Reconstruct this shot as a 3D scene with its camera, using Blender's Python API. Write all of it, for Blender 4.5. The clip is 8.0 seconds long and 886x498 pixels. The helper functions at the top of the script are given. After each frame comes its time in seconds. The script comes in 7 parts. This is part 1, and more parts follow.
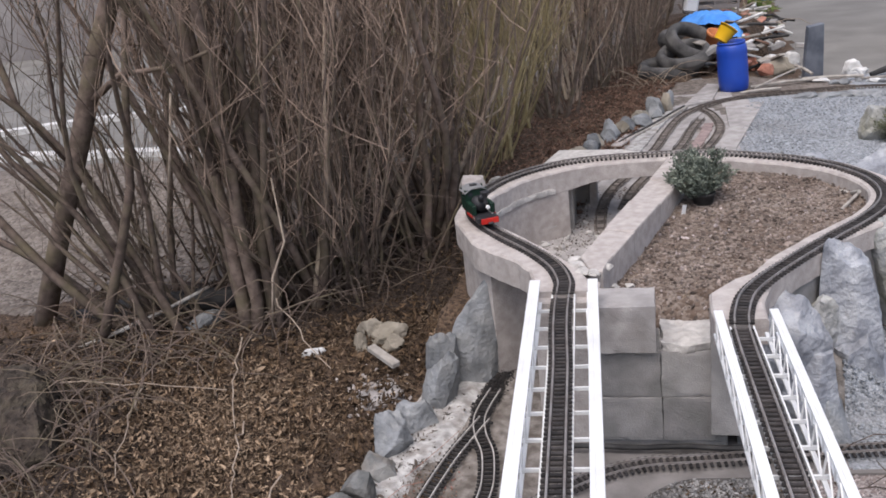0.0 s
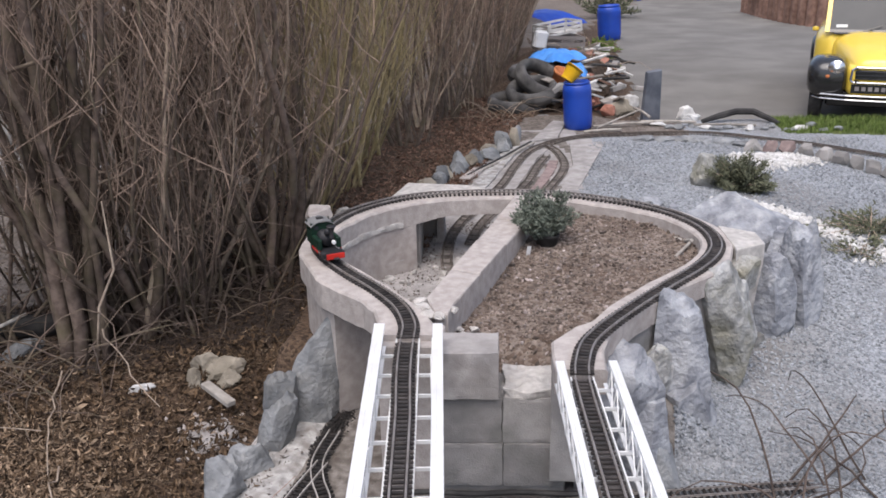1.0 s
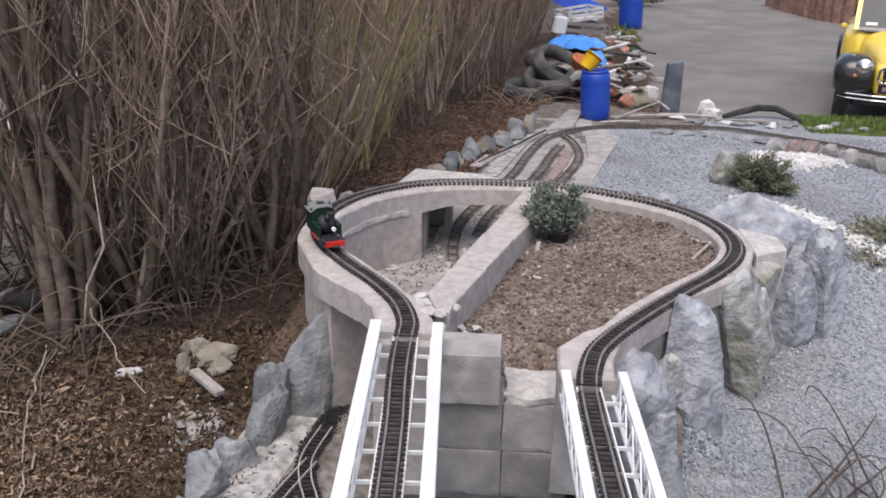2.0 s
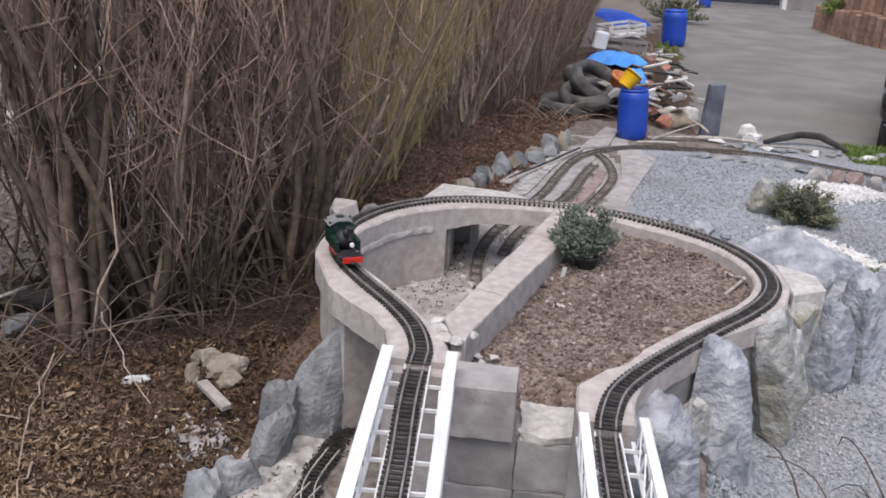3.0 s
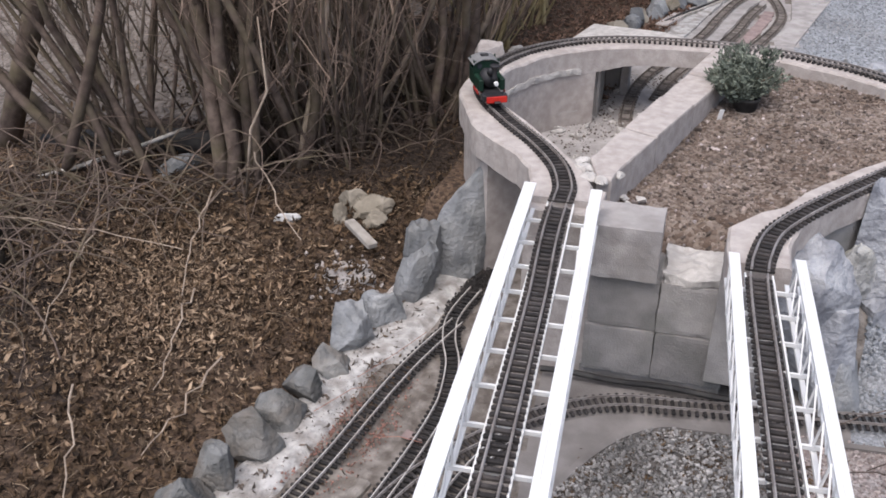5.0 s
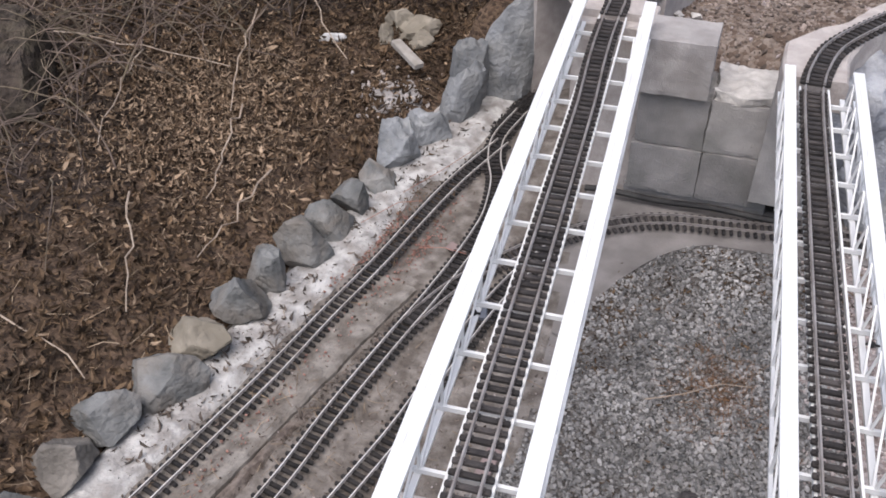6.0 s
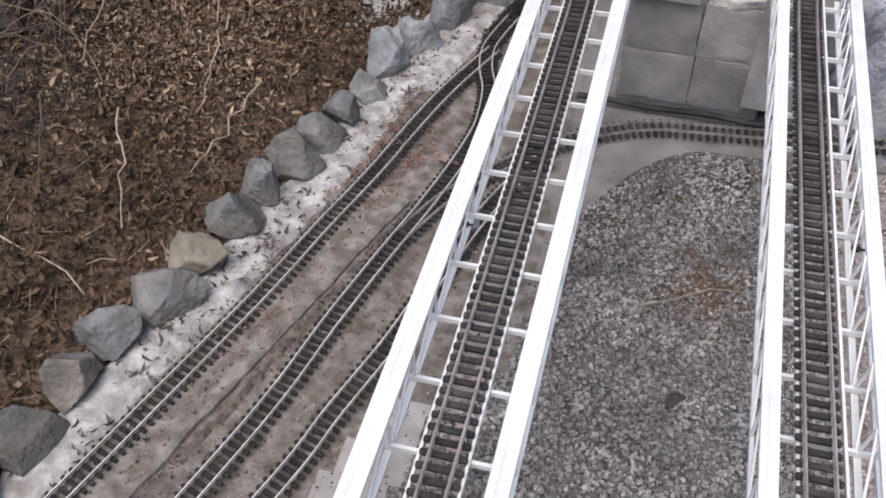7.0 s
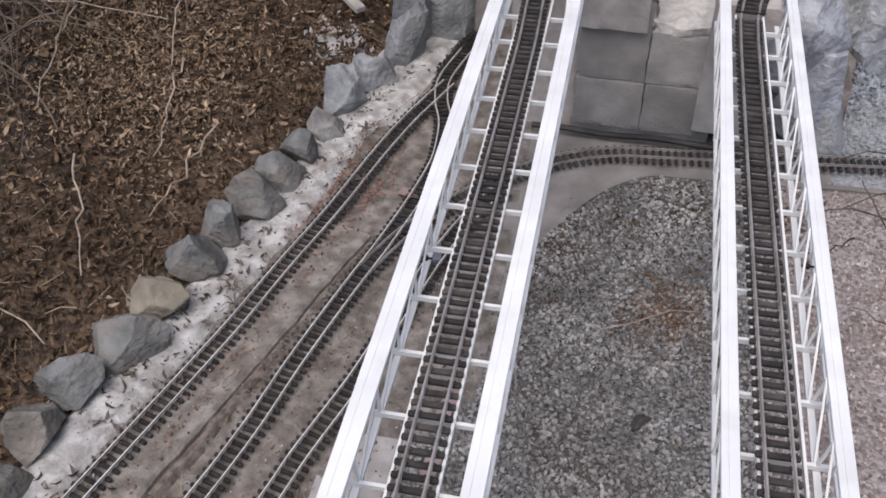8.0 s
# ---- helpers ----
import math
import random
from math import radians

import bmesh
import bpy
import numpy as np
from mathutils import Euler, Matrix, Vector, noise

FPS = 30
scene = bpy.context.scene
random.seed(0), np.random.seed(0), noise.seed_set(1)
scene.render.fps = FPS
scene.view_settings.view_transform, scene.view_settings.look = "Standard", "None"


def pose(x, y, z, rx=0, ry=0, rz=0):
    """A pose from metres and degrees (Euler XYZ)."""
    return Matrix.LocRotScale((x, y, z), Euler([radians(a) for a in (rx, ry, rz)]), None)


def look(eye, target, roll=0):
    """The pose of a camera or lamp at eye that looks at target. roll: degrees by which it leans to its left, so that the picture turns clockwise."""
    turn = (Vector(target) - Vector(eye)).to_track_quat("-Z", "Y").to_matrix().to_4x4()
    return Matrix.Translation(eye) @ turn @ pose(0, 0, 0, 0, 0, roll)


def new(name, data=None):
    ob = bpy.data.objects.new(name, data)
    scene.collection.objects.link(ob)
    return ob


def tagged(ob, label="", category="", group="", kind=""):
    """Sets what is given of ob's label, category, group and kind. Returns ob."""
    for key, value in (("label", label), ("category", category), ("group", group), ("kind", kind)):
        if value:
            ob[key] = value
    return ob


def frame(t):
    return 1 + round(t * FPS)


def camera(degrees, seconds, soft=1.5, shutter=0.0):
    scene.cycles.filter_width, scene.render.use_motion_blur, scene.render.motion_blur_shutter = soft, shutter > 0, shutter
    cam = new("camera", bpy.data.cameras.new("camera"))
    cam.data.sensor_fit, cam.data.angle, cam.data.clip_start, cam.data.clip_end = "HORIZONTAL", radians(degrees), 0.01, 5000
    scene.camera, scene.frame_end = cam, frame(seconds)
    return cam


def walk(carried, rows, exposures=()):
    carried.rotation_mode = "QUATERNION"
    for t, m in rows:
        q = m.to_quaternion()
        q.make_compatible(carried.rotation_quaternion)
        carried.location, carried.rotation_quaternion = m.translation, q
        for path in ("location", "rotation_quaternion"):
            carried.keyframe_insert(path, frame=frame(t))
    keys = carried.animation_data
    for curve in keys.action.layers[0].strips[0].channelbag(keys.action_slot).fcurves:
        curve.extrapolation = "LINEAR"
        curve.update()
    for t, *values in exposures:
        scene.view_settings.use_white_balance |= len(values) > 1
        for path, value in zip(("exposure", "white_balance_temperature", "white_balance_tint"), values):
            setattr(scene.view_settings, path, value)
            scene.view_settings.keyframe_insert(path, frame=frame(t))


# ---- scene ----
cam = camera(52.8, 8.0, 1.7)
PATH = [
    (0, (0.137, 0.199, 2.01), (-0.205, 2.049, 1.332), -6.7),
    (0.5, (0.184, 0.247, 2.043), (0.031, 2.149, 1.444), -0.9),
    (1, (0.134, 0.314, 2.07), (0.135, 2.199, 1.403), -1.2),
    (1.5, (0.138, 0.413, 2.041), (0.132, 2.285, 1.337), 0.4),
    (3, (0.186, 0.671, 2.054), (0.097, 2.545, 1.361), 3.3),
    (3.5, (0.193, 0.724, 2.056), (-0.048, 2.594, 1.389), 3.9),
    (4, (0.208, 0.75, 2.04), (-0.015, 2.602, 1.318), 3.1),
    (4.5, (0.204, 0.733, 2.006), (-0.114, 2.512, 1.149), 1.3),
    (6, (0.213, 0.612, 1.877), (-0.221, 2.102, 0.615), -0.9),
    (6.5, (0.213, 0.6, 1.89), (-0.218, 1.958, 0.487), -0.6),
    (7, (0.22, 0.605, 1.894), (-0.169, 1.966, 0.48), -1.7),
    (7.5, (0.23, 0.6, 1.905), (-0.095, 1.965, 0.48), -2.3),
    (8, (0.235, 0.601, 1.912), (-0.09, 2.024, 0.545), -2.0),
]
walk(cam, [(t, look(eye, target, roll)) for t, eye, target, roll in PATH], [(0.0, 0.51, 6500, 13), (3.0, 0.51, 6500, 13), (3.5, 0.54, 6500, 13), (4.5, 0.57, 6500, 13), (6.0, 0.57, 6500, 13), (6.5, 0.52, 6500, 13), (7.2, 0.39, 6500, 13), (8.0, 0.27, 6500, 13)])

# ---- light ----
SUN_EL, SUN_AZ = radians(66), radians(196)
world = bpy.data.worlds.new("sky")
scene.world = world
world.use_nodes = True
wn = world.node_tree
sky = wn.nodes.new("ShaderNodeTexSky")
sky.sky_type = 'NISHITA'
sky.sun_disc = False
sky.sun_elevation = SUN_EL
sky.sun_rotation = SUN_AZ
sky.air_density, sky.dust_density, sky.ozone_density = 1.0, 3.2, 1.4
haze = wn.nodes.new("ShaderNodeHueSaturation")
haze.inputs["Saturation"].default_value = 0.82
wn.links.new(sky.outputs[0], haze.inputs["Color"])
wn.links.new(haze.outputs[0], wn.nodes["Background"].inputs[0])
wn.nodes["Background"].inputs[1].default_value = 0.15
sun_data = bpy.data.lights.new("sun", 'SUN')
sun_data.energy, sun_data.angle, sun_data.color = 1.6, radians(55), (1.0, 0.975, 0.955)
sun = new("sun", sun_data)
sun_dir = Vector((math.sin(SUN_AZ) * math.cos(SUN_EL), math.cos(SUN_AZ) * math.cos(SUN_EL), math.sin(SUN_EL)))
sun.matrix_world = look(sun_dir * 30, (0, 0, 0))


# ---- materials ----
def mat(name, a, b, scale=20.0, rough=0.85, metal=0.0, bump=0.3, fine=180.0, stain=None, stain_scale=3.0, stain_amount=0.5, vary=0.0, island=0.0, spec=0.3, dist=0.004, coat=0.0):
    """Two tones at one scale, a stain tone at a larger one, a fine bump; vary/island: change of value from piece to piece."""
    m = bpy.data.materials.new(name)
    m.use_nodes = True
    nt = m.node_tree
    bsdf = nt.nodes["Principled BSDF"]
    co = nt.nodes.new("ShaderNodeNewGeometry")
    n1 = nt.nodes.new("ShaderNodeTexNoise")
    n1.inputs["Scale"].default_value, n1.inputs["Detail"].default_value = scale, 6.0
    nt.links.new(co.outputs["Position"], n1.inputs["Vector"])
    ramp = nt.nodes.new("ShaderNodeValToRGB")
    ramp.color_ramp.elements[0].position, ramp.color_ramp.elements[1].position = 0.36, 0.64
    ramp.color_ramp.elements[0].color, ramp.color_ramp.elements[1].color = (*a, 1), (*b, 1)
    nt.links.new(n1.outputs["Fac"], ramp.inputs["Fac"])
    col = ramp.outputs["Color"]
    if stain:
        n2 = nt.nodes.new("ShaderNodeTexNoise")
        n2.inputs["Scale"].default_value, n2.inputs["Detail"].default_value = stain_scale, 5.0
        nt.links.new(co.outputs["Position"], n2.inputs["Vector"])
        r2 = nt.nodes.new("ShaderNodeMapRange")
        r2.inputs["From Min"].default_value, r2.inputs["From Max"].default_value = 0.45, 0.7
        r2.inputs["To Max"].default_value = stain_amount
        nt.links.new(n2.outputs["Fac"], r2.inputs["Value"])
        mix = nt.nodes.new("ShaderNodeMix")
        mix.data_type = 'RGBA'
        nt.links.new(r2.outputs["Result"], mix.inputs["Factor"])
        nt.links.new(col, mix.inputs[6])
        mix.inputs[7].default_value = (*stain, 1)
        col = mix.outputs[2]
    if vary or island:
        hsv = nt.nodes.new("ShaderNodeHueSaturation")
        mr = nt.nodes.new("ShaderNodeMapRange")
        amount = vary or island
        mr.inputs["To Min"].default_value, mr.inputs["To Max"].default_value = 1 - amount, 1 + amount
        if vary:
            info = nt.nodes.new("ShaderNodeObjectInfo")
            nt.links.new(info.outputs["Random"], mr.inputs["Value"])
        else:
            nt.links.new(co.outputs["Random Per Island"], mr.inputs["Value"])
        nt.links.new(mr.outputs["Result"], hsv.inputs["Value"])
        nt.links.new(col, hsv.inputs["Color"])
        col = hsv.outputs["Color"]
    nt.links.new(col, bsdf.inputs["Base Color"])
    bsdf.inputs["Roughness"].default_value, bsdf.inputs["Metallic"].default_value = rough, metal
    bsdf.inputs["Specular IOR Level"].default_value = spec
    bsdf.inputs["Coat Weight"].default_value = coat
    if bump:
        n3 = nt.nodes.new("ShaderNodeTexNoise")
        n3.inputs["Scale"].default_value, n3.inputs["Detail"].default_value = fine, 4.0
        nt.links.new(co.outputs["Position"], n3.inputs["Vector"])
        bp = nt.nodes.new("ShaderNodeBump")
        bp.inputs["Strength"].default_value, bp.inputs["Distance"].default_value = bump, dist
        nt.links.new(n3.outputs["Fac"], bp.inputs["Height"])
        nt.links.new(bp.outputs["Normal"], bsdf.inputs["Normal"])
    return m


def speckle(name, tones, scale, rough=0.95, bump=0.8, dist=0.006, stain=None, stain_scale=2.0, stain_amount=0.5):
    """A ground of small stones or scraps: cells of several tones."""
    m = mat(name, tones[0], tones[1], scale, rough, 0, 0, 100, stain, stain_scale, stain_amount)
    nt = m.node_tree
    bsdf = nt.nodes["Principled BSDF"]
    geo = [n for n in nt.nodes if n.type == 'NEW_GEOMETRY'][0]
    vor = nt.nodes.new("ShaderNodeTexVoronoi")
    vor.inputs["Scale"].default_value = scale
    nt.links.new(geo.outputs["Position"], vor.inputs["Vector"])
    ramp = nt.nodes.new("ShaderNodeValToRGB")
    ramp.color_ramp.interpolation = 'LINEAR'
    while len(ramp.color_ramp.elements) < len(tones):
        ramp.color_ramp.elements.new(0.5)
    for i, c in enumerate(tones):
        ramp.color_ramp.elements[i].position = i / (len(tones) - 1)
        ramp.color_ramp.elements[i].color = (*c, 1)
    sep = nt.nodes.new("ShaderNodeSeparateColor")
    nt.links.new(vor.outputs["Color"], sep.inputs[0])
    nt.links.new(sep.outputs[0], ramp.inputs["Fac"])
    old = bsdf.inputs["Base Color"].links[0]
    if stain:
        mix = old.from_node
        nt.links.new(ramp.outputs["Color"], mix.inputs[6])
    else:
        nt.links.new(ramp.outputs["Color"], bsdf.inputs["Base Color"])
    bp = nt.nodes.new("ShaderNodeBump")
    bp.inputs["Strength"].default_value, bp.inputs["Distance"].default_value = bump, dist
    bp.invert = True
    nt.links.new(vor.outputs["Distance"], bp.inputs["Height"])
    nt.links.new(bp.outputs["Normal"], bsdf.inputs["Normal"])
    return m


M_CONC = mat("concrete", (0.36, 0.322, 0.298), (0.46, 0.418, 0.39), 24, 0.92, 0, 0.9, 110, (0.265, 0.23, 0.208), 9.0, 0.33)
M_MIDCONC = mat("grey_concrete", (0.285, 0.265, 0.252), (0.39, 0.368, 0.352), 15, 0.93, 0, 0.7, 200, (0.19, 0.178, 0.168), 6.0, 0.6)
M_BLOCK = mat("concrete_block", (0.25, 0.238, 0.228), (0.34, 0.322, 0.306), 9, 0.95, 0, 0.9, 160, (0.145, 0.145, 0.13), 7.0, 0.6, vary=0.2)
M_MORTAR = mat("mortar", (0.39, 0.368, 0.342), (0.54, 0.515, 0.485), 30, 0.95, 0, 0.8, 150, (0.30, 0.28, 0.26), 9, 0.5)
M_YARD = mat("yard_cement", (0.105, 0.089, 0.076), (0.255, 0.230, 0.206), 19, 0.95, 0, 1.0, 55, (0.10, 0.084, 0.07), 12.0, 0.8, dist=0.009)
M_BED = mat("smooth_cement", (0.185, 0.168, 0.155), (0.255, 0.235, 0.22), 9, 0.93, 0, 0.45, 160, (0.095, 0.085, 0.078), 4.0, 0.75)
M_STRIP = mat("pale_cement", (0.28, 0.268, 0.254), (0.50, 0.488, 0.468), 26, 0.95, 0, 1.0, 60, (0.20, 0.175, 0.155), 14, 0.8, dist=0.008)
M_LEAFGROUND = speckle("leaf_ground", ((0.035, 0.024, 0.017), (0.085, 0.055, 0.036), (0.14, 0.095, 0.064), (0.055, 0.037, 0.026)), 70, 0.95, 0.8, 0.01, (0.03, 0.02, 0.014), 2.0, 0.5)
M_GRAVEL = speckle("dark_gravel_bed", ((0.052, 0.051, 0.05), (0.13, 0.127, 0.122), (0.23, 0.224, 0.216), (0.088, 0.082, 0.076)), 110, 0.95, 0.9, 0.008, (0.085, 0.06, 0.043), 3.0, 0.7)
M_BLUEGRAVEL = speckle("blue_gravel_bed", ((0.165, 0.178, 0.19), (0.265, 0.28, 0.295), (0.37, 0.385, 0.405), (0.215, 0.228, 0.243)), 90, 0.95, 0.9, 0.008, (0.17, 0.155, 0.14), 1.3, 0.7)
M_PINKGRAVEL = speckle("pink_gravel_bed", ((0.18, 0.143, 0.132), (0.30, 0.255, 0.24), (0.40, 0.368, 0.352), (0.14, 0.112, 0.105)), 90, 0.95, 0.9, 0.008, (0.15, 0.11, 0.085), 3.0, 0.6)
M_SOIL = speckle("chippy_soil", ((0.08, 0.056, 0.042), (0.165, 0.125, 0.10), (0.26, 0.218, 0.185), (0.11, 0.076, 0.057)), 60, 0.95, 0.9, 0.01, (0.09, 0.06, 0.043), 3.0, 0.5)
M_ASPHALT = mat("driveway", (0.145, 0.137, 0.126), (0.198, 0.189, 0.173), 1.6, 0.95, 0, 0.5, 90, (0.13, 0.123, 0.113), 0.6, 0.7)
M_GRASS = mat("grass_ground", (0.055, 0.085, 0.02), (0.11, 0.15, 0.04), 14, 0.95, 0, 0.8, 90, (0.13, 0.10, 0.05), 5, 0.5, dist=0.02)
M_STONE = mat("stone_blue_grey", (0.14, 0.146, 0.150), (0.25, 0.258, 0.264), 9, 0.85, 0, 0.8, 55, (0.33, 0.33, 0.315), 12, 0.5, vary=0.2, dist=0.012)
M_EDGING = mat("edging_rock", (0.102, 0.104, 0.101), (0.205, 0.206, 0.199), 12, 0.88, 0, 0.9, 60, (0.165, 0.135, 0.105), 9, 0.6, vary=0.3, dist=0.01)
M_EDGETAN = mat("brown_edging_rock", (0.12, 0.108, 0.094), (0.22, 0.20, 0.175), 12, 0.88, 0, 0.9, 60, (0.10, 0.09, 0.078), 9, 0.6, dist=0.01)
M_ROCK = mat("quarry_rock", (0.165, 0.172, 0.192), (0.33, 0.342, 0.366), 9.0, 0.8, 0, 1.0, 42, (0.52, 0.525, 0.53), 13, 0.6, vary=0.1, dist=0.014)
M_ROCKMOSS = mat("veined_rock", (0.21, 0.21, 0.20), (0.43, 0.43, 0.42), 14.0, 0.8, 0, 0.9, 45, (0.22, 0.205, 0.125), 6, 0.6, dist=0.016)
M_TANSTONE = mat("tan_stone", (0.20, 0.175, 0.135), (0.32, 0.285, 0.23), 9, 0.9, 0, 0.6, 70, (0.18, 0.16, 0.13), 8, 0.5, vary=0.12)
M_WHITE = mat("white_plastic", (0.66, 0.66, 0.655), (0.73, 0.73, 0.72), 6, 0.45, 0, 0.12, 80, (0.50, 0.49, 0.46), 14, 0.35, spec=0.45)
M_SLEEPER = mat("sleeper_plastic", (0.020, 0.018, 0.018), (0.042, 0.038, 0.037), 40, 0.75, 0, 0.4, 400, (0.12, 0.10, 0.09), 18, 0.3, vary=0.4)
M_RAIL = mat("tarnished_rail", (0.28, 0.255, 0.24), (0.39, 0.36, 0.34), 25, 0.45, 0.4, 0.1, 300, (0.14, 0.11, 0.085), 9, 0.5)
# Pale, barely metallic tone: the sky's sheen on bare metal is in the colour.
M_RAILBRIGHT = mat("bright_rail", (0.66, 0.62, 0.58), (0.80, 0.77, 0.73), 25, 0.4, 0.3, 0.1, 300, (0.36, 0.29, 0.23), 7, 0.5)
M_STEM = mat("brown_bark", (0.25, 0.192, 0.147), (0.39, 0.306, 0.236), 22, 0.9, 0, 0.5, 120, (0.22, 0.196, 0.12), 4, 0.5, vary=0.3)
M_STEMDARK = mat("dark_bark", (0.118, 0.088, 0.070), (0.21, 0.16, 0.128), 22, 0.9, 0, 0.9, 70, (0.155, 0.135, 0.085), 7, 0.7, vary=0.3)
# Darker copy of the dark bark: shade inside the hedge put into its colour.
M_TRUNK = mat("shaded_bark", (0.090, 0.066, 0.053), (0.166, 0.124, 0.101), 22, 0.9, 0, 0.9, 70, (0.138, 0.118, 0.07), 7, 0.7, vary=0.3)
M_STEMRED = mat("reddish_twig", (0.24, 0.168, 0.124), (0.37, 0.264, 0.198), 22, 0.9, 0, 0.4, 120, island=0.35)
M_STEMOLIVE = mat("olive_bark", (0.30, 0.24, 0.125), (0.43, 0.35, 0.19), 18, 0.9, 0, 0.5, 120, (0.24, 0.20, 0.13), 4, 0.5, island=0.35)
M_HEDGETWIG = mat("brown_twig", (0.228, 0.165, 0.125), (0.36, 0.266, 0.205), 25, 0.9, 0, 0.4, 150, island=0.35)
M_TWIGPALE = mat("pale_twig", (0.24, 0.188, 0.145), (0.40, 0.325, 0.255), 25, 0.9, 0, 0.4, 150, island=0.3)
M_LEAF = mat("dry_leaf", (0.048, 0.030, 0.018), (0.110, 0.071, 0.041), 12, 0.8, 0, 0.3, 120, (0.15, 0.105, 0.066), 30, 0.5, island=0.7)
M_NEEDLE = mat("evergreen", (0.088, 0.105, 0.080), (0.175, 0.195, 0.155), 20, 0.7, 0, 0, island=0.45)
M_HEATHER = mat("heather", (0.068, 0.074, 0.045), (0.135, 0.14, 0.088), 20, 0.8, 0, 0, island=0.4)
M_BLUE = mat("blue_plastic", (0.008, 0.05, 0.36), (0.012, 0.065, 0.42), 5, 0.38, 0, 0.1, 60, (0.02, 0.06, 0.30), 4, 0.5, spec=0.5)
M_TARP = mat("blue_tarp", (0.06, 0.25, 0.68), (0.11, 0.34, 0.78), 8, 0.45, 0, 0.4, 30, (0.03, 0.15, 0.52), 6, 0.5)
M_YELLOW = mat("yellow_plastic", (0.75, 0.42, 0.015), (0.85, 0.50, 0.02), 6, 0.4, 0, 0.1, 60)
M_ORANGE = mat("terracotta", (0.48, 0.16, 0.06), (0.58, 0.22, 0.09), 9, 0.8, 0, 0.3, 80)
M_SLATE = mat("slate", (0.085, 0.095, 0.115), (0.15, 0.16, 0.185), 8, 0.7, 0, 0.5, 50)
M_BLACK = mat("black_rubber", (0.022, 0.021, 0.021), (0.045, 0.043, 0.041), 14, 0.8, 0, 0.4, 90, (0.08, 0.075, 0.07), 7, 0.4)
M_WHITEROUGH = mat("white_stone", (0.48, 0.47, 0.45), (0.66, 0.65, 0.63), 15, 0.9, 0, 0.6, 60, (0.45, 0.42, 0.38), 6, 0.5)
M_WOOD = mat("weathered_wood", (0.255, 0.232, 0.204), (0.38, 0.354, 0.32), 18, 0.9, 0, 0.5, 90, (0.2, 0.175, 0.15), 7, 0.5, vary=0.2)
M_LOG = mat("palisade_wood", (0.20, 0.115, 0.085), (0.30, 0.185, 0.14), 12, 0.9, 0, 0.5, 60, (0.13, 0.08, 0.06), 5, 0.5, vary=0.2)
M_CARYELLOW = mat("yellow_paint", (0.85, 0.60, 0.075), (0.88, 0.63, 0.085), 3, 0.25, 0, 0.0, 60, spec=0.5, coat=0.6)
M_CARBLACK = mat("black_paint", (0.012, 0.012, 0.012), (0.018, 0.018, 0.018), 3, 0.25, 0, 0.0, 60, spec=0.5, coat=0.6)
M_CHROME = mat("chrome", (0.62, 0.62, 0.62), (0.7, 0.7, 0.7), 5, 0.15, 1.0, 0.0, 60)
M_GLASSDARK = mat("car_glass", (0.03, 0.035, 0.04), (0.04, 0.045, 0.05), 3, 0.12, 0, 0.0, 60, spec=0.25)
M_GREYROOF = mat("grey_canvas", (0.16, 0.16, 0.16), (0.2, 0.2, 0.2), 12, 0.8, 0, 0.3, 80)
M_GREEN = mat("loco_green", (0.008, 0.025, 0.016), (0.011, 0.034, 0.021), 12, 0.4, 0, 0.0, 60)
M_RED = mat("loco_red", (0.45, 0.02, 0.015), (0.52, 0.03, 0.02), 12, 0.4, 0, 0.0, 60)
M_LOCOBLACK = mat("loco_black", (0.02, 0.02, 0.023), (0.035, 0.034, 0.036), 14, 0.5, 0, 0.0, 60)
M_WALLGREY = mat("grey_render", (0.19, 0.172, 0.165), (0.26, 0.24, 0.23), 3, 0.95, 0, 0.3, 40, (0.24, 0.22, 0.21), 1, 0.5)
M_WALLPALE = mat("pale_render", (0.60, 0.57, 0.53), (0.70, 0.67, 0.63), 3, 0.95, 0, 0.3, 40, (0.45, 0.42, 0.38), 1, 0.5)
M_GATE = mat("dark_gate", (0.028, 0.030, 0.036), (0.045, 0.047, 0.055), 6, 0.6, 0, 0.1, 40)
M_PINKSLAB = mat("pink_slab", (0.20, 0.15, 0.14), (0.30, 0.23, 0.215), 20, 0.9, 0, 0.4, 80)
M_BRICKRED = mat("red_brick", (0.30, 0.13, 0.09), (0.40, 0.19, 0.14), 12, 0.9, 0, 0.5, 80, vary=0.2)


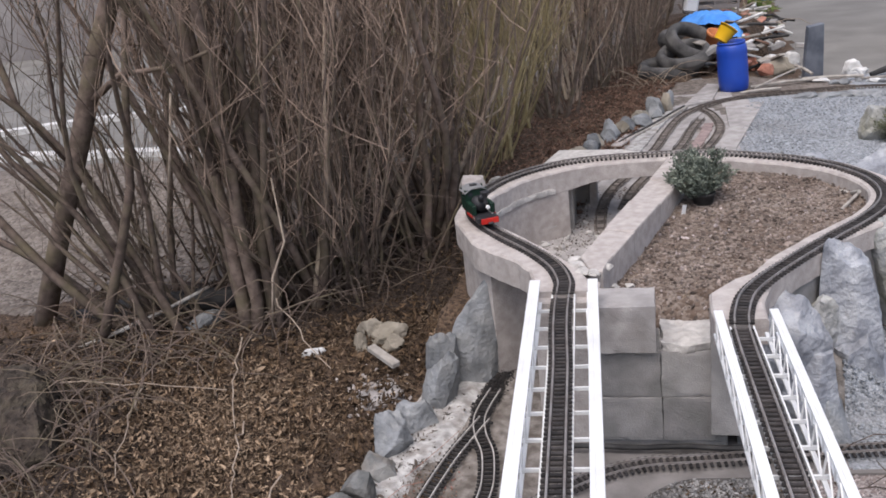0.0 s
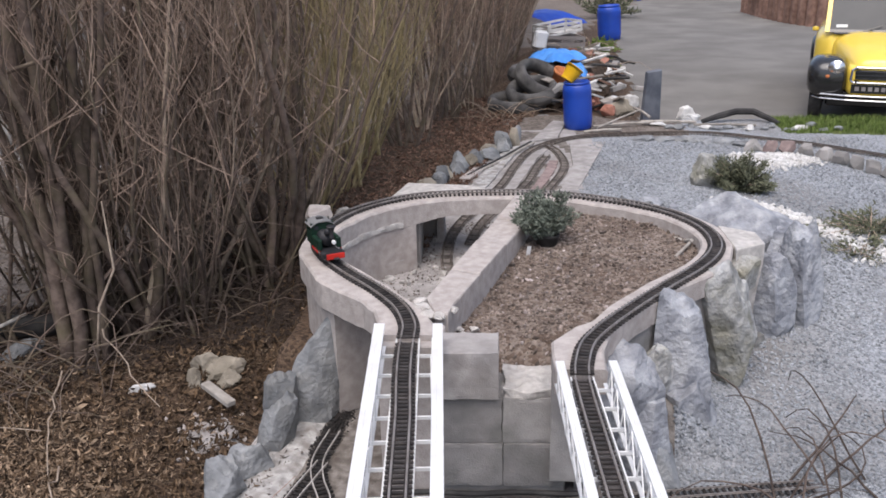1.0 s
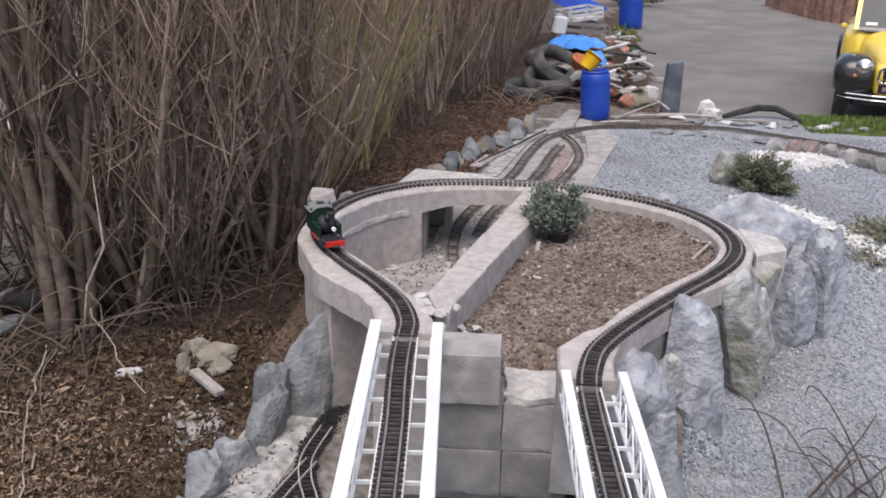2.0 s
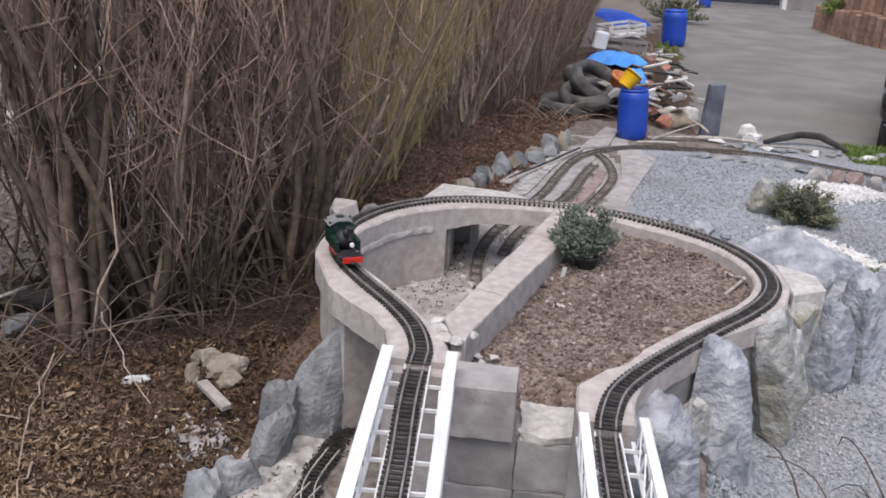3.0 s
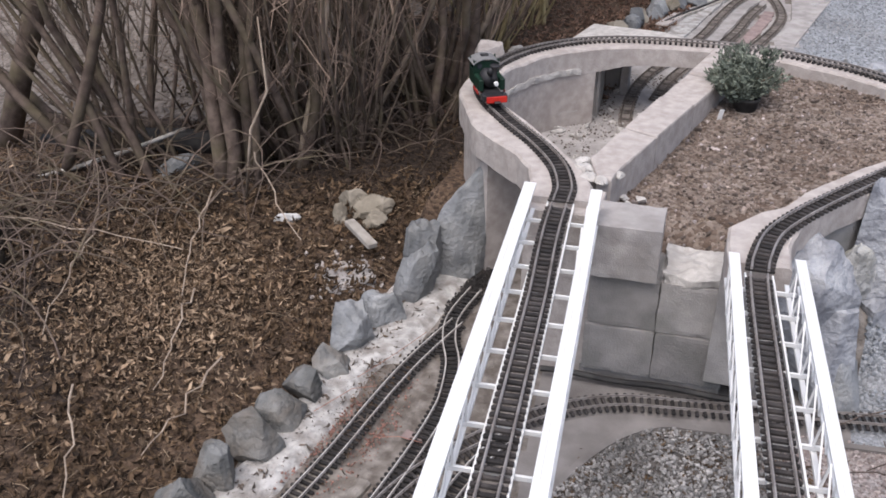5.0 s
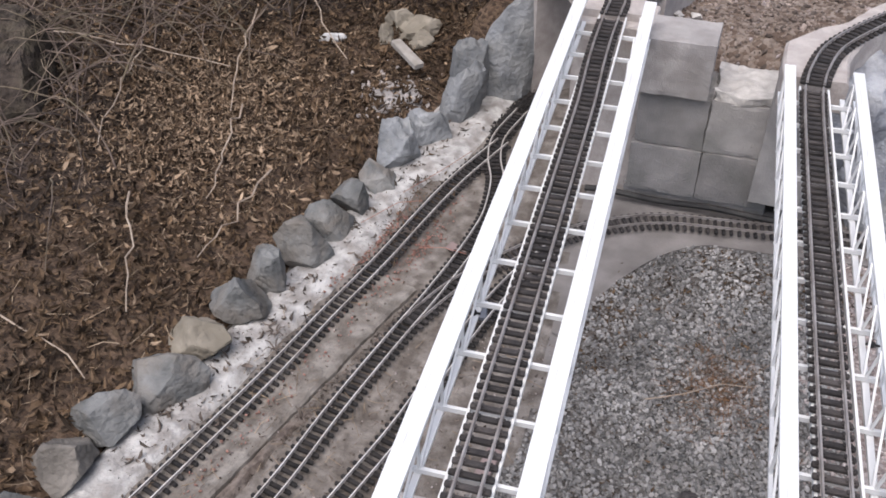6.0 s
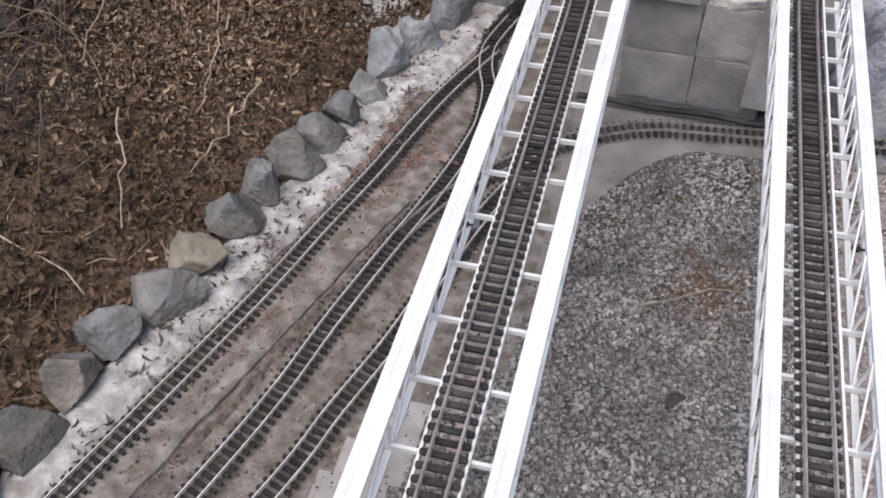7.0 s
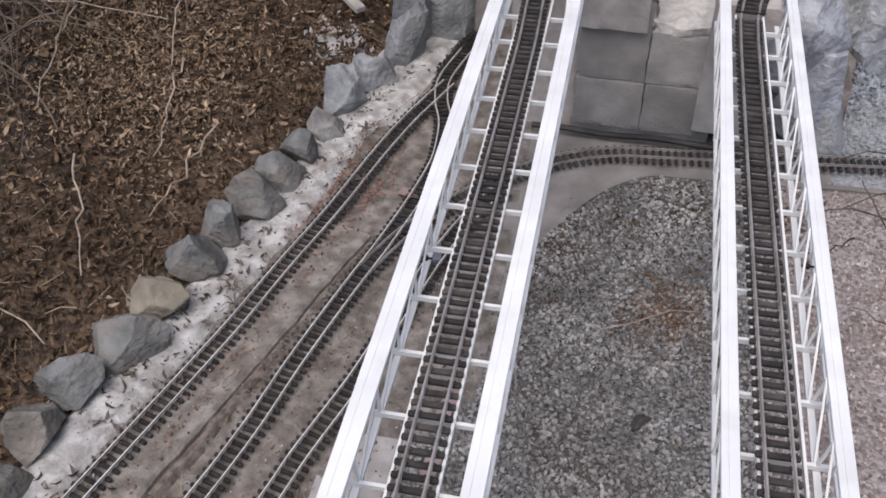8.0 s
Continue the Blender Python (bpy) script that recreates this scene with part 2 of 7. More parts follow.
# ---- mesh tools ----
class MB:
    """Collects vertices and faces of one mesh."""

    def __init__(self):
        self.v, self.f, self.n = [], [], 0

    def add(self, verts, faces):
        o = self.n
        self.v.extend(verts)
        self.f.extend([tuple(i + o for i in q) for q in faces])
        self.n += len(verts)
        return self

    def box(self, x0, x1, y0, y1, z0, z1, bevel=0.0, m=None):
        b = bevel
        if b <= 0:
            vs = [(x, y, z) for z in (z0, z1) for y in (y0, y1) for x in (x0, x1)]
            fs = [(0, 2, 3, 1), (4, 5, 7, 6), (0, 1, 5, 4), (2, 6, 7, 3), (0, 4, 6, 2), (1, 3, 7, 5)]
        else:
            rings = []
            for z, s in ((z0, b), (z0 + b, 0), (z1 - b, 0), (z1, b)):
                c = b if s == 0 else b * 1.3
                X0, X1, Y0, Y1 = x0 + s, x1 - s, y0 + s, y1 - s
                rings.append([(X0 + c, Y0, z), (X1 - c, Y0, z), (X1, Y0 + c, z), (X1, Y1 - c, z), (X1 - c, Y1, z), (X0 + c, Y1, z), (X0, Y1 - c, z), (X0, Y0 + c, z)])
            vs = [p for r in rings for p in r]
            fs = [tuple(range(7, -1, -1)), tuple(range(24, 32))]
            for k in range(3):
                for i in range(8):
                    j = (i + 1) % 8
                    fs.append((k * 8 + i, k * 8 + j, k * 8 + 8 + j, k * 8 + 8 + i))
        if m is not None:
            vs = [tuple(m @ Vector(p)) for p in vs]
        return self.add(vs, fs)

    def tube(self, pts, radii, sides=6, cap=True):
        pts = [Vector(p) for p in pts]
        n = len(pts)
        if isinstance(radii, (int, float)):
            radii = [radii] * n
        vs, fs = [], []
        side = None
        for i, p in enumerate(pts):
            d = (pts[min(i + 1, n - 1)] - pts[max(i - 1, 0)]).normalized()
            if side is None:
                side = d.orthogonal().normalized()
            side = (side - d * side.dot(d)).normalized()
            up = d.cross(side)
            for k in range(sides):
                a = 2 * math.pi * k / sides
                vs.append(tuple(p + (side * math.cos(a) + up * math.sin(a)) * radii[i]))
        for i in range(n - 1):
            for k in range(sides):
                j = (k + 1) % sides
                fs.append((i * sides + k, i * sides + j, (i + 1) * sides + j, (i + 1) * sides + k))
        if cap:
            fs.append(tuple(range(sides - 1, -1, -1)))
            fs.append(tuple((n - 1) * sides + k for k in range(sides)))
        return self.add(vs, fs)

    def lathe(self, prof, sides=20, m=None, cap=True):
        """prof: (radius, height) from the bottom up, round z."""
        vs, fs = [], []
        for r, z in prof:
            for k in range(sides):
                a = 2 * math.pi * k / sides
                vs.append((r * math.cos(a), r * math.sin(a), z))
        n = len(prof)
        for i in range(n - 1):
            for k in range(sides):
                j = (k + 1) % sides
                fs.append((i * sides + k, i * sides + j, (i + 1) * sides + j, (i + 1) * sides + k))
        if cap:
            fs.append(tuple(range(sides - 1, -1, -1)))
            fs.append(tuple((n - 1) * sides + k for k in range(sides)))
        if m is not None:
            vs = [tuple(m @ Vector(p)) for p in vs]
        return self.add(vs, fs)

    def sweep(self, pts, prof, closed=False):
        """A profile of (sideways, up) swept along level points, right-hand side positive."""
        pts = [Vector(p) for p in pts]
        n, k = len(pts), len(prof)
        vs, fs = [], []
        for i, p in enumerate(pts):
            d = pts[min(i + 1, n - 1)] - pts[max(i - 1, 0)]
            s = Vector((d.y, -d.x, 0)).normalized()
            for a, b in prof:
                vs.append(tuple(p + s * a + Vector((0, 0, b))))
        for i in range(n - 1):
            for j in range(k):
                q = (j + 1) % k
                fs.append((i * k + j, (i + 1) * k + j, (i + 1) * k + q, i * k + q))
        fs.append(tuple(range(k)))
        fs.append(tuple((n - 1) * k + j for j in range(k - 1, -1, -1)))
        return self.add(vs, fs)

    def data(self, name, smooth=False):
        me = bpy.data.meshes.new(name)
        me.from_pydata(self.v, [], self.f)
        me.update()
        bm = bmesh.new()
        bm.from_mesh(me)
        if len(bm.faces) < 60000:
            bmesh.ops.recalc_face_normals(bm, faces=bm.faces)
        bm.to_mesh(me)
        bm.free()
        if smooth:
            me.shade_smooth()
        return me


def part(name, mb, material, parent=None, label="", smooth=False, m=None):
    """One mesh object, under a thing or a part."""
    me = mb.data(name, smooth) if isinstance(mb, MB) else mb
    if not me.materials:
        me.materials.append(material)
    ob = new(name, me)
    if m is not None:
        ob.matrix_basis = m
    if parent is not None:
        ob.parent = parent
    if label:
        ob["label"] = label
    return ob


def thing(name, label, category, group="", kind="", m=None):
    ob = new(name)
    ob.empty_display_size = 0.05
    if m is not None:
        ob.matrix_basis = m
    return tagged(ob, label, category, group, kind)


def spline(ctrl, step=0.02):
    """Points at even steps along a smooth curve through the control points."""
    c = [Vector((*p, 0)) if len(p) == 2 else Vector(p) for p in ctrl]
    c = [c[0] * 2 - c[1]] + c + [c[-1] * 2 - c[-2]]
    dense = []
    for i in range(1, len(c) - 2):
        p0, p1, p2, p3 = c[i - 1:i + 3]
        for k in range(24):
            t = k / 24
            dense.append(0.5 * (2 * p1 + (p2 - p0) * t + (2 * p0 - 5 * p1 + 4 * p2 - p3) * t * t + (3 * p1 - p0 - 3 * p2 + p3) * t ** 3))
    dense.append(c[-2])
    out, want, run = [dense[0]], step, 0.0
    for a, b in zip(dense, dense[1:]):
        d = (b - a).length
        while d > 0 and run + d >= want:
            out.append(a.lerp(b, (want - run) / d))
            want += step
        run += d
    return out


def smooth_step(a, b, x):
    t = min(1.0, max(0.0, (x - a) / (b - a)))
    return t * t * (3 - 2 * t)


def rock_mesh(name, seed, size, cuts=9, rough=0.10, sub=3, smooth=False, narrow=None, blunt=0.55, slope=0.0, jag=0.0, lims=(0.62, 0.95)):
    """A broken stone: a blunt lump split by random planes, its faces roughened."""
    rnd = random.Random(seed)
    bm = bmesh.new()
    bmesh.ops.create_cube(bm, size=2.0)
    bmesh.ops.subdivide_edges(bm, edges=bm.edges[:], cuts={2: 5, 3: 9, 4: 18}[sub], use_grid_fill=True)
    planes = []
    for k in range(cuts + 3):
        d = Vector((rnd.gauss(0, 1), rnd.gauss(0, 1), rnd.gauss(0, 0.75))).normalized()
        planes.append((d, rnd.uniform(*lims)))
    off = Vector((rnd.uniform(0, 50), rnd.uniform(0, 50), rnd.uniform(0, 50)))
    taper, skew = rnd.uniform(0.05, 0.4), rnd.uniform(-0.2, 0.2)
    taper = taper if narrow is None else narrow
    for v in bm.verts:
        c = v.co.copy()
        p = c.lerp(c.normalized() * 1.15, blunt)
        for d, lim in planes:
            k = p.dot(d)
            if k > lim:
                p -= d * (k - lim)
        n = p.normalized()
        g = Vector((p.x * size[0], p.y * size[1], p.z * size[2])) / (sum(size) / 3) + off
        ridge = abs(noise.noise(g * 2.1)) * 1.4 - 0.35
        p += n * (ridge * rough + noise.noise(g * 5.0) * rough * 0.5 + noise.noise(g * 12.0) * rough * 0.25)
        t = 1 - taper * max(-0.4, p.z)
        if p.z > 0:
            p.z *= 1 + slope * p.x + jag * noise.noise(Vector((p.x * 2.6, p.y * 1.4, 0)) + off)
        v.co = Vector(((p.x * t + skew * p.z * 0.5) * size[0], p.y * t * size[1], p.z * size[2]))
    me = bpy.data.meshes.new(name)
    bm.to_mesh(me)
    bm.free()
    if smooth:
        me.shade_smooth()
    return me


# ---- ground ----
BACK, DRIVE = 0.34, 0.08


def edge_x(y):
    """The line of the edging stones."""
    return -0.70 - (3.3 - y) * 0.225 if y < 3.3 else -0.70 + (y - 3.3) * 0.12


def ground_z(x, y):
    left = 0.03 + 0.05 * smooth_step(-0.8, -1.6, x) + 0.10 * smooth_step(-1.4, -3.5, x) + 0.28 * smooth_step(4.7, 6.2, y)
    if x < 0.1:
        mid = 0.26 * smooth_step(3.98, 4.06, y) + (BACK - 0.26) * smooth_step(5.0, 5.6, y)
    else:
        mid = 0.26 * smooth_step(3.46, 3.54, y) + (BACK - 0.26) * smooth_step(5.0, 5.6, y)
    right = BACK * smooth_step(3.25, 5.3, y)
    a = smooth_step(0.02, 0.12, edge_x(min(y, 4.3)) - x)
    b = smooth_step(0.9, 1.35, x)
    drop = (BACK - DRIVE) * smooth_step(8.3, 8.9, y) * smooth_step(1.2, 1.8, x)
    return mid * (1 - a) * (1 - b) + left * a + right * b * (1 - a) - drop


def kerb_y(x):
    """The line between the track's concrete and the gravel bed."""
    t = min(1.0, max(0.0, (0.45 - x) / 0.45))
    return 3.09 - 0.57 * t ** 1.9 + 0.05 * smooth_step(0.4, 1.2, x)


def gravel_x(y):
    """The side of the gravel bed towards the sidings."""
    return 0.05 - (2.55 - y) * 0.15 - 0.12 * smooth_step(2.05, 1.8, y)


def axis(lo, hi, step, far):
    inner = list(np.arange(lo, hi + step / 2, step))
    grow, out, d = 1.08, [], step
    p = inner[-1]
    while p < far:
        d *= grow
        p += d
        out.append(p)
    low, p, d = [], inner[0], step
    while p > -far:
        d *= grow
        p -= d
        low.append(p)
    return low[::-1] + inner + out


M_LANESOIL = speckle("verge_soil", ((0.10, 0.083, 0.07), (0.165, 0.14, 0.12), (0.225, 0.195, 0.17), (0.125, 0.102, 0.086)), 40, 0.95, 0.9, 0.012, (0.08, 0.064, 0.052), 1.5, 0.5)
# Humus tone with the shade under the hedge put into its colour.
M_SHADEHUMUS = speckle("hedge_shade_humus", ((0.022, 0.016, 0.012), (0.05, 0.035, 0.026), (0.085, 0.06, 0.044), (0.034, 0.024, 0.018)), 60, 0.95, 0.9, 0.012, (0.026, 0.019, 0.015), 2.0, 0.5)
ZONES = [M_YARD, M_GRAVEL, M_LEAFGROUND, M_BLUEGRAVEL, M_PINKGRAVEL, M_STRIP, M_GRASS, M_ASPHALT, M_MORTAR, M_BED, M_LANESOIL, M_SHADEHUMUS, M_MIDCONC]


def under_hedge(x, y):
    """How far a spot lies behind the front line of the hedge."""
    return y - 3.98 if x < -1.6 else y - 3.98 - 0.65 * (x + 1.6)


def zone(x, y):
    w = noise.noise(Vector((x * 3, y * 3, 0))) * 0.05 + noise.noise(Vector((x * 11, y * 11, 4))) * 0.03
    if y < 3.46 or (x < 0.1 and y < 4.0):
        if x < edge_x(y) - 0.02 + w * 0.4:
            # Bank corner: hedge shade laid on the ground as darker humus.
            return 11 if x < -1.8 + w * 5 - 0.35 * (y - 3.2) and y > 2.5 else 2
        if y > kerb_y(x) - 0.004 or x < gravel_x(y):
            if y < 1.85 + w * 3 and x > -0.43 + (y - 1.5) * 0.33 + w:
                return 12
            return (9 if x > -0.02 + w and y > 2.4 else 0) if x < 0.95 else 3
        return 1 if x < 0.72 + w else 4
    if x < -2.2 - (y - 6.4) * 0.5 and y > 6.42 and x > -40 and y < 30:
        return 7
    if x < -1.75 - 1.2 * smooth_step(5.0, 4.5, y) + 0.3 * max(0, y - 5.0) + w * 4 and y > 4.3:
        return 10
    # Behind the hedge front the ground colour carries the hedge's shade.
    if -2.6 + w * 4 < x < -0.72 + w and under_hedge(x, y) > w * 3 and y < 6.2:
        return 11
    if x < -0.5 + w and y < 5.2:
        return 2
    if x < 0.5 and 4.0 <= y < 5.7 and x > -0.6 + (0.4 if y > 5.0 else 0.0):
        return 12
    if y > 5.2 and x < -0.15 + (y - 5.2) * 0.21 + w * 3:
        return 2
    if 5.2 < y < 8.0 and x < 0.78 + w + (y - 5.2) * 0.14:
        return 12 if noise.noise(Vector((x * 4, y * 2, 17))) > -0.25 else 0
    if y < 5.2 and x < 1.0:
        return 0
    if 7.72 + w < y < 8.6 and x < 1.95 + w * 2:
        return 10
    if y > 8.5 - 0.1 * (x - 2):
        if x < 1.75 + (y - 8.5) * 0.10 + w * 2:
            return 2
        return 7
    if y > 7.75 - 0.12 * (x - 3) and x > 2.75:
        return 6
    return 3


xs, ys = axis(-3.2, 3.6, 0.035, 320), axis(0.3, 9.0, 0.035, 320)
gm = MB()
for y in ys:
    for x in xs:
        z = ground_z(x, y)
        if abs(x) < 6 and y < 12:
            z += noise.noise(Vector((x * 2.5, y * 2.5, 7))) * (0.03 if x < -1.0 else 0.006) + noise.noise(Vector((x * 9, y * 9, 3))) * (0.012 if x < -1.0 else 0.003)
        gm.v.append((x, y, z))
nx = len(xs)
for j in range(len(ys) - 1):
    for i in range(nx - 1):
        gm.f.append((j * nx + i, j * nx + i + 1, (j + 1) * nx + i + 1, (j + 1) * nx + i))
gme = bpy.data.meshes.new("ground")
gme.from_pydata(gm.v, [], gm.f)
for z in ZONES:
    gme.materials.append(z)
idx = []
for j in range(len(ys) - 1):
    for i in range(nx - 1):
        idx.append(zone((xs[i] + xs[i + 1]) / 2, (ys[j] + ys[j + 1]) / 2))
gme.polygons.foreach_set("material_index", idx)
gme.shade_smooth()
ground = tagged(new("ground", gme), "garden ground with leaf litter, grey gravel, cement and driveway", "ground", kind="structure")


# ---- tracks ----
def rail_profile(side, top):
    w, h = 0.0038, 0.0085
    return [(side - 0.0035, top - h), (side - 0.0035, top - h + 0.0015), (side - 0.001, top - h + 0.002), (side - 0.001, top - 0.003), (side - w / 2, top - 0.0025), (side - w / 2, top),
            (side + w / 2, top), (side + w / 2, top - 0.0025), (side + 0.001, top - 0.003), (side + 0.001, top - h + 0.002), (side + 0.0035, top - h + 0.0015), (side + 0.0035, top - h)]


M_SLEEPERBLACK = mat("black_sleeper", (0.012, 0.011, 0.011), (0.026, 0.024, 0.023), 40, 0.75, 0, 0.4, 400, (0.075, 0.062, 0.055), 22, 0.3, vary=0.35)
M_SLEEPEROLD = mat("dusty_sleeper", (0.105, 0.090, 0.080), (0.20, 0.176, 0.158), 40, 0.9, 0, 0.4, 400, (0.26, 0.235, 0.212), 14, 0.5, vary=0.35)
M_RAILRUST = mat("rusty_rail", (0.062, 0.050, 0.043), (0.115, 0.092, 0.077), 25, 0.7, 0.2, 0.1, 300, (0.14, 0.11, 0.09), 9, 0.5)
SLEEPERS = {}


def sleeper_mesh(wide, material):
    key = (wide, material.name)
    if key not in SLEEPERS:
        sl = MB()
        sl.box(-0.0465 * wide, 0.0465 * wide, -0.0055, 0.0055, -0.001, 0.0095, 0.0022)
        for s in (-1, 1):
            for k in (-1, 1):
                sl.box(s * 0.0225 + k * 0.0052 - 0.002, s * 0.0225 + k * 0.0052 + 0.002, -0.004, 0.004, 0.008, 0.0125)
        SLEEPERS[key] = sl.data("sleeper")
        SLEEPERS[key].materials.append(material)
    return SLEEPERS[key]


def track(label, ctrl, z, bright=False, wide=1.0, group="tracks", old=False):
    line = spline(ctrl, 0.01225)
    top = thing("railway_track", label, "track", group)
    for side in (-0.0225, 0.0225):
        part("rail", MB().sweep([Vector((p.x, p.y, z(p) if callable(z) else z)) for p in line[::2] + ([line[-1]] if len(line) % 2 == 0 else [])], rail_profile(side, 0.0185)), M_RAILRUST if old else M_RAIL, top)
        if bright:
            # Thin pale strip for the sky glint along the worn head.
            part("rail_head", MB().sweep([Vector((p.x, p.y, z(p) if callable(z) else z)) for p in line[::2]], [(side - 0.0017, 0.0184), (side - 0.0014, 0.0194), (side + 0.0014, 0.0194), (side + 0.0017, 0.0184)]), M_RAILBRIGHT, top, "worn rail head with the sky sheen in its colour")
    for i in range(1, len(line) - 1, 2):
        d = line[i + 1] - line[i - 1]
        p = line[i]
        ob = new("sleeper", sleeper_mesh(wide, M_SLEEPEROLD if old else M_SLEEPERBLACK if bright else M_SLEEPER))
        ob.matrix_basis = Matrix.Translation((p.x, p.y, z(p) if callable(z) else z)) @ Matrix.Rotation(math.atan2(d.y, d.x) - math.pi / 2 + random.uniform(-0.02, 0.02), 4, 'Z')
        ob.parent = top
    return top


DECK = 0.661
LOOP = [(0.0, 3.30), (-0.005, 3.42), (-0.055, 3.58), (-0.16, 3.755), (-0.295, 3.935), (-0.415, 4.12), (-0.485, 4.30), (-0.500, 4.50), (-0.450, 4.70), (-0.335, 4.88), (-0.15, 5.03), (0.09, 5.105),
        (0.48, 5.115), (0.70, 5.065), (0.89, 4.98), (1.075, 4.865), (1.215, 4.71), (1.30, 4.52), (1.313, 4.32), (1.258, 4.14), (1.15, 3.97), (0.993, 3.78), (0.832, 3.575), (0.70, 3.39), (0.628, 3.25), (0.597, 3.10), (0.588, 3.0)]
track("model railway track curving round the concrete loop", LOOP, DECK - 0.004, False, 0.86)
track("model railway track across the white bridge", [(0, 0.35), (0.0, 1.5), (0, 3.29)], DECK - 0.004, False, 0.85)
track("model railway track across the white bridge", [(0.57, 0.35), (0.572, 1.5), (0.585, 2.99)], DECK - 0.004, False, 0.77)
track("bright-railed siding track on pale cement beside the stones", [(-1.17, 0.7), (-0.947, 1.44), (-0.858, 1.74), (-0.748, 2.12), (-0.680, 2.40), (-0.626, 2.60), (-0.560, 2.85), (-0.464, 3.15), (-0.402, 3.33), (-0.36, 3.46)], 0.014, True, 0.90)
track("siding track on stained cement", [(-0.87, 0.8), (-0.658, 1.49), (-0.575, 1.79), (-0.522, 2.06), (-0.457, 2.34), (-0.408, 2.53), (-0.363, 2.73), (-0.318, 2.935), (-0.306, 3.05), (-0.320, 3.21), (-0.365, 3.34), (-0.385, 3.48), (-0.35, 3.70)], 0.012, True, 0.90)
track("siding track beside the bridge", [(-0.73, 0.85), (-0.483, 1.53), (-0.414, 1.78), (-0.337, 2.04), (-0.278, 2.31), (-0.22, 2.55), (-0.15, 2.75), (-0.07, 2.90)], 0.012, True, 0.90)
track("track curving under the bridges past the block wall", [(-0.43, 2.44), (-0.355, 2.61), (-0.27, 2.74), (-0.179, 2.845), (-0.05, 2.975), (0.096, 3.08), (0.258, 3.152), (0.43, 3.178), (0.576, 3.197), (1.006, 3.261), (1.5, 3.33)], 0.013, False, 0.95)


def back_z(p):
    return ground_z(p.x, p.y) + 0.006


track("old track climbing from the loop to the back garden", [(0.10, 4.84), (0.072, 4.96), (0.062, 5.10), (0.068, 5.24), (0.09, 5.38), (0.15, 5.56), (0.225, 5.76), (0.39, 6.30), (0.475, 6.70), (0.58, 7.11), (0.71, 7.37), (0.88, 7.56), (1.05, 7.67), (1.31, 7.74), (1.60, 7.77), (1.90, 7.78), (2.18, 7.73), (2.43, 7.58), (2.71, 7.40), (2.95, 7.20), (3.4, 6.75), (3.9, 6.2)], back_z, wide=0.74, old=True)
track("old track running to the back garden", [(0.185, 5.24), (0.225, 5.40), (0.295, 5.60), (0.375, 5.82), (0.55, 6.30), (0.66, 6.78), (0.745, 7.08)], back_z, wide=0.74, old=True)
track("old curved siding in the back garden", [(0.56, 5.75), (0.70, 6.19), (0.815, 6.58), (0.855, 6.86), (0.83, 7.18), (0.77, 7.38)], back_z, wide=0.74, old=True)

# ---- concrete loop ----
OUTER = [(-0.10, 3.34), (-0.11, 3.41), (-0.145, 3.55), (-0.20, 3.64), (-0.418, 3.872), (-0.574, 4.235), (-0.575, 4.45), (-0.535, 4.66), (-0.41, 4.90), (-0.20, 5.08), (0.07, 5.18),
         (0.48, 5.195), (0.72, 5.145), (0.93, 5.055), (1.13, 4.93), (1.28, 4.76), (1.385, 4.54), (1.39, 4.30), (1.325, 4.10), (1.21, 3.93), (1.06, 3.80), (0.85, 3.55), (0.712, 3.352), (0.678, 3.22), (0.678, 3.06)]
INNER = [(0.10, 3.34), (0.088, 3.43), (0.055, 3.53), (-0.02, 3.665), (-0.22, 3.96), (-0.38, 4.16), (-0.440, 4.33), (-0.438, 4.48), (-0.385, 4.63), (-0.28, 4.80), (-0.12, 4.93),
         (0.10, 5.02), (0.48, 5.045), (0.68, 4.99), (0.85, 4.91), (1.03, 4.80), (1.16, 4.66), (1.235, 4.50), (1.25, 4.34), (1.185, 4.16), (1.09, 4.02), (0.92, 3.83), (0.74, 3.60), (0.655, 3.46), (0.515, 3.345), (0.505, 3.06)]


def even(line):
    """Points along a plan line with sharp corners."""
    pts = [Vector((a[0] + (b[0] - a[0]) * k / 12, a[1] + (b[1] - a[1]) * k / 12, 0)) for a, b in zip(line, line[1:]) for k in range(12)]
    return pts + [Vector((*line[-1], 0))]


def near_line(pts, p):
    return min(pts, key=lambda q: (q.x - p.x) ** 2 + (q.y - p.y) ** 2)


mid = spline(LOOP, 0.03)
out_pts, in_pts = even(OUTER), spline(INNER, 0.01)
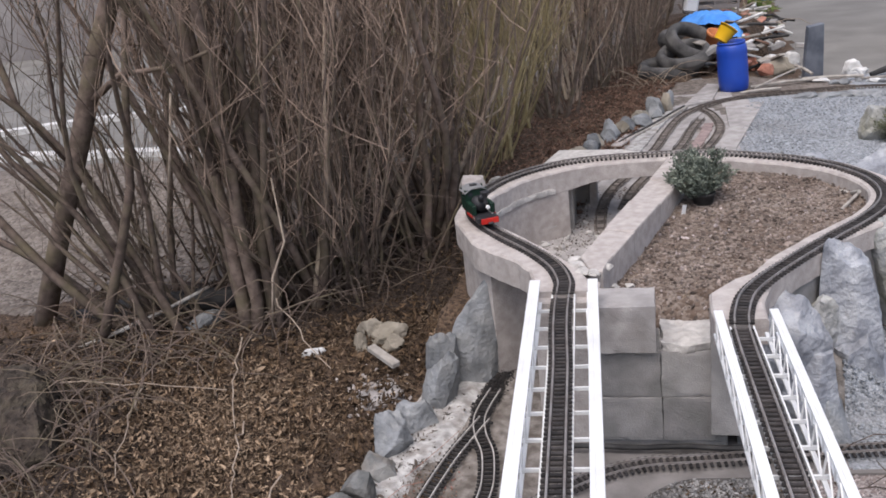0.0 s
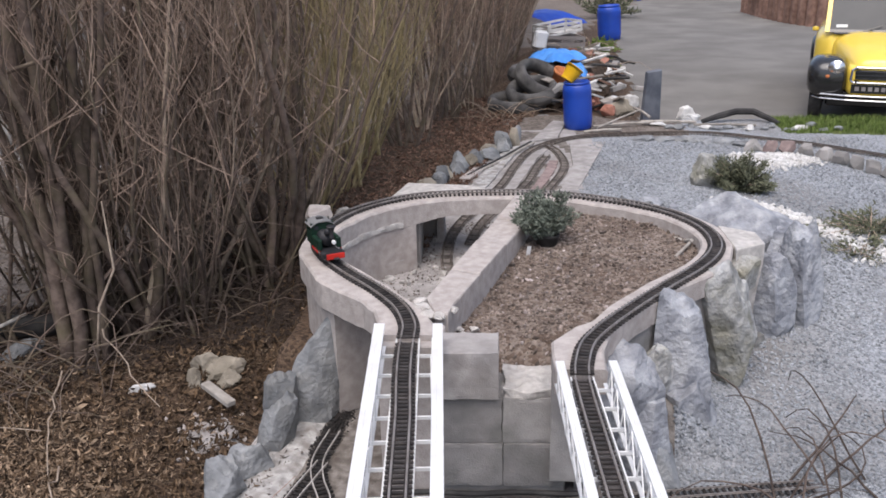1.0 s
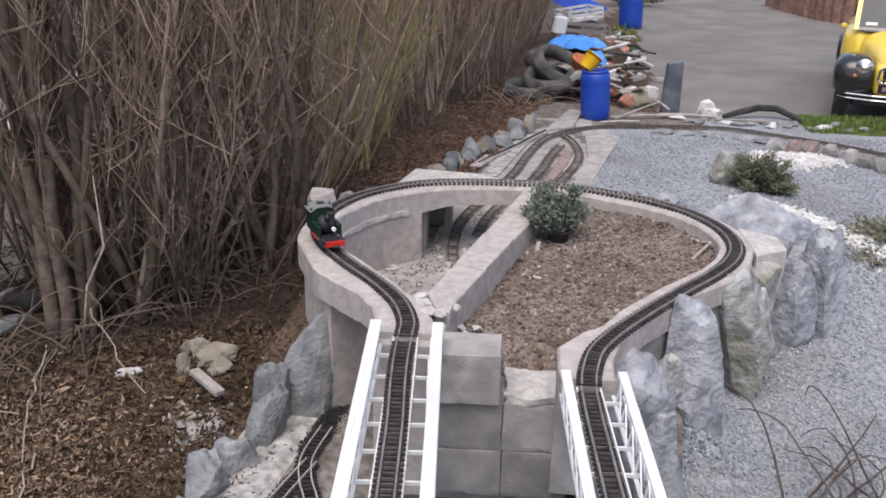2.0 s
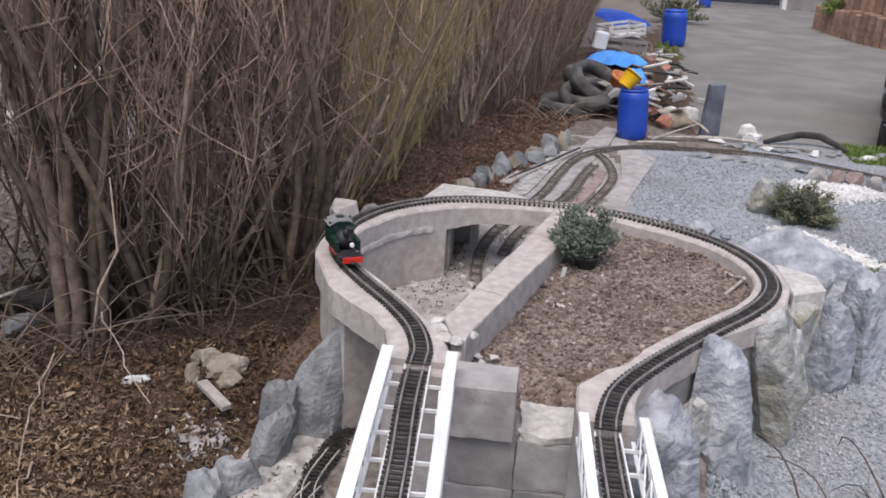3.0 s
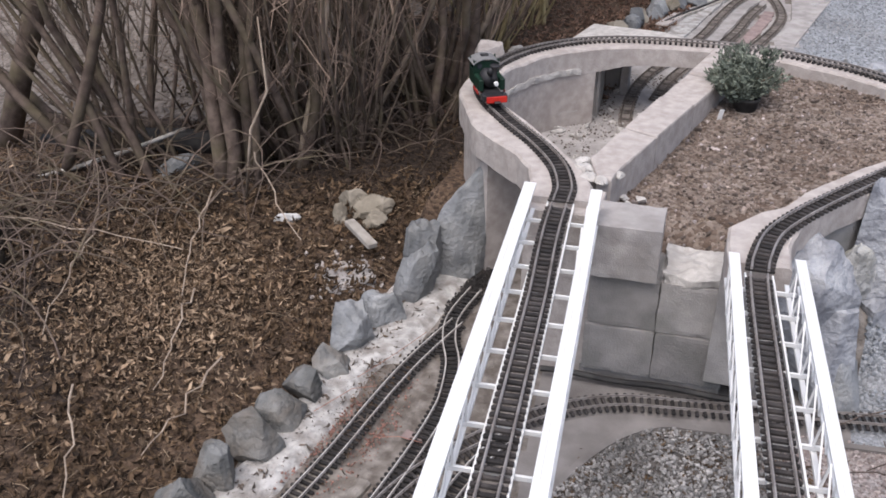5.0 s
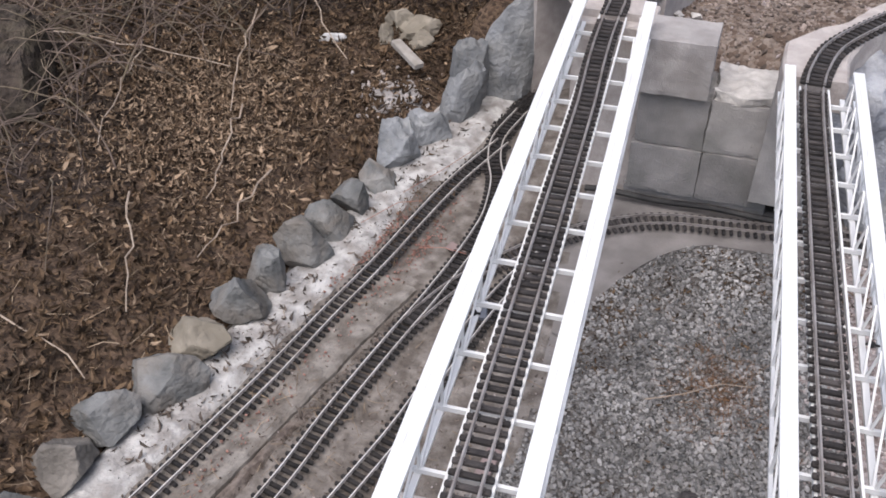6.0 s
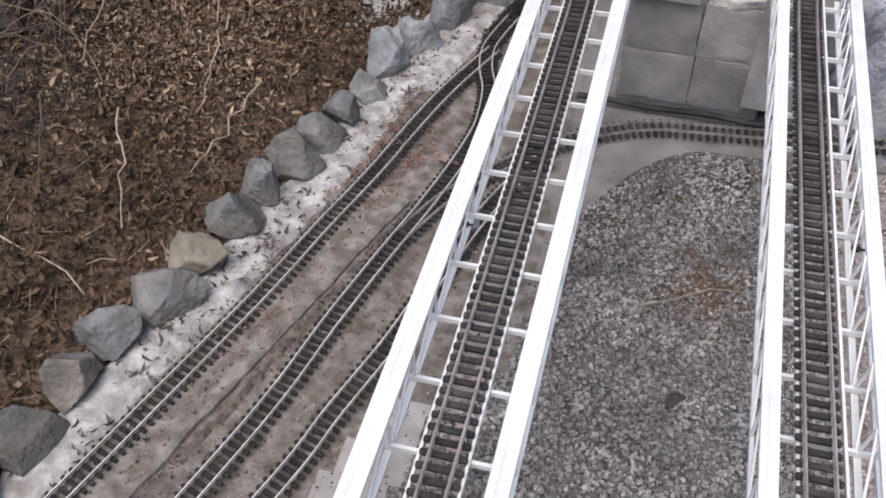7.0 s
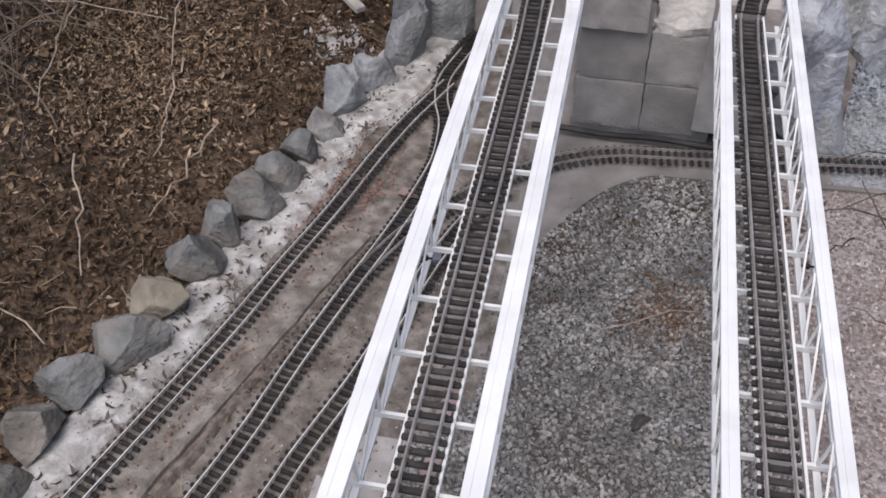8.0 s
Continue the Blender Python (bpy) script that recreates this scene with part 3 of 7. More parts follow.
def loop_part(name, label, z_low, z_top, inset, keep, material=M_CONC):
    """A stretch of the wall under the loop, between its two plan lines."""
    mb, last = MB(), None
    for i, p in enumerate(mid):
        if not keep(p, i):
            if last is not None:
                mb.f.append(tuple(last + k for k in range(5, -1, -1)))
            last = None
            continue
        a, b = near_line(out_pts, p), near_line(in_pts, p)
        a, b = a.lerp(b, inset), b.lerp(a, 0.012 if inset else 0.0)
        jit = noise.noise(Vector((p.x * 6, p.y * 6, 1))) * 0.006
        low, zt = z_low(p), z_top + jit
        o = len(mb.v)
        for q, z in ((a, low), (a, zt - 0.010), (a.lerp(b, 0.05), zt), (b.lerp(a, 0.05), zt), (b, zt - 0.010), (b, low)):
            r = Vector((noise.noise(Vector((q.x * 20, q.y * 20, z * 20))), noise.noise(Vector((q.x * 20, q.y * 20, z * 20 + 9))), 0)) * 0.004
            mb.v.append((q.x + r.x, q.y + r.y, z))
        if last is None:
            mb.f.append(tuple(range(o, o + 6)))
        else:
            for k in range(6):
                mb.f.append((last + k, o + k, o + (k + 1) % 6, last + (k + 1) % 6))
        last = o
    if last is not None:
        mb.f.append(tuple(last + k for k in range(5, -1, -1)))
    mb.n = len(mb.v)
    return tagged(part(name, mb, material), label, "wall", kind="structure")


N = len(mid)
loop_part("ring_beam", "cast concrete ring beam under the railway loop", lambda p: 0.56 - 0.03 * smooth_step(0.1, -0.2, p.x), 0.655, 0.0, lambda p, i: True)
loop_part("retaining_wall", "concrete wall under the left side of the railway loop", lambda p: -0.05 if p.y < 4.6 else 0.05, 0.565, 0.16, lambda p, i: p.x < -0.27 or (p.x < -0.13 and p.y > 4.5))
loop_part("retaining_wall", "concrete wall under the right side of the railway loop", lambda p: 0.1, 0.565, 0.14, lambda p, i: p.x > 0.62 and i < N - 6, M_BLOCK)
for z, nm in ((0.548, "rough mortar seam under the ring beam"), (0.34, "thin mortar joint in the loop wall")):
    pts = [p for p in in_pts if p.x < -0.21 or (p.x < -0.14 and p.y > 4.6)][::2]
    o = 0.006 if z > 0.5 else -0.002
    sm = MB().sweep([(p.x, p.y, z) for p in pts], [(-0.02, -0.012), (-0.02, 0.012), (o, 0.014), (o + 0.002, 0.0), (o, -0.014)] if z > 0.5 else [(-0.02, -0.003), (-0.02, 0.003), (o, 0.003), (o, -0.003)])
    sm.v = [(x + 0.007 * noise.noise(Vector((x * 28, y * 28, zz * 28))) * (z > 0.5), y + 0.006 * noise.noise(Vector((x * 28, y * 28, zz * 28 + 5))) * (z > 0.5), zz + 0.012 * noise.noise(Vector((x * 22, y * 22, zz * 9 + 3))) * (0.25 if z < 0.5 else 1)) for x, y, zz in sm.v]
    tagged(part("mortar_seam", sm, M_MORTAR), nm, "mortar", kind="structure")
tagged(part("jamb_wall", MB().box(-0.165, -0.075, 5.03, 5.32, 0.2, 0.56, 0.006), M_BLOCK), "rough block wall beside the opening under the loop", "wall", kind="structure")


tagged(part("pillar", MB().box(0.0, 0.045, 5.29, 5.42, 0.2, 0.60, 0.006), M_MIDCONC), "grey block pillar at the back of the opening", "pillar", kind="structure")
tagged(part("back_wall", MB().box(-0.20, -0.002, 5.36, 5.44, 0.2, 0.585, 0.006), M_BLOCK), "grey block wall closing the opening under the loop", "wall", kind="structure")


def prism(poly, z0, z1, bevel=0.006):
    """An upright block over a plan polygon with softened top edges."""
    c = Vector((sum(p[0] for p in poly) / len(poly), sum(p[1] for p in poly) / len(poly)))
    n = len(poly)
    vs = [(x, y, z0) for x, y in poly] + [(x, y, z1 - bevel) for x, y in poly]
    for x, y in poly:
        d = (c - Vector((x, y))).normalized() * bevel
        vs.append((x + d.x, y + d.y, z1))
    fs = [tuple(range(n - 1, -1, -1)), tuple(range(2 * n, 3 * n))]
    for k in range(2):
        for i in range(n):
            j = (i + 1) % n
            fs.append((k * n + i, k * n + j, (k + 1) * n + j, (k + 1) * n + i))
    return MB().add(vs, fs)


beam = thing("retaining_beam", "long concrete beam across the railway loop", "wall", kind="structure")
part("core", prism([(0.060, 3.66), (0.10, 3.52), (0.13, 3.52), (0.145, 3.61), (0.52, 4.80), (0.51, 5.04), (0.45, 5.04)], 0.25, 0.655, 0.008), M_MORTAR, beam)
BL, BR = [(0.045, 3.665), (0.13, 3.965), (0.235, 4.34), (0.33, 4.66), (0.44, 5.05)], [(0.155, 3.60), (0.252, 3.905), (0.37, 4.28), (0.470, 4.595), (0.535, 4.80)]
for k in range(4):
    a, b, c, d = Vector(BL[k]), Vector(BR[k]), Vector(BR[k + 1]), Vector(BL[k + 1])
    g = (d - a).normalized() * 0.0025
    quad = [tuple(a + g), tuple(b + g), tuple(c - g), tuple(d - g)]
    if k == 0:
        quad = [(0.045, 3.665), (0.085, 3.52), (0.135, 3.505)] + quad[1:]
    if k == 3:
        quad = quad[:3] + [(0.53, 5.05), (0.44, 5.05)]
    part("block", prism(quad, 0.25, 0.667 + (0.0, 0.004, -0.002, 0.003)[k], 0.007), M_CONC, beam)
for k, (x, y, r) in enumerate(((0.035, 3.60, 0.035), (0.06, 3.53, 0.03), (0.105, 3.50, 0.028), (0.15, 3.57, 0.022), (0.02, 3.665, 0.026), (0.175, 3.62, 0.018), (0.19, 3.58, 0.014), (0.23, 3.62, 0.02))):
    tagged(part("mortar_lump", rock_mesh("mortar_lump", 400 + k, (r, r * 0.8, r * 0.45), 7, 0.2, 3), M_MORTAR, m=pose(x, y, 0.655 if k < 5 else 0.545, 0, 0, 50 * k)), "rough lump of pale mortar beside the loop track", "mortar", "mortar lumps")
tagged(part("concrete_slab", prism([(-0.24, 5.06), (-0.165, 5.36), (0.20, 5.30), (0.34, 5.19), (0.07, 5.17)], 0.57, 0.652), M_MORTAR), "pale concrete slab at the back of the railway loop", "slab")
tagged(part("concrete_slab", prism([(1.38, 4.56), (1.53, 4.46), (1.53, 4.31), (1.38, 4.22)], 0.30, 0.658), M_MORTAR), "pale concrete slab at the outside of the railway loop", "slab")
tagged(part("abutment", prism([(-0.11, 3.30), (0.125, 3.30), (0.125, 3.48), (-0.11, 3.48)], -0.05, 0.63), M_CONC), "concrete abutment under the end of the bridge", "abutment", kind="structure")
tagged(part("abutment", prism([(0.60, 3.32), (0.69, 3.32), (0.69, 3.42), (0.60, 3.44)], -0.05, 0.56), M_BLOCK), "concrete abutment under the end of the bridge", "abutment", kind="structure")
tagged(part("near_abutment", prism([(-1.6, 0.1), (1.6, 0.1), (1.6, 0.3), (-1.6, 0.3)], -0.1, 0.63), M_CONC), "plain concrete wall under the near bridge ends", "wall", kind="structure")

# soil bed inside the loop
sb = MB()
rows_y, rows_x = list(np.arange(3.40, 5.08, 0.04)), list(np.arange(0.08, 1.34, 0.04))
for y in rows_y:
    for x in rows_x:
        z = 0.53 + 0.04 * smooth_step(0.3, 1.0, x) + 0.03 * smooth_step(4.0, 4.8, y) - 0.10 * smooth_step(3.62, 3.42, y)
        sb.v.append((x, y, z + noise.noise(Vector((x * 7, y * 7, 0))) * 0.02))


def inside_bed(x, y):
    p = Vector((x, y, 0))
    if x < 0.10 + (y - 3.5) * 0.317 - 0.02:
        return False
    if y < 3.43:
        return 0.2 < x < 0.62
    poly = INNER
    hit = False
    for (x0, y0), (x1, y1) in zip(poly, poly[1:] + poly[:1]):
        if (y0 > y) != (y1 > y) and x < x0 + (y - y0) * (x1 - x0) / (y1 - y0):
            hit = not hit
    if hit:
        return True
    return (near_line(in_pts, p) - p).length < 0.05


for j in range(len(rows_y) - 1):
    for i in range(len(rows_x) - 1):
        if inside_bed((rows_x[i] + rows_x[i + 1]) / 2, (rows_y[j] + rows_y[j + 1]) / 2):
            k = len(rows_x)
            sb.f.append((j * k + i, j * k + i + 1, (j + 1) * k + i + 1, (j + 1) * k + i))
sb.n = len(sb.v)
tagged(part("soil_bed", sb, M_SOIL, smooth=True), "brown chippy soil filling the railway loop", "soil", kind="structure")

# ---- block wall ----
wall = thing("block_wall", "rough grey concrete block wall below the loop", "wall", kind="structure")


def block(x0, x1, y0, y1, z0, z1, seed, rough=0.003):
    bm = bmesh.new()
    bmesh.ops.create_cube(bm, size=1.0)
    bmesh.ops.subdivide_edges(bm, edges=bm.edges[:], cuts=11, use_grid_fill=True)
    off = Vector((seed * 3.1, 0, 0))
    mb = MB()
    for v in bm.verts:
        c = v.co
        edge = sum(1 for t in c if abs(t) > 0.49)
        p = Vector((x0 + (x1 - x0) * (c.x + 0.5), y0 + (y1 - y0) * (c.y + 0.5), z0 + (z1 - z0) * (c.z + 0.5)))
        d = Vector((noise.noise(p * 16 + off), noise.noise(p * 16 + off * 2), noise.noise(p * 16 + off * 3))) * rough + Vector((noise.noise(p * 50 + off), noise.noise(p * 50 + off * 2), noise.noise(p * 50 + off * 3))) * rough * 0.4
        if edge > 1:
            m = Vector(((x0 + x1) / 2, (y0 + y1) / 2, (z0 + z1) / 2))
            d += (m - p).normalized() * (0.0012 + 0.009 * max(0.0, noise.noise(p * 22 + off) - 0.1))
        mb.v.append(tuple(p + d))
    bm.verts.index_update()
    mb.f = [tuple(v.index for v in f.verts) for f in bm.faces]
    mb.n = len(mb.v)
    bm.free()
    return mb


for k, (x0, x1, z0, z1) in enumerate(((0.112, 0.320, 0.443, 0.632), (0.115, 0.333, 0.241, 0.437), (0.110, 0.335, 0.052, 0.238), (0.3345, 0.566, 0.240, 0.432), (0.336, 0.560, 0.052, 0.238))):
    part("block", block(x0, x1, 3.262 + 0.006 * (k % 2) - (0.024 if k == 0 else 0.0), 3.46 - (0.05 if k == 0 else 0.0), z0, z1, k, 0.0022), M_BLOCK if k else M_MIDCONC, wall)
part("mortar_core", MB().box(0.125, 0.555, 3.283, 3.45, 0.03, 0.435), M_BLOCK, wall)
part("mortar", block(0.338, 0.566, 3.272, 3.47, 0.425, 0.462, 9, 0.014), M_MORTAR, wall, "rough pale mortar on top of the blocks")
part("footing", block(0.105, 0.565, 3.276, 3.46, 0.01, 0.055, 11, 0.006), M_BLOCK, wall)
tagged(part("rubber_edging", MB().tube([(-0.02 + 0.05 * i, 3.244 + 0.002 * math.sin(i), 0.034 + 0.003 * math.sin(i * 0.9)) for i in range(15)], 0.011, 6), M_BLACK), "black rubber strip along the foot of the wall", "edging")
kb = MB().sweep([Vector((x, kerb_y(x), -0.007)) for x in np.arange(0.0, 1.3, 0.03)], [(-0.012, -0.03), (-0.012, 0.016), (0.012, 0.016), (0.012, -0.03)])
tagged(part("kerb", kb, M_BED), "thin cement kerb round the gravel bed", "kerb", kind="structure")


# ---- bridges ----
def bridge(y0, y1, lines, pitch, phase, x0, x1, wide):
    """lines: for the two girders x at the near end, x at the far end, the chord's half width, the lower chord's shift inwards."""
    top = thing("girder_bridge", "white plastic lattice girder bridge for the model railway", "bridge", "railway bridges")
    zt, zb = 0.714, 0.628
    nodes = [y for y in (phase + pitch * k for k in range(-12, 16)) if y0 < y < y1]

    def at(line, y):
        return line[0] + (line[1] - line[0]) * (y - y0) / (y1 - y0)
    for s, line in zip((-1, 1), lines):
        h = line[2]
        ends = [(line[0], y0, 0), (line[1], y1, 0)]
        part("top_chord", MB().sweep(ends, [(-h, zt - 0.009), (-h, zt - 0.001), (-h + 0.001, zt), (-0.004, zt), (-0.0035, zt - 0.0012), (-0.0025, zt - 0.0012), (-0.002, zt), (h - 0.001, zt), (h, zt - 0.001), (h, zt - 0.009), (h - 0.003, zt - 0.009), (h - 0.003, zt - 0.003), (-h + 0.003, zt - 0.003), (-h + 0.003, zt - 0.009)]), M_WHITE, top)
        for c, w in ((-s * (h + line[3]), 0.006), (s * (h - 0.004), 0.0035)):
            part("bottom_chord", MB().sweep(ends, [(c - w, zb - 0.007), (c - w, zb + 0.001), (c + w, zb + 0.001), (c + w, zb - 0.007)]), M_WHITE, top)
        for i, y in enumerate(nodes):
            for face, low in ((-s * (h - 0.004), -s * (h + line[3])), (s * (h - 0.004), s * (h - 0.004))):
                xt, xb = at(line, y) + face, at(line, y) + low
                part("post", MB().tube([(xb, y, zb - 0.003), (xt, y, zt - 0.005)], 0.0032, 4), M_WHITE, top)
                if i + 1 < len(nodes):
                    y2 = nodes[i + 1]
                    part("brace", MB().tube([(xb, y, zb), (at(line, y2) + face, y2, zt - 0.006)], 0.0028, 4), M_WHITE, top)
    for s in (-1, 1):
        part("stringer", MB().sweep([(x0 + s * wide, y0, 0), (x1 + s * wide, y1, 0)], [(-0.0025, 0.641), (-0.0025, 0.654), (0.0025, 0.654), (0.0025, 0.641)]), M_WHITE, top)
    for y in nodes:
        part("crossbeam", MB().box(at(lines[0], y), at(lines[1], y), y - 0.0035, y + 0.0035, 0.632, 0.643), M_WHITE, top)


B1 = [(-0.114, -0.098, 0.0190, -0.005), (0.098, 0.1065, 0.0175, -0.004)]
B2 = [(0.463, 0.5135, 0.0145, -0.005), (0.634, 0.6865, 0.0140, 0.007)]
bridge(0.30, 3.318, B1, 0.1426, 1.354, 0.0, 0.0, 0.0400)
bridge(0.30, 3.012, B2, 0.1290, 1.522, 0.568, 0.588, 0.0365)


# ---- stones ----
def stone(name, seed, at, size, turn, material, label, group="", sub=3, cuts=9, rough=0.1, sink=0.25, blunt=0.55):
    ob = new(name, rock_mesh(name, seed, size, cuts, rough, sub, blunt=blunt))
    ob.data.materials.append(material)
    ob.matrix_basis = pose(at[0], at[1], at[2] + size[2] * (1 - sink), *turn)
    return tagged(ob, label, "stone", group)


EDGE = [(-0.725, 3.09, 0.065, 0.055), (-0.785, 2.955, 0.058, 0.075), (-0.83, 2.82, 0.068, 0.085), (-0.87, 2.665, 0.092, 0.085), (-0.91, 2.50, 0.066, 0.085), (-0.947, 2.36, 0.082, 0.085), (-0.982, 2.175, 0.080, 0.085),
        (-1.02, 2.02, 0.100, 0.075), (-1.08, 1.855, 0.088, 0.07), (-1.115, 1.70, 0.080, 0.075), (-1.145, 1.525, 0.078, 0.075), (-1.18, 1.35, 0.09, 0.075), (-1.22, 1.17, 0.1, 0.08)]
for k, (x, y, w, h) in enumerate(EDGE):
    tan = k in (6, 9)
    stone("edging_stone", 20 + k, (x, y, 0.0), (w * 1.08, w * 1.0, h), (random.uniform(-8, 8), random.uniform(-8, 8), -15 + random.uniform(-22, 22)), M_TANSTONE if k == 6 else M_EDGETAN if k == 9 else M_EDGING, "tan edging stone in pale cement" if tan else "grey edging stone set in pale cement", "edging stones", 4, 8, 0.055, blunt=0.32)

# large upright rocks along the outside of the loop
def boulder(seed, at, size, turn, material, label, cuts=10, rough=0.13, lean=(0, 0), sub=4, narrow=None, blunt=0.4, slope=0.0, jag=0.0, lims=(0.62, 0.95)):
    ob = new("boulder", rock_mesh("boulder", seed, size, cuts, rough, sub, narrow=narrow, blunt=blunt, slope=slope, jag=jag, lims=lims))
    ob.data.materials.append(material)
    ob.matrix_basis = pose(*at, lean[0], lean[1], turn)
    return tagged(ob, label, "rock", "rocks round the loop")


UP = "upright blue-grey quarry rock leaning on the loop wall"
LOW = "low flat grey rock at the foot of the rock wall"
FACET = (0.72, 1.05)
boulder(101, (0.775, 3.375, 0.395), (0.14, 0.095, 0.19), 38, M_ROCK, UP, 11, 0.04, (0, 4), narrow=0.0, blunt=0.1, slope=0.05, jag=0.12, lims=FACET)
boulder(117, (0.90, 3.46, 0.47), (0.06, 0.06, 0.09), 40, M_ROCKMOSS, "knobby pale rock wedged on the rock wall", 8, 0.08, blunt=0.3)
boulder(102, (0.85, 3.38, 0.20), (0.11, 0.09, 0.18), 40, M_ROCK, UP, 11, 0.04, (-4, 6), narrow=0.0, blunt=0.1, lims=FACET)
boulder(103, (0.90, 3.36, 0.06), (0.115, 0.08, 0.17), 25, M_STONE, LOW, 9, 0.03, (-6, 0), narrow=0.15, blunt=0.1, slope=-0.3, lims=FACET)
boulder(131, (1.045, 3.695, 0.37), (0.155, 0.085, 0.34), 24, M_ROCK, UP, 10, 0.06, (0, -7), narrow=0.45, blunt=0.1, slope=-0.18, jag=0.08, lims=FACET)
boulder(105, (1.08, 3.66, 0.14), (0.12, 0.09, 0.18), 30, M_ROCK, LOW, 11, 0.04, (-3, 0), narrow=0.05, blunt=0.12, lims=FACET)
boulder(106, (1.31, 4.00, 0.365), (0.135, 0.09, 0.325), 30, M_ROCKMOSS, "upright veined rock with mossy stains", 10, 0.08, (-3, -10), narrow=-0.08, blunt=0.12, slope=0.1, jag=0.12, lims=FACET)
boulder(107, (1.575, 4.35, 0.34), (0.10, 0.09, 0.245), 30, M_ROCK, UP, 10, 0.07, (-3, -7), narrow=-0.12, blunt=0.12, jag=0.15, lims=FACET)
boulder(108, (1.745, 4.47, 0.41), (0.085, 0.09, 0.27), 40, M_ROCK, UP, 10, 0.07, (-4, -8), narrow=0.1, blunt=0.12, slope=0.15, jag=0.25, lims=FACET)
boulder(109, (1.425, 4.21, 0.53), (0.06, 0.06, 0.09), 30, M_ROCKMOSS, "small mossy rock wedged beside the slab", 7, 0.08, blunt=0.3)
boulder(116, (1.47, 4.26, 0.14), (0.10, 0.08, 0.10), 30, M_EDGING, LOW, 9, 0.08, blunt=0.3)
boulder(110, (1.60, 4.95, 0.48), (0.40, 0.24, 0.22), 160, M_ROCK, "broad smooth grey boulder behind the loop", 6, 0.07)
boulder(111, (1.22, 5.12, 0.44), (0.20, 0.10, 0.14), 150, M_ROCK, "low grey rock behind the loop", 10, 0.08)
boulder(112, (1.03, 5.24, 0.45), (0.09, 0.07, 0.14), 10, M_STONE, "small grey rock behind the loop")
boulder(113, (1.17, 5.13, 0.52), (0.04, 0.04, 0.09), 10, M_STONE, "small dark rock behind the loop")
boulder(114, (0.83, 5.42, 0.39), (0.14, 0.07, 0.06), 170, M_ROCK, "small pale rock behind the loop")
boulder(115, (1.72, 4.60, 0.46), (0.10, 0.10, 0.16), 70, M_ROCK, "pale grey rock beside the slab", 8, 0.08, blunt=0.2)

# rocks on the other side, stepping down to the edging stones
boulder(121, (-0.46, 3.815, 0.15), (0.155, 0.05, 0.215), 27, M_STONE, "big thin grey slab leaning on the loop wall", 5, 0.05, (-8, 6), narrow=0.08, blunt=0.2, slope=0.85, jag=0.12)
boulder(122, (-0.585, 3.73, 0.09), (0.075, 0.07, 0.17), 28, M_STONE, "blocky grey rock beside the leaning slab", 6, 0.06, (-4, 4), narrow=0.1, blunt=0.4, slope=0.1, jag=0.2)
boulder(123, (-0.565, 3.60, 0.06), (0.075, 0.05, 0.15), 45, M_STONE, "narrow grey rock beside the leaning slab", 6, 0.06, (-5, 10), narrow=0.2, blunt=0.3, slope=0.25, jag=0.2)
boulder(124, (-0.635, 3.41, 0.04), (0.10, 0.06, 0.105), 42, M_STONE, "grey rock set in pale cement", 7, 0.07, (-4, 5), narrow=0.1, blunt=0.3, slope=0.2, jag=0.2)
boulder(125, (-0.70, 3.245, 0.05), (0.085, 0.07, 0.115), 30, M_STONE, "grey rock set in pale cement", 7, 0.06, (-5, 4), narrow=0.1, blunt=0.3, jag=0.2)
boulder(129, (-0.70, 3.335, 0.03), (0.05, 0.05, 0.08), 10, M_EDGING, "small dark rock between the border rocks", 7, 0.07, blunt=0.3)
boulder(126, (-0.60, 4.92, 0.58), (0.075, 0.06, 0.075), 14, M_CONC, "broken concrete lump beside the loop", 4, 0.05, (-10, 8), blunt=0.12)
boulder(127, (-0.47, 5.03, 0.58), (0.06, 0.035, 0.03), 40, M_BLOCK, "broken concrete lump beside the loop", 8, 0.1)
boulder(128, (-0.36, 5.12, 0.57), (0.05, 0.04, 0.03), 30, M_BLOCK, "broken concrete lump beside the loop", 8, 0.1)

# cement strip between stones and track
st = MB()
ny = 0
for y in np.arange(0.8, 3.95, 0.03):
    xo = edge_x(y) - 0.03
    xi = max(-0.700 - (2.6 - y) * 0.235, xo + 0.10) if y < 3.2 else max(-0.47 + (y - 3.2) * 0.12, xo + 0.1)
    for k in range(7):
        x = xo + (xi - xo) * k / 6 + (noise.noise(Vector((y * 9, k, 2))) * 0.018 if k in (0, 6) else 0)
        st.v.append((x, y, 0.010 + (0.012 if 0 < k < 6 else -0.012) + noise.noise(Vector((x * 14, y * 14, 5))) * 0.008))
    ny += 1
for j in range(ny - 1):
    for k in range(6):
        st.f.append((j * 7 + k, j * 7 + k + 1, (j + 1) * 7 + k + 1, (j + 1) * 7 + k))
st.n = len(st.v)
tagged(part("cement_strip", st, M_STRIP, smooth=True), "whitish cement haunch between edging stones and track", "cement", kind="structure")
M_RIDGE = mat("ridge_dirt", (0.085, 0.066, 0.055), (0.20, 0.165, 0.14), 45, 0.95, 0, 1.0, 120, (0.24, 0.215, 0.19), 14, 0.5)
# two low ridges in the yard cement
M_LEDGE = mat("track_slab", (0.125, 0.110, 0.095), (0.265, 0.242, 0.215), 22, 0.94, 0, 1.0, 90, (0.135, 0.112, 0.092), 16, 0.7, dist=0.006)
lp = [Vector((-0.96 + 0.50 * i / 60 + noise.noise(Vector((i * 0.21, 3, 0))) * 0.010 + noise.noise(Vector((i * 0.8, 7, 0))) * 0.004, 0.95 + 1.65 * i / 60, 0.0)) for i in range(61)]
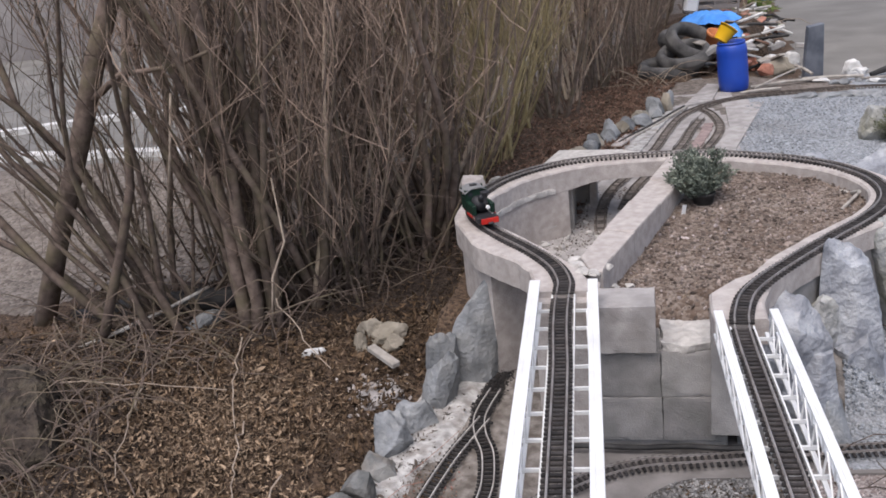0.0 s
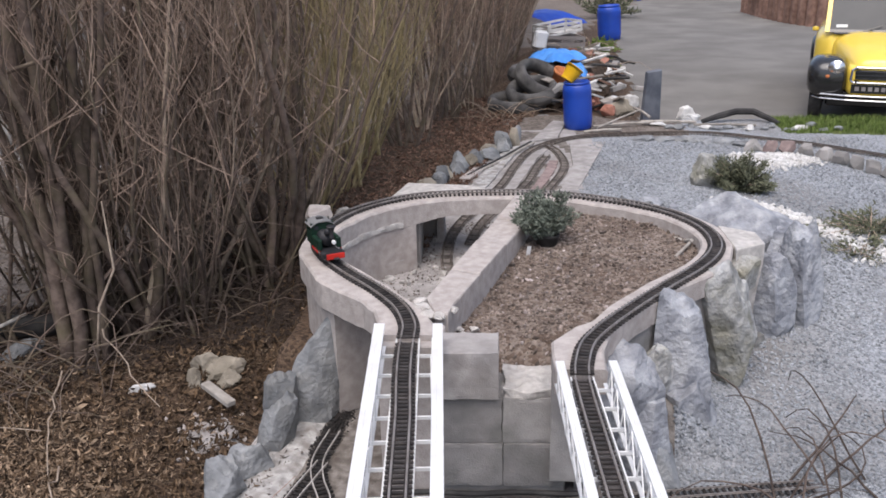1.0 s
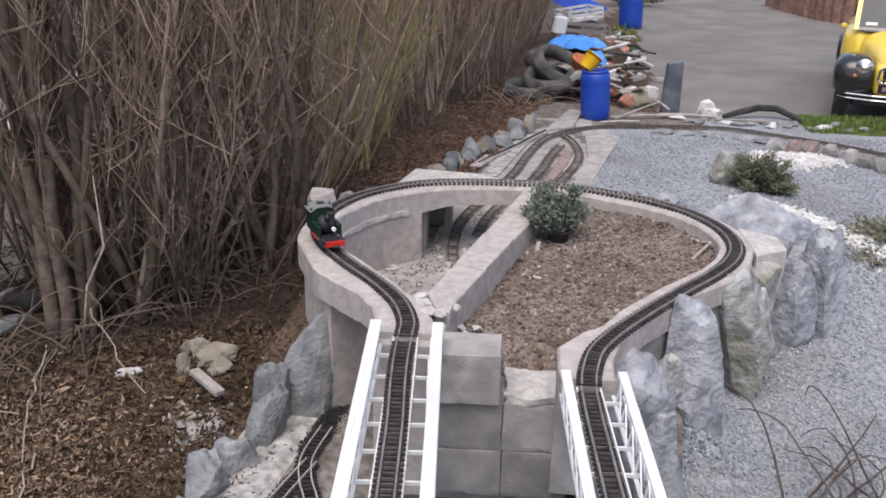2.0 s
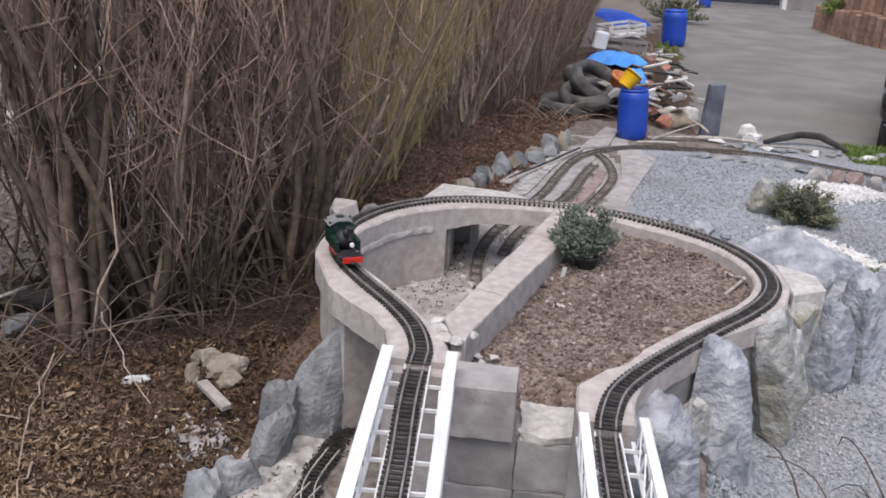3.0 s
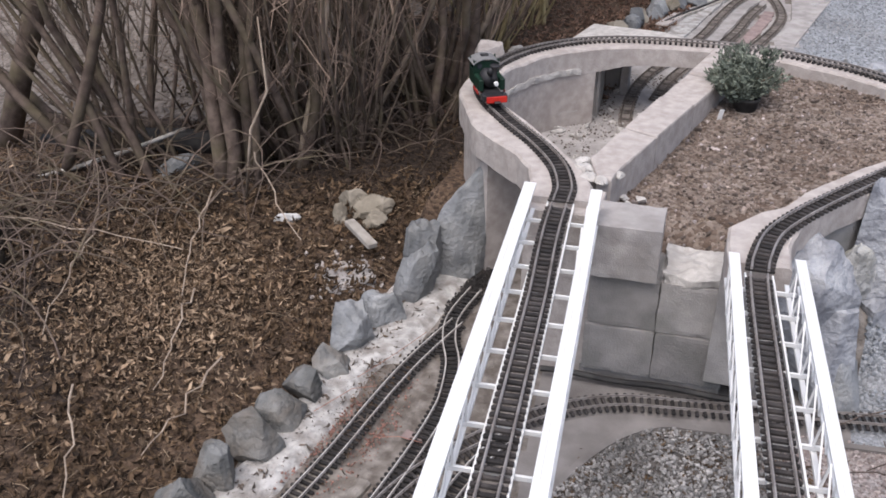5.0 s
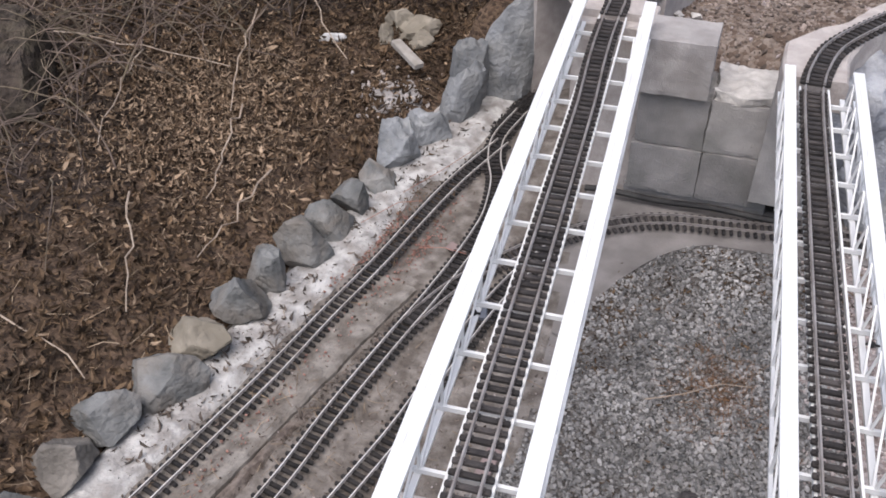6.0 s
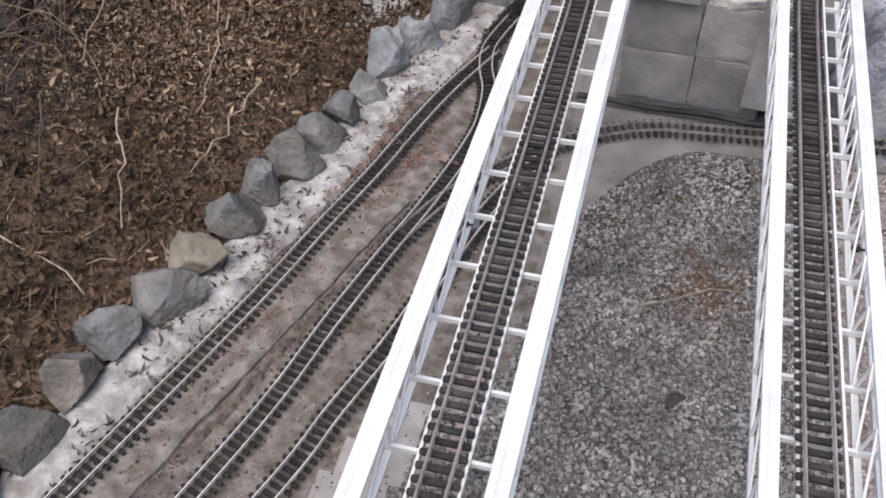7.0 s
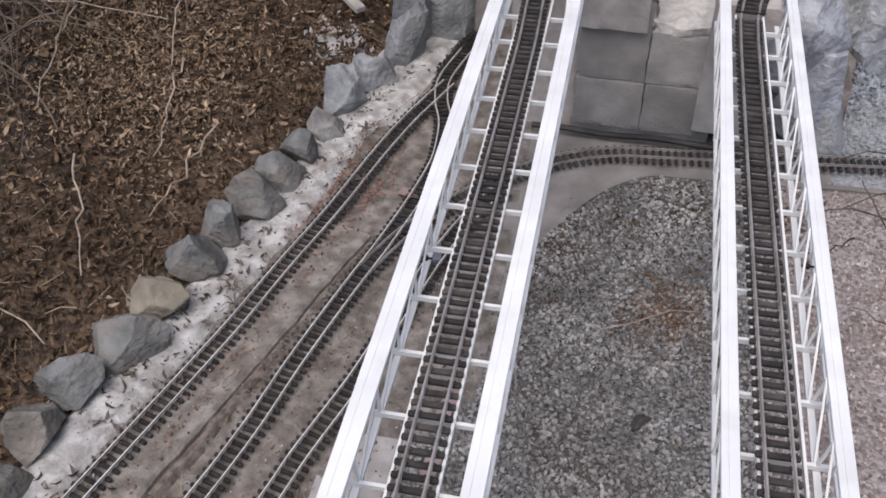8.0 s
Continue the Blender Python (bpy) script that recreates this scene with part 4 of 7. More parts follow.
tagged(part("track_ledge", MB().sweep(lp, [(-0.19, -0.02), (-0.19, 0.008), (-0.05, 0.013), (-0.008, 0.017), (0.002, 0.012), (0.006, -0.008)]), M_LEDGE), "low broken-edged cement slab under the outer siding", "cement", kind="structure")
for a, b in (((-0.74, 1.60), (-0.60, 2.05)),):
    n = 30
    pts = [Vector((a[0] + (b[0] - a[0]) * i / n + noise.noise(Vector((i * 0.3, a[0], 0))) * 0.008, a[1] + (b[1] - a[1]) * i / n, 0.0)) for i in range(n + 1)]
    tagged(part("cement_ridge", MB().sweep(pts, [(-0.026, -0.004), (-0.010, 0.010), (0.006, 0.014), (0.012, 0.009), (0.024, -0.004)]), M_RIDGE), "crumbling brown dirt ridge between the sidings", "dirt", kind="structure")


# ---- scattered ground cover ----
def scatter(name, label, category, material, count, place, shape, seed):
    """One object of many small pieces. shape(rng) gives verts and faces round the origin."""
    rng = random.Random(seed)
    shapes = [shape(rng) for _ in range(24)]
    V, F, o = [], [], 0
    for _ in range(count):
        spot = place(rng)
        if spot is None:
            continue
        x, y, z, size, flat = spot
        vs, fs = shapes[rng.randrange(24)]
        e = Euler((rng.gauss(0, flat), rng.gauss(0, flat), rng.uniform(0, 6.28))).to_matrix() * size
        for v in vs:
            q = e @ Vector(v)
            V.append((x + q.x, y + q.y, z + q.z))
        F.extend([tuple(i + o for i in f) for f in fs])
        o += len(vs)
    me = bpy.data.meshes.new(name)
    me.from_pydata(V, [], F)
    me.materials.append(material)
    return tagged(new(name, me), label, category, kind="stuff")


def leaf_shape(rng):
    w, c = rng.uniform(0.10, 0.38), rng.uniform(0.1, 0.85)
    j = [rng.uniform(0.55, 1.35) for _ in range(8)]
    b = rng.uniform(-0.3, 0.3)
    vs = [(-1 * j[0], b, c * 0.8), (-0.35 * j[1], -w * j[2], c * 0.5 * j[3]), (-0.4, w * j[3], c * 0.6 * j[4]), (0.35 * j[4], -w * 0.9 * j[5], c * 0.4), (0.4 * j[5], w * 0.9 * j[6], c * 0.4 * j[0]), (1 * j[7], b * 0.7, c), (-0.35, 0, 0), (0.35, -b * 0.2, 0)]
    return vs, [(0, 1, 6), (0, 6, 2), (1, 3, 7, 6), (6, 7, 4, 2), (3, 5, 7), (7, 5, 4)]


def chip_shape(rng):
    vs = []
    for z, r, k in ((-0.5, 0.6, 4), (0.1, 1.0, 5), (0.6, 0.5, 3)):
        a0 = rng.uniform(0, 6)
        for i in range(4):
            a = a0 * 0.15 + i * math.pi / 2
            rr = r * rng.uniform(0.7, 1.2)
            vs.append((rr * math.cos(a) * 1.15, rr * math.sin(a) * 0.62, z * rng.uniform(0.8, 1.2)))
    fs = [(8, 9, 10, 11)]
    for k in (0, 4):
        for i in range(4):
            j = (i + 1) % 4
            fs.append((k + i, k + j, k + 4 + j, k + 4 + i))
    return vs, fs


def real_z(x, y):
    z = ground_z(x, y)
    return z + noise.noise(Vector((x * 2.5, y * 2.5, 7))) * (0.03 if x < -1.0 else 0.006) + noise.noise(Vector((x * 9, y * 9, 3))) * (0.012 if x < -1.0 else 0.003)


def leaf_spot(rng):
    x, y = rng.uniform(-3.4, -0.62), rng.uniform(0.6, 5.3)
    if x > edge_x(min(y, 4.3)) - 0.05:
        return None
    if rng.random() > smooth_step(-3.4, -2.6, x) * smooth_step(0.6, 1.3, y):
        return None
    # Leaves thin out where the shade-darkened humus lies.
    if rng.random() < 0.8 * smooth_step(-0.1, 0.3, under_hedge(x, y)) or (y > 2.5 and rng.random() < 0.5 * smooth_step(-1.65, -2.0, x + 0.35 * (y - 3.2))):
        return None
    pile = 0.5 + 0.5 * noise.noise(Vector((x * 2.2, y * 2.2, 11)))
    if rng.random() > 0.35 + pile:
        return None
    return x, y, real_z(x, y) + rng.uniform(0.002, 0.028), 0.009 + 0.020 * rng.random() ** 1.6, 0.75


def back_leaf_spot(rng):
    y = rng.uniform(5.2, 9.5)
    lim = -0.15 + (y - 5.2) * 0.21
    x = lim - abs(rng.gauss(0, 0.6)) + 0.1
    return x, y, real_z(x, y) + rng.uniform(0.002, 0.02), rng.uniform(0.012, 0.026), 0.5


def few_leaf_spot(rng):
    x, y = rng.uniform(-0.85, 0.9), rng.uniform(1.0, 3.9)
    if rng.random() < 0.5:
        x = edge_x(y) + abs(rng.gauss(0.05, 0.08))
    elif rng.random() < 0.7:
        x, y = rng.gauss(0.33, 0.12), rng.gauss(2.35, 0.35)
    if not (0.5 < y < 3.9) or x > 1.0:
        return None
    return x, y, max(0.012, real_z(x, y) + 0.008), rng.uniform(0.004, 0.011), 0.4


scatter("leaf_litter", "dry brown leaf litter covering the bank", "leaves", M_LEAF, 66000, leaf_spot, leaf_shape, 5)
M_LEAFPALE = mat("pale_dry_leaf", (0.20, 0.138, 0.09), (0.35, 0.258, 0.175), 35, 0.8, 0, 0.3, 120, island=0.35)


M_LEAFRED = mat("red_brown_leaf", (0.115, 0.066, 0.046), (0.225, 0.138, 0.098), 12, 0.8, 0, 0.3, 120, (0.26, 0.18, 0.13), 30, 0.5, island=0.5)


def pale_leaf_spot(rng):
    if rng.random() < 0.25:
        return leaf_spot(rng)
    x, y = rng.gauss(-1.45, 0.28), rng.gauss(3.25, 0.32)
    return (x, y, real_z(x, y) + rng.uniform(0.008, 0.03), 0.007 + 0.014 * rng.random() ** 2, 0.6) if x < edge_x(y) - 0.06 else None


scatter("pale_leaf_litter", "pale bleached leaves on the bank", "leaves", M_LEAFPALE, 6500, pale_leaf_spot, leaf_shape, 15)
scatter("back_leaf_litter", "reddish leaf litter under the hedge", "leaves", M_LEAFRED, 9000, back_leaf_spot, leaf_shape, 6)
scatter("stray_leaves", "a few dry leaves on cement and gravel", "leaves", M_LEAF, 330, few_leaf_spot, leaf_shape, 7)
M_CHIP = mat("gravel_chip", (0.17, 0.162, 0.153), (0.33, 0.317, 0.301), 5, 0.9, 0, 0, 100, island=0.48)
M_CHIPBLUE = mat("blue_gravel_chip", (0.225, 0.238, 0.252), (0.32, 0.335, 0.352), 2.5, 0.9, 0, 0, 100, island=0.24)
M_CHIPPINK = mat("pink_gravel_chip", (0.26, 0.215, 0.20), (0.41, 0.36, 0.342), 60, 0.9, 0, 0, 100, island=0.55)
M_DIRT = mat("dirt_crumb", (0.07, 0.055, 0.045), (0.16, 0.13, 0.11), 40, 0.95, 0, 0, island=0.5)
M_CHIPBROWN = mat("soil_chip", (0.115, 0.088, 0.072), (0.25, 0.205, 0.176), 9, 0.95, 0, 0, 100, island=0.65)


def pit_spot(rng):
    x, y = rng.uniform(-0.34, 0.80), rng.uniform(0.9, 3.14)
    if y > kerb_y(x) - 0.015 or x < gravel_x(y) + 0.005:
        return None
    return x, y, real_z(x, y) + rng.uniform(-0.001, 0.007), 0.0040 + 0.0074 * rng.random() ** 1.5, 1.2


def pink_spot(rng):
    x, y = rng.uniform(0.62, 1.7), rng.uniform(0.9, 3.16)
    return (x, y, real_z(x, y) + rng.uniform(-0.001, 0.004), rng.uniform(0.004, 0.009), 0.7) if rng.random() < smooth_step(0.62, 0.80, x) else None


def blue_spot(rng):
    x, y = rng.uniform(0.95, 3.3), 3.3 + 4.3 * rng.random() ** 1.5
    if zone(x, y) != 3:
        return None
    return x, y, real_z(x, y) + rng.uniform(-0.001, 0.005), rng.uniform(0.006, 0.013), 0.7


def bed_spot(rng):
    x, y = rng.uniform(0.1, 1.3), rng.uniform(3.42, 5.05)
    if not inside_bed(x, y):
        return None
    z = 0.53 + 0.04 * smooth_step(0.3, 1.0, x) + 0.03 * smooth_step(4.0, 4.8, y) - 0.10 * smooth_step(3.62, 3.42, y) + noise.noise(Vector((x * 7, y * 7, 0))) * 0.02
    return x, y, z + 0.002, 0.003 + 0.011 * rng.random() ** 4, 0.6


scatter("grey_gravel", "loose dark grey gravel between the bridges", "gravel", M_CHIP, 32000, pit_spot, chip_shape, 8)
scatter("pink_gravel", "loose pinkish gravel beside the bridge", "gravel", M_CHIPPINK, 9000, pink_spot, chip_shape, 9)
scatter("blue_gravel", "loose blue-grey gravel on the garden slope", "gravel", M_CHIPBLUE, 24000, blue_spot, chip_shape, 10)
scatter("soil_chips", "stone chips and crumbs on the loop soil", "soil", M_CHIPBROWN, 9000, bed_spot, chip_shape, 12)


def clod_spot(rng):
    q = bed_spot(rng)
    return (*q[:3], rng.uniform(0.008, 0.020), 0.6) if q else None


scatter("soil_clods", "dark clods and stones on the loop soil", "soil", M_CHIPBROWN, 260, clod_spot, chip_shape, 52)
scatter("pale_soil_chips", "pale stone chips on the loop soil", "soil", M_CHIPPINK, 700, bed_spot, chip_shape, 13)


def bed_straw_spot(rng):
    q = bed_spot(rng)
    return (*q[:3], rng.uniform(0.008, 0.03), 0.25) if q else None


def gravel_litter_spot(rng):
    x = rng.uniform(0.05, 0.95)
    y = kerb_y(x) - 0.03 - abs(rng.gauss(0, 0.22))
    if noise.noise(Vector((x * 5, y * 5, 41))) < rng.uniform(-0.5, 0.35):
        return None
    return x, y, real_z(x, y) + rng.uniform(0.003, 0.009), rng.uniform(0.005, 0.014), 0.45


scatter("gravel_litter", "brown leaf scraps lying on the gravel by the kerb", "leaves", M_LEAF, 1500, gravel_litter_spot, leaf_shape, 51)


def rubble_spot(rng):
    x, y = rng.gauss(-0.85, 0.09), rng.gauss(3.64, 0.10)
    if x > edge_x(y) - 0.03:
        return None
    return x, y, real_z(x, y) + 0.008, 0.004 + 0.014 * rng.random() ** 2, 0.5


cp = MB()
for j in range(15):
    for i in range(15):
        u, v = i / 7 - 1, j / 7 - 1
        x, y = -0.86 + 0.15 * u + 0.05 * v, 3.63 + 0.17 * v
        r = math.hypot(u, v) + 0.5 * noise.noise(Vector((x * 11, y * 11, 6)))
        cp.v.append((x, y, real_z(x, y) + 0.018 - 0.045 * smooth_step(0.45, 1.0, r) + 0.012 * noise.noise(Vector((x * 30, y * 30, 1)))))
for j in range(14):
    for i in range(14):
        cp.f.append((j * 15 + i, j * 15 + i + 1, j * 15 + i + 16, j * 15 + i + 15))
cp.n = len(cp.v)
tagged(part("cement_patch", cp, M_MIDCONC, smooth=True), "smeared whitish cement patch on the leaf litter", "cement")
scatter("cement_rubble", "whitish cement rubble on the leaf litter", "rubble", M_CONC, 110, rubble_spot, chip_shape, 14)


def pit_rubble_spot(rng):
    x, y = rng.uniform(-0.35, 0.35), rng.uniform(4.3, 5.3)
    return (x, y, real_z(x, y) + 0.005, 0.008 + 0.03 * rng.random() ** 3, 0.5) if x > -0.35 + (y - 4.3) * 0.1 else None


scatter("loop_rubble", "pale rubble on the floor inside the loop", "rubble", M_MORTAR, 90, pit_rubble_spot, chip_shape, 16)



def pit_dirt_spot(rng):
    x, y = rng.uniform(-0.35, 0.40), 4.45 + 1.1 * rng.random() ** 0.6
    if noise.noise(Vector((x * 5, y * 5, 31))) < rng.uniform(-0.5, 0.3):
        return None
    return x, y, real_z(x, y) + 0.002, 0.002 + 0.006 * rng.random() ** 2, 0.5


scatter("loop_dirt", "brown dirt and crumbs on the floor inside the loop", "dirt", M_DIRT, 3200, pit_dirt_spot, chip_shape, 62)

# stones on the leaf litter
for k, (x, y, sx, sy, sz, mt) in enumerate(((-1.03, 4.20, 0.08, 0.06, 0.07, M_TANSTONE), (-0.95, 4.15, 0.11, 0.07, 0.06, M_TANSTONE), (-1.06, 4.06, 0.06, 0.04, 0.05, M_TANSTONE), (-0.90, 4.06, 0.06, 0.05, 0.05, M_TANSTONE), (-1.26, 3.95, 0.06, 0.03, 0.03, M_WHITEROUGH), (-1.95, 4.28, 0.14, 0.05, 0.04, M_STONE))):
    stone("field_stone", 60 + k, (x, y, real_z(x, y)), (sx, sy, sz), (0, 0, 50 * k), mt, "rough pale stone lying on the leaf litter", "stones on the bank", 3, 9, 0.12, 0.5)
for k in range(14):
    t = k / 13
    x, y = -0.14 + 0.68 * t + random.uniform(-0.04, 0.04), 6.20 + 1.35 * t
    stone("border_stone", 80 + k, (x, y, real_z(x, y)), (random.uniform(0.05, 0.085), random.uniform(0.04, 0.07), random.uniform(0.05, 0.09)), (0, 0, 47 * k), M_TANSTONE if k % 3 == 0 else M_STONE, "pale rough border stone beside the back track", "back border stones", 2, 9, 0.1, 0.3)
for k in range(12):
    t = 0.38 * k / 11
    c = spline([(1.55, 7.60), (2.03, 7.52), (2.48, 7.28), (2.89, 6.90), (3.3, 6.4)], 0.05)
    p = c[int(t * (len(c) - 1))]
    stone("border_stone", 110 + k, (p.x, p.y, real_z(p.x, p.y)), (random.uniform(0.07, 0.11), random.uniform(0.045, 0.06), random.uniform(0.022, 0.034) + 0.035 * max(0.0, t - 0.45)), (0, 0, 61 * k), M_STONE, "flat grey stone edging the back track bed", "back edging stones", 2, 7, 0.08, 0.7, blunt=0.25)
tagged(part("paving_slab", prism([(0.79, 6.20), (0.90, 6.22), (1.24, 7.52), (0.95, 7.50), (0.91, 6.80)], 0.30, 0.349), M_MIDCONC), "weathered pinkish paving slab beside the back track", "slab")
tagged(part("paving_slab", prism([(0.64, 7.52), (0.88, 8.30), (0.99, 8.25), (0.87, 7.66)], 0.30, 0.358), M_MIDCONC), "pale paving slab near the blue barrel", "slab")
board = thing("edging_board", "long pale board and dark rail beside the back track", "board")
bl = [Vector((0.17 + 0.49 * t, 6.48 + 0.98 * t, 0.352 + 0.004 * math.sin(t * 9))) for t in (0, 0.2, 0.4, 0.6, 0.8, 1.0)]
part("plank", MB().sweep(bl, [(-0.006, -0.006), (-0.006, 0.012), (0.012, 0.012), (0.012, -0.006)]), M_WOOD, board)
part("rail", MB().sweep([p + Vector((0, 0, 0.006)) for p in bl], [(-0.026, -0.014), (-0.026, 0.012), (-0.010, 0.012), (-0.010, -0.014)]), M_BLACK, board)
tagged(part("broken_slab", prism([(0.10, 6.42), (0.17, 6.40), (0.27, 6.66), (0.20, 6.70)], 0.31, 0.368), M_CONC), "broken pale slab beside the back track", "slab")
for k, (x, y, turn) in enumerate(((2.310, 7.200, -12), (2.430, 7.180, -8), (2.545, 7.130, -20), (2.660, 7.050, -40), (2.740, 6.930, -58), (2.805, 6.800, -64), (2.870, 6.670, -62), (2.930, 6.540, -60), (3.000, 6.410, -58), (3.070, 6.280, -58))):
    stone("kerb_stone", 370 + k, (x, y, real_z(x, y)), (0.062, 0.036, 0.058), (4 * (k % 3 - 1), 0, turn), M_PINKSLAB if k in (1, 2) else M_BLOCK, "squared rough kerb stone edging the back track", "kerb stones", 3, 5, 0.04, 0.35, blunt=0.12)
stone("pale_boulder", 330, (1.775, 6.32, real_z(1.775, 6.32)), (0.12, 0.12, 0.15), (0, 0, 20), M_ROCKMOSS, "pale mossy boulder beside the heather bush", "", 4, 8, 0.06, 0.3, blunt=0.3)
for k, (x, y, sx) in enumerate(((0.98, 5.52, 0.09), (1.31, 5.82, 0.085), (1.42, 5.74, 0.05))):
    stone("gravel_rock", 333 + k, (x, y, real_z(x, y)), (sx, sx * 0.7, sx * 0.55), (0, 0, 40 * k), M_ROCK, "low grey rock in the gravel behind the loop", "gravel rocks", 3, 8, 0.06, 0.4, blunt=0.3)

for k, line_ in enumerate(([(0.30, 5.72), (0.47, 6.30), (0.57, 6.74), (0.66, 7.09), (0.74, 7.30)], [(0.53, 5.95), (0.63, 6.26), (0.74, 6.68), (0.785, 6.95)], [(0.06, 5.72), (0.25, 6.30), (0.35, 6.72), (0.46, 7.13), (0.60, 7.42)])):
    c = spline(line_, 0.06)
    mb = MB().sweep([Vector((p.x, p.y, ground_z(p.x, p.y))) for p in c], [(-0.04, -0.03), (-0.034, 0.008), (0.034, 0.010), (0.04, -0.03)] if k < 2 else [(-0.07, -0.03), (-0.06, 0.010), (0.05, 0.014), (0.055, -0.03)])
    mb.v = [(x + 0.012 * noise.noise(Vector((x * 14, y * 14, 2))), y, z + 0.010 * noise.noise(Vector((x * 16, y * 16, 5)))) for x, y, z in mb.v]
    tagged(part("cement_strip", mb, (M_MIDCONC, M_PINKSLAB, M_STRIP)[k]), "crumbling cement strip between the old back tracks", "cement", kind="structure")


def straw_shape(rng):
    w, b = 0.03, rng.uniform(-0.25, 0.25)
    vs = [(-1, -w, 0), (-1, w, 0.02), (0, b - w, 0.10), (0, b + w, 0.12), (1, -w, 0.05), (1, w, 0.05)]
    return vs, [(0, 2, 3, 1), (2, 4, 5, 3)]


def straw_spot(rng):
    q = leaf_spot(rng)
    return (*q[:3], rng.uniform(0.015, 0.05), 0.3) if q else None


M_STRAW = mat("straw", (0.14, 0.10, 0.065), (0.28, 0.215, 0.15), 30, 0.85, 0, 0, island=0.5)
scatter("soil_straw", "pale dry straw scraps on the loop soil", "straw", M_STRAW, 700, bed_straw_spot, straw_shape, 53)
scatter("dry_straw", "thin dry stalks and straw on the bank", "straw", M_STRAW, 4200, straw_spot, straw_shape, 31)


def tuft_spot(rng):
    x, y = rng.gauss(0.475, 0.065), rng.gauss(2.42, 0.09)
    return x, y, real_z(x, y) + rng.uniform(0.004, 0.014), rng.uniform(0.008, 0.022), 0.35


M_RUST = mat("rusty_grass", (0.12, 0.06, 0.03), (0.20, 0.11, 0.055), 30, 0.85, 0, 0, island=0.5)
scatter("dry_grass_patch", "rust-brown dry grass patch in the gravel", "grass", M_RUST, 900, tuft_spot, straw_shape, 32)


def yard_z(x, y):
    """The top of the cement between the sidings."""
    return 0.016 if x < -0.965 + 0.303 * (y - 0.95) and y < 2.6 else real_z(x, y) + 0.001


def yard_spot(rng):
    x, y = rng.uniform(-1.05, 0.15), rng.uniform(0.9, 3.9)
    if x < edge_x(y) + 0.10 or y > kerb_y(x):
        return None
    if noise.noise(Vector((x * 6, y * 6, 21))) < rng.uniform(-0.6, 0.4):
        return None
    return x, y, yard_z(x, y), 0.001 + 0.0050 * rng.random() ** 3, 0.6


def brick_spot(rng):
    y = rng.gauss(2.82, 0.14) if rng.random() < 0.75 else rng.uniform(1.5, 2.6)
    if not 1.5 < y < 3.12:
        return None
    x = -0.56 + (y - 2.85) * 0.26 + (rng.choice((-0.075, 0.07)) if y > 2.5 else 0.075) + rng.gauss(0, 0.02)
    return x, y, yard_z(x, y) + 0.004, 0.0015 + 0.005 * rng.random() ** 2, 0.3


M_BRICKDUST = mat("brick_crumb", (0.20, 0.105, 0.082), (0.34, 0.19, 0.155), 30, 0.95, 0, 0, island=0.4)
scatter("brick_crumbs", "reddish brick crumbs strewn along the outer siding", "crumbs", M_BRICKDUST, 900, brick_spot, chip_shape, 61)


def ridge_spot(rng):
    t = rng.random()
    x, y = -0.96 + 0.50 * t + 0.014 + abs(rng.gauss(0, 0.022)), 0.95 + 1.65 * t
    return x, y, real_z(x, y) + 0.003 + 0.006 * rng.random(), 0.002 + 0.007 * rng.random() ** 2, 0.5


def strip_spot(rng):
    y = rng.uniform(0.9, 3.9)
    x = edge_x(y) + abs(rng.gauss(0.02, 0.09))
    if noise.noise(Vector((x * 5, y * 5, 8))) < rng.uniform(-0.5, 0.3):
        return None
    return x, y, 0.022 + rng.uniform(-0.003, 0.003), 0.002 + 0.020 * rng.random() ** 4, 0.5




def ballast_spot(rng):
    t, side = rng.random(), rng.gauss(0, 0.026)
    x, y = -0.405 + 0.075 * t + side, 3.53 + 0.42 * t
    return x, y, real_z(x, y) + 0.025 * rng.random() * max(0.0, 1 - abs(side) / 0.06), 0.002 + 0.005 * rng.random() ** 2, 0.7


scatter("black_ballast", "heap of black ballast beside the track under the loop", "ballast", M_SLEEPERBLACK, 3000, ballast_spot, chip_shape, 39)


def rust_litter_spot(rng):
    x, y = rng.gauss(-0.57, 0.06), rng.gauss(3.08, 0.20)
    return (x, y, max(real_z(x, y), 0.012) + 0.008, 0.004 + 0.010 * rng.random() ** 2, 0.4) if x > edge_x(y) + 0.02 else None


scatter("rusty_litter", "reddish-brown leaf crumbs on the pale cement", "leaves", M_LEAF, 420, rust_litter_spot, leaf_shape, 40)
scatter("yard_grit", "brown dirt crumbs on the cement between the sidings", "dirt", M_DIRT, 14000, yard_spot, chip_shape, 33)
scatter("strip_debris", "dark leaf crumbs on the pale cement", "dirt", M_DIRT, 2500, strip_spot, leaf_shape, 34)
scatter("ridge_crumbs", "brown dirt and leaf crumbs along the ridge", "dirt", M_DIRT, 1500, ridge_spot, leaf_shape, 36)


def yard_straw_spot(rng):
    x, y = rng.uniform(-0.9, 0.1), rng.uniform(1.1, 3.6)
    if x < edge_x(y) + 0.05 or y > kerb_y(x) or noise.noise(Vector((x * 4, y * 4, 31))) < rng.uniform(-0.4, 0.5):
        return None
    return x, y, yard_z(x, y) + 0.004, rng.uniform(0.010, 0.035), 0.2


scatter("yard_straw", "dry grass scraps on the cement between the sidings", "straw", M_STRAW, 1300, yard_straw_spot, straw_shape, 37)
scatter("yard_leaves", "dark leaf scraps on the cement between the sidings", "leaves", M_DIRT, 1500, lambda rng: (lambda q: q and (*q[:3], 0.003 + 0.009 * rng.random() ** 2, 0.4))(yard_straw_spot(rng)), leaf_shape, 38)
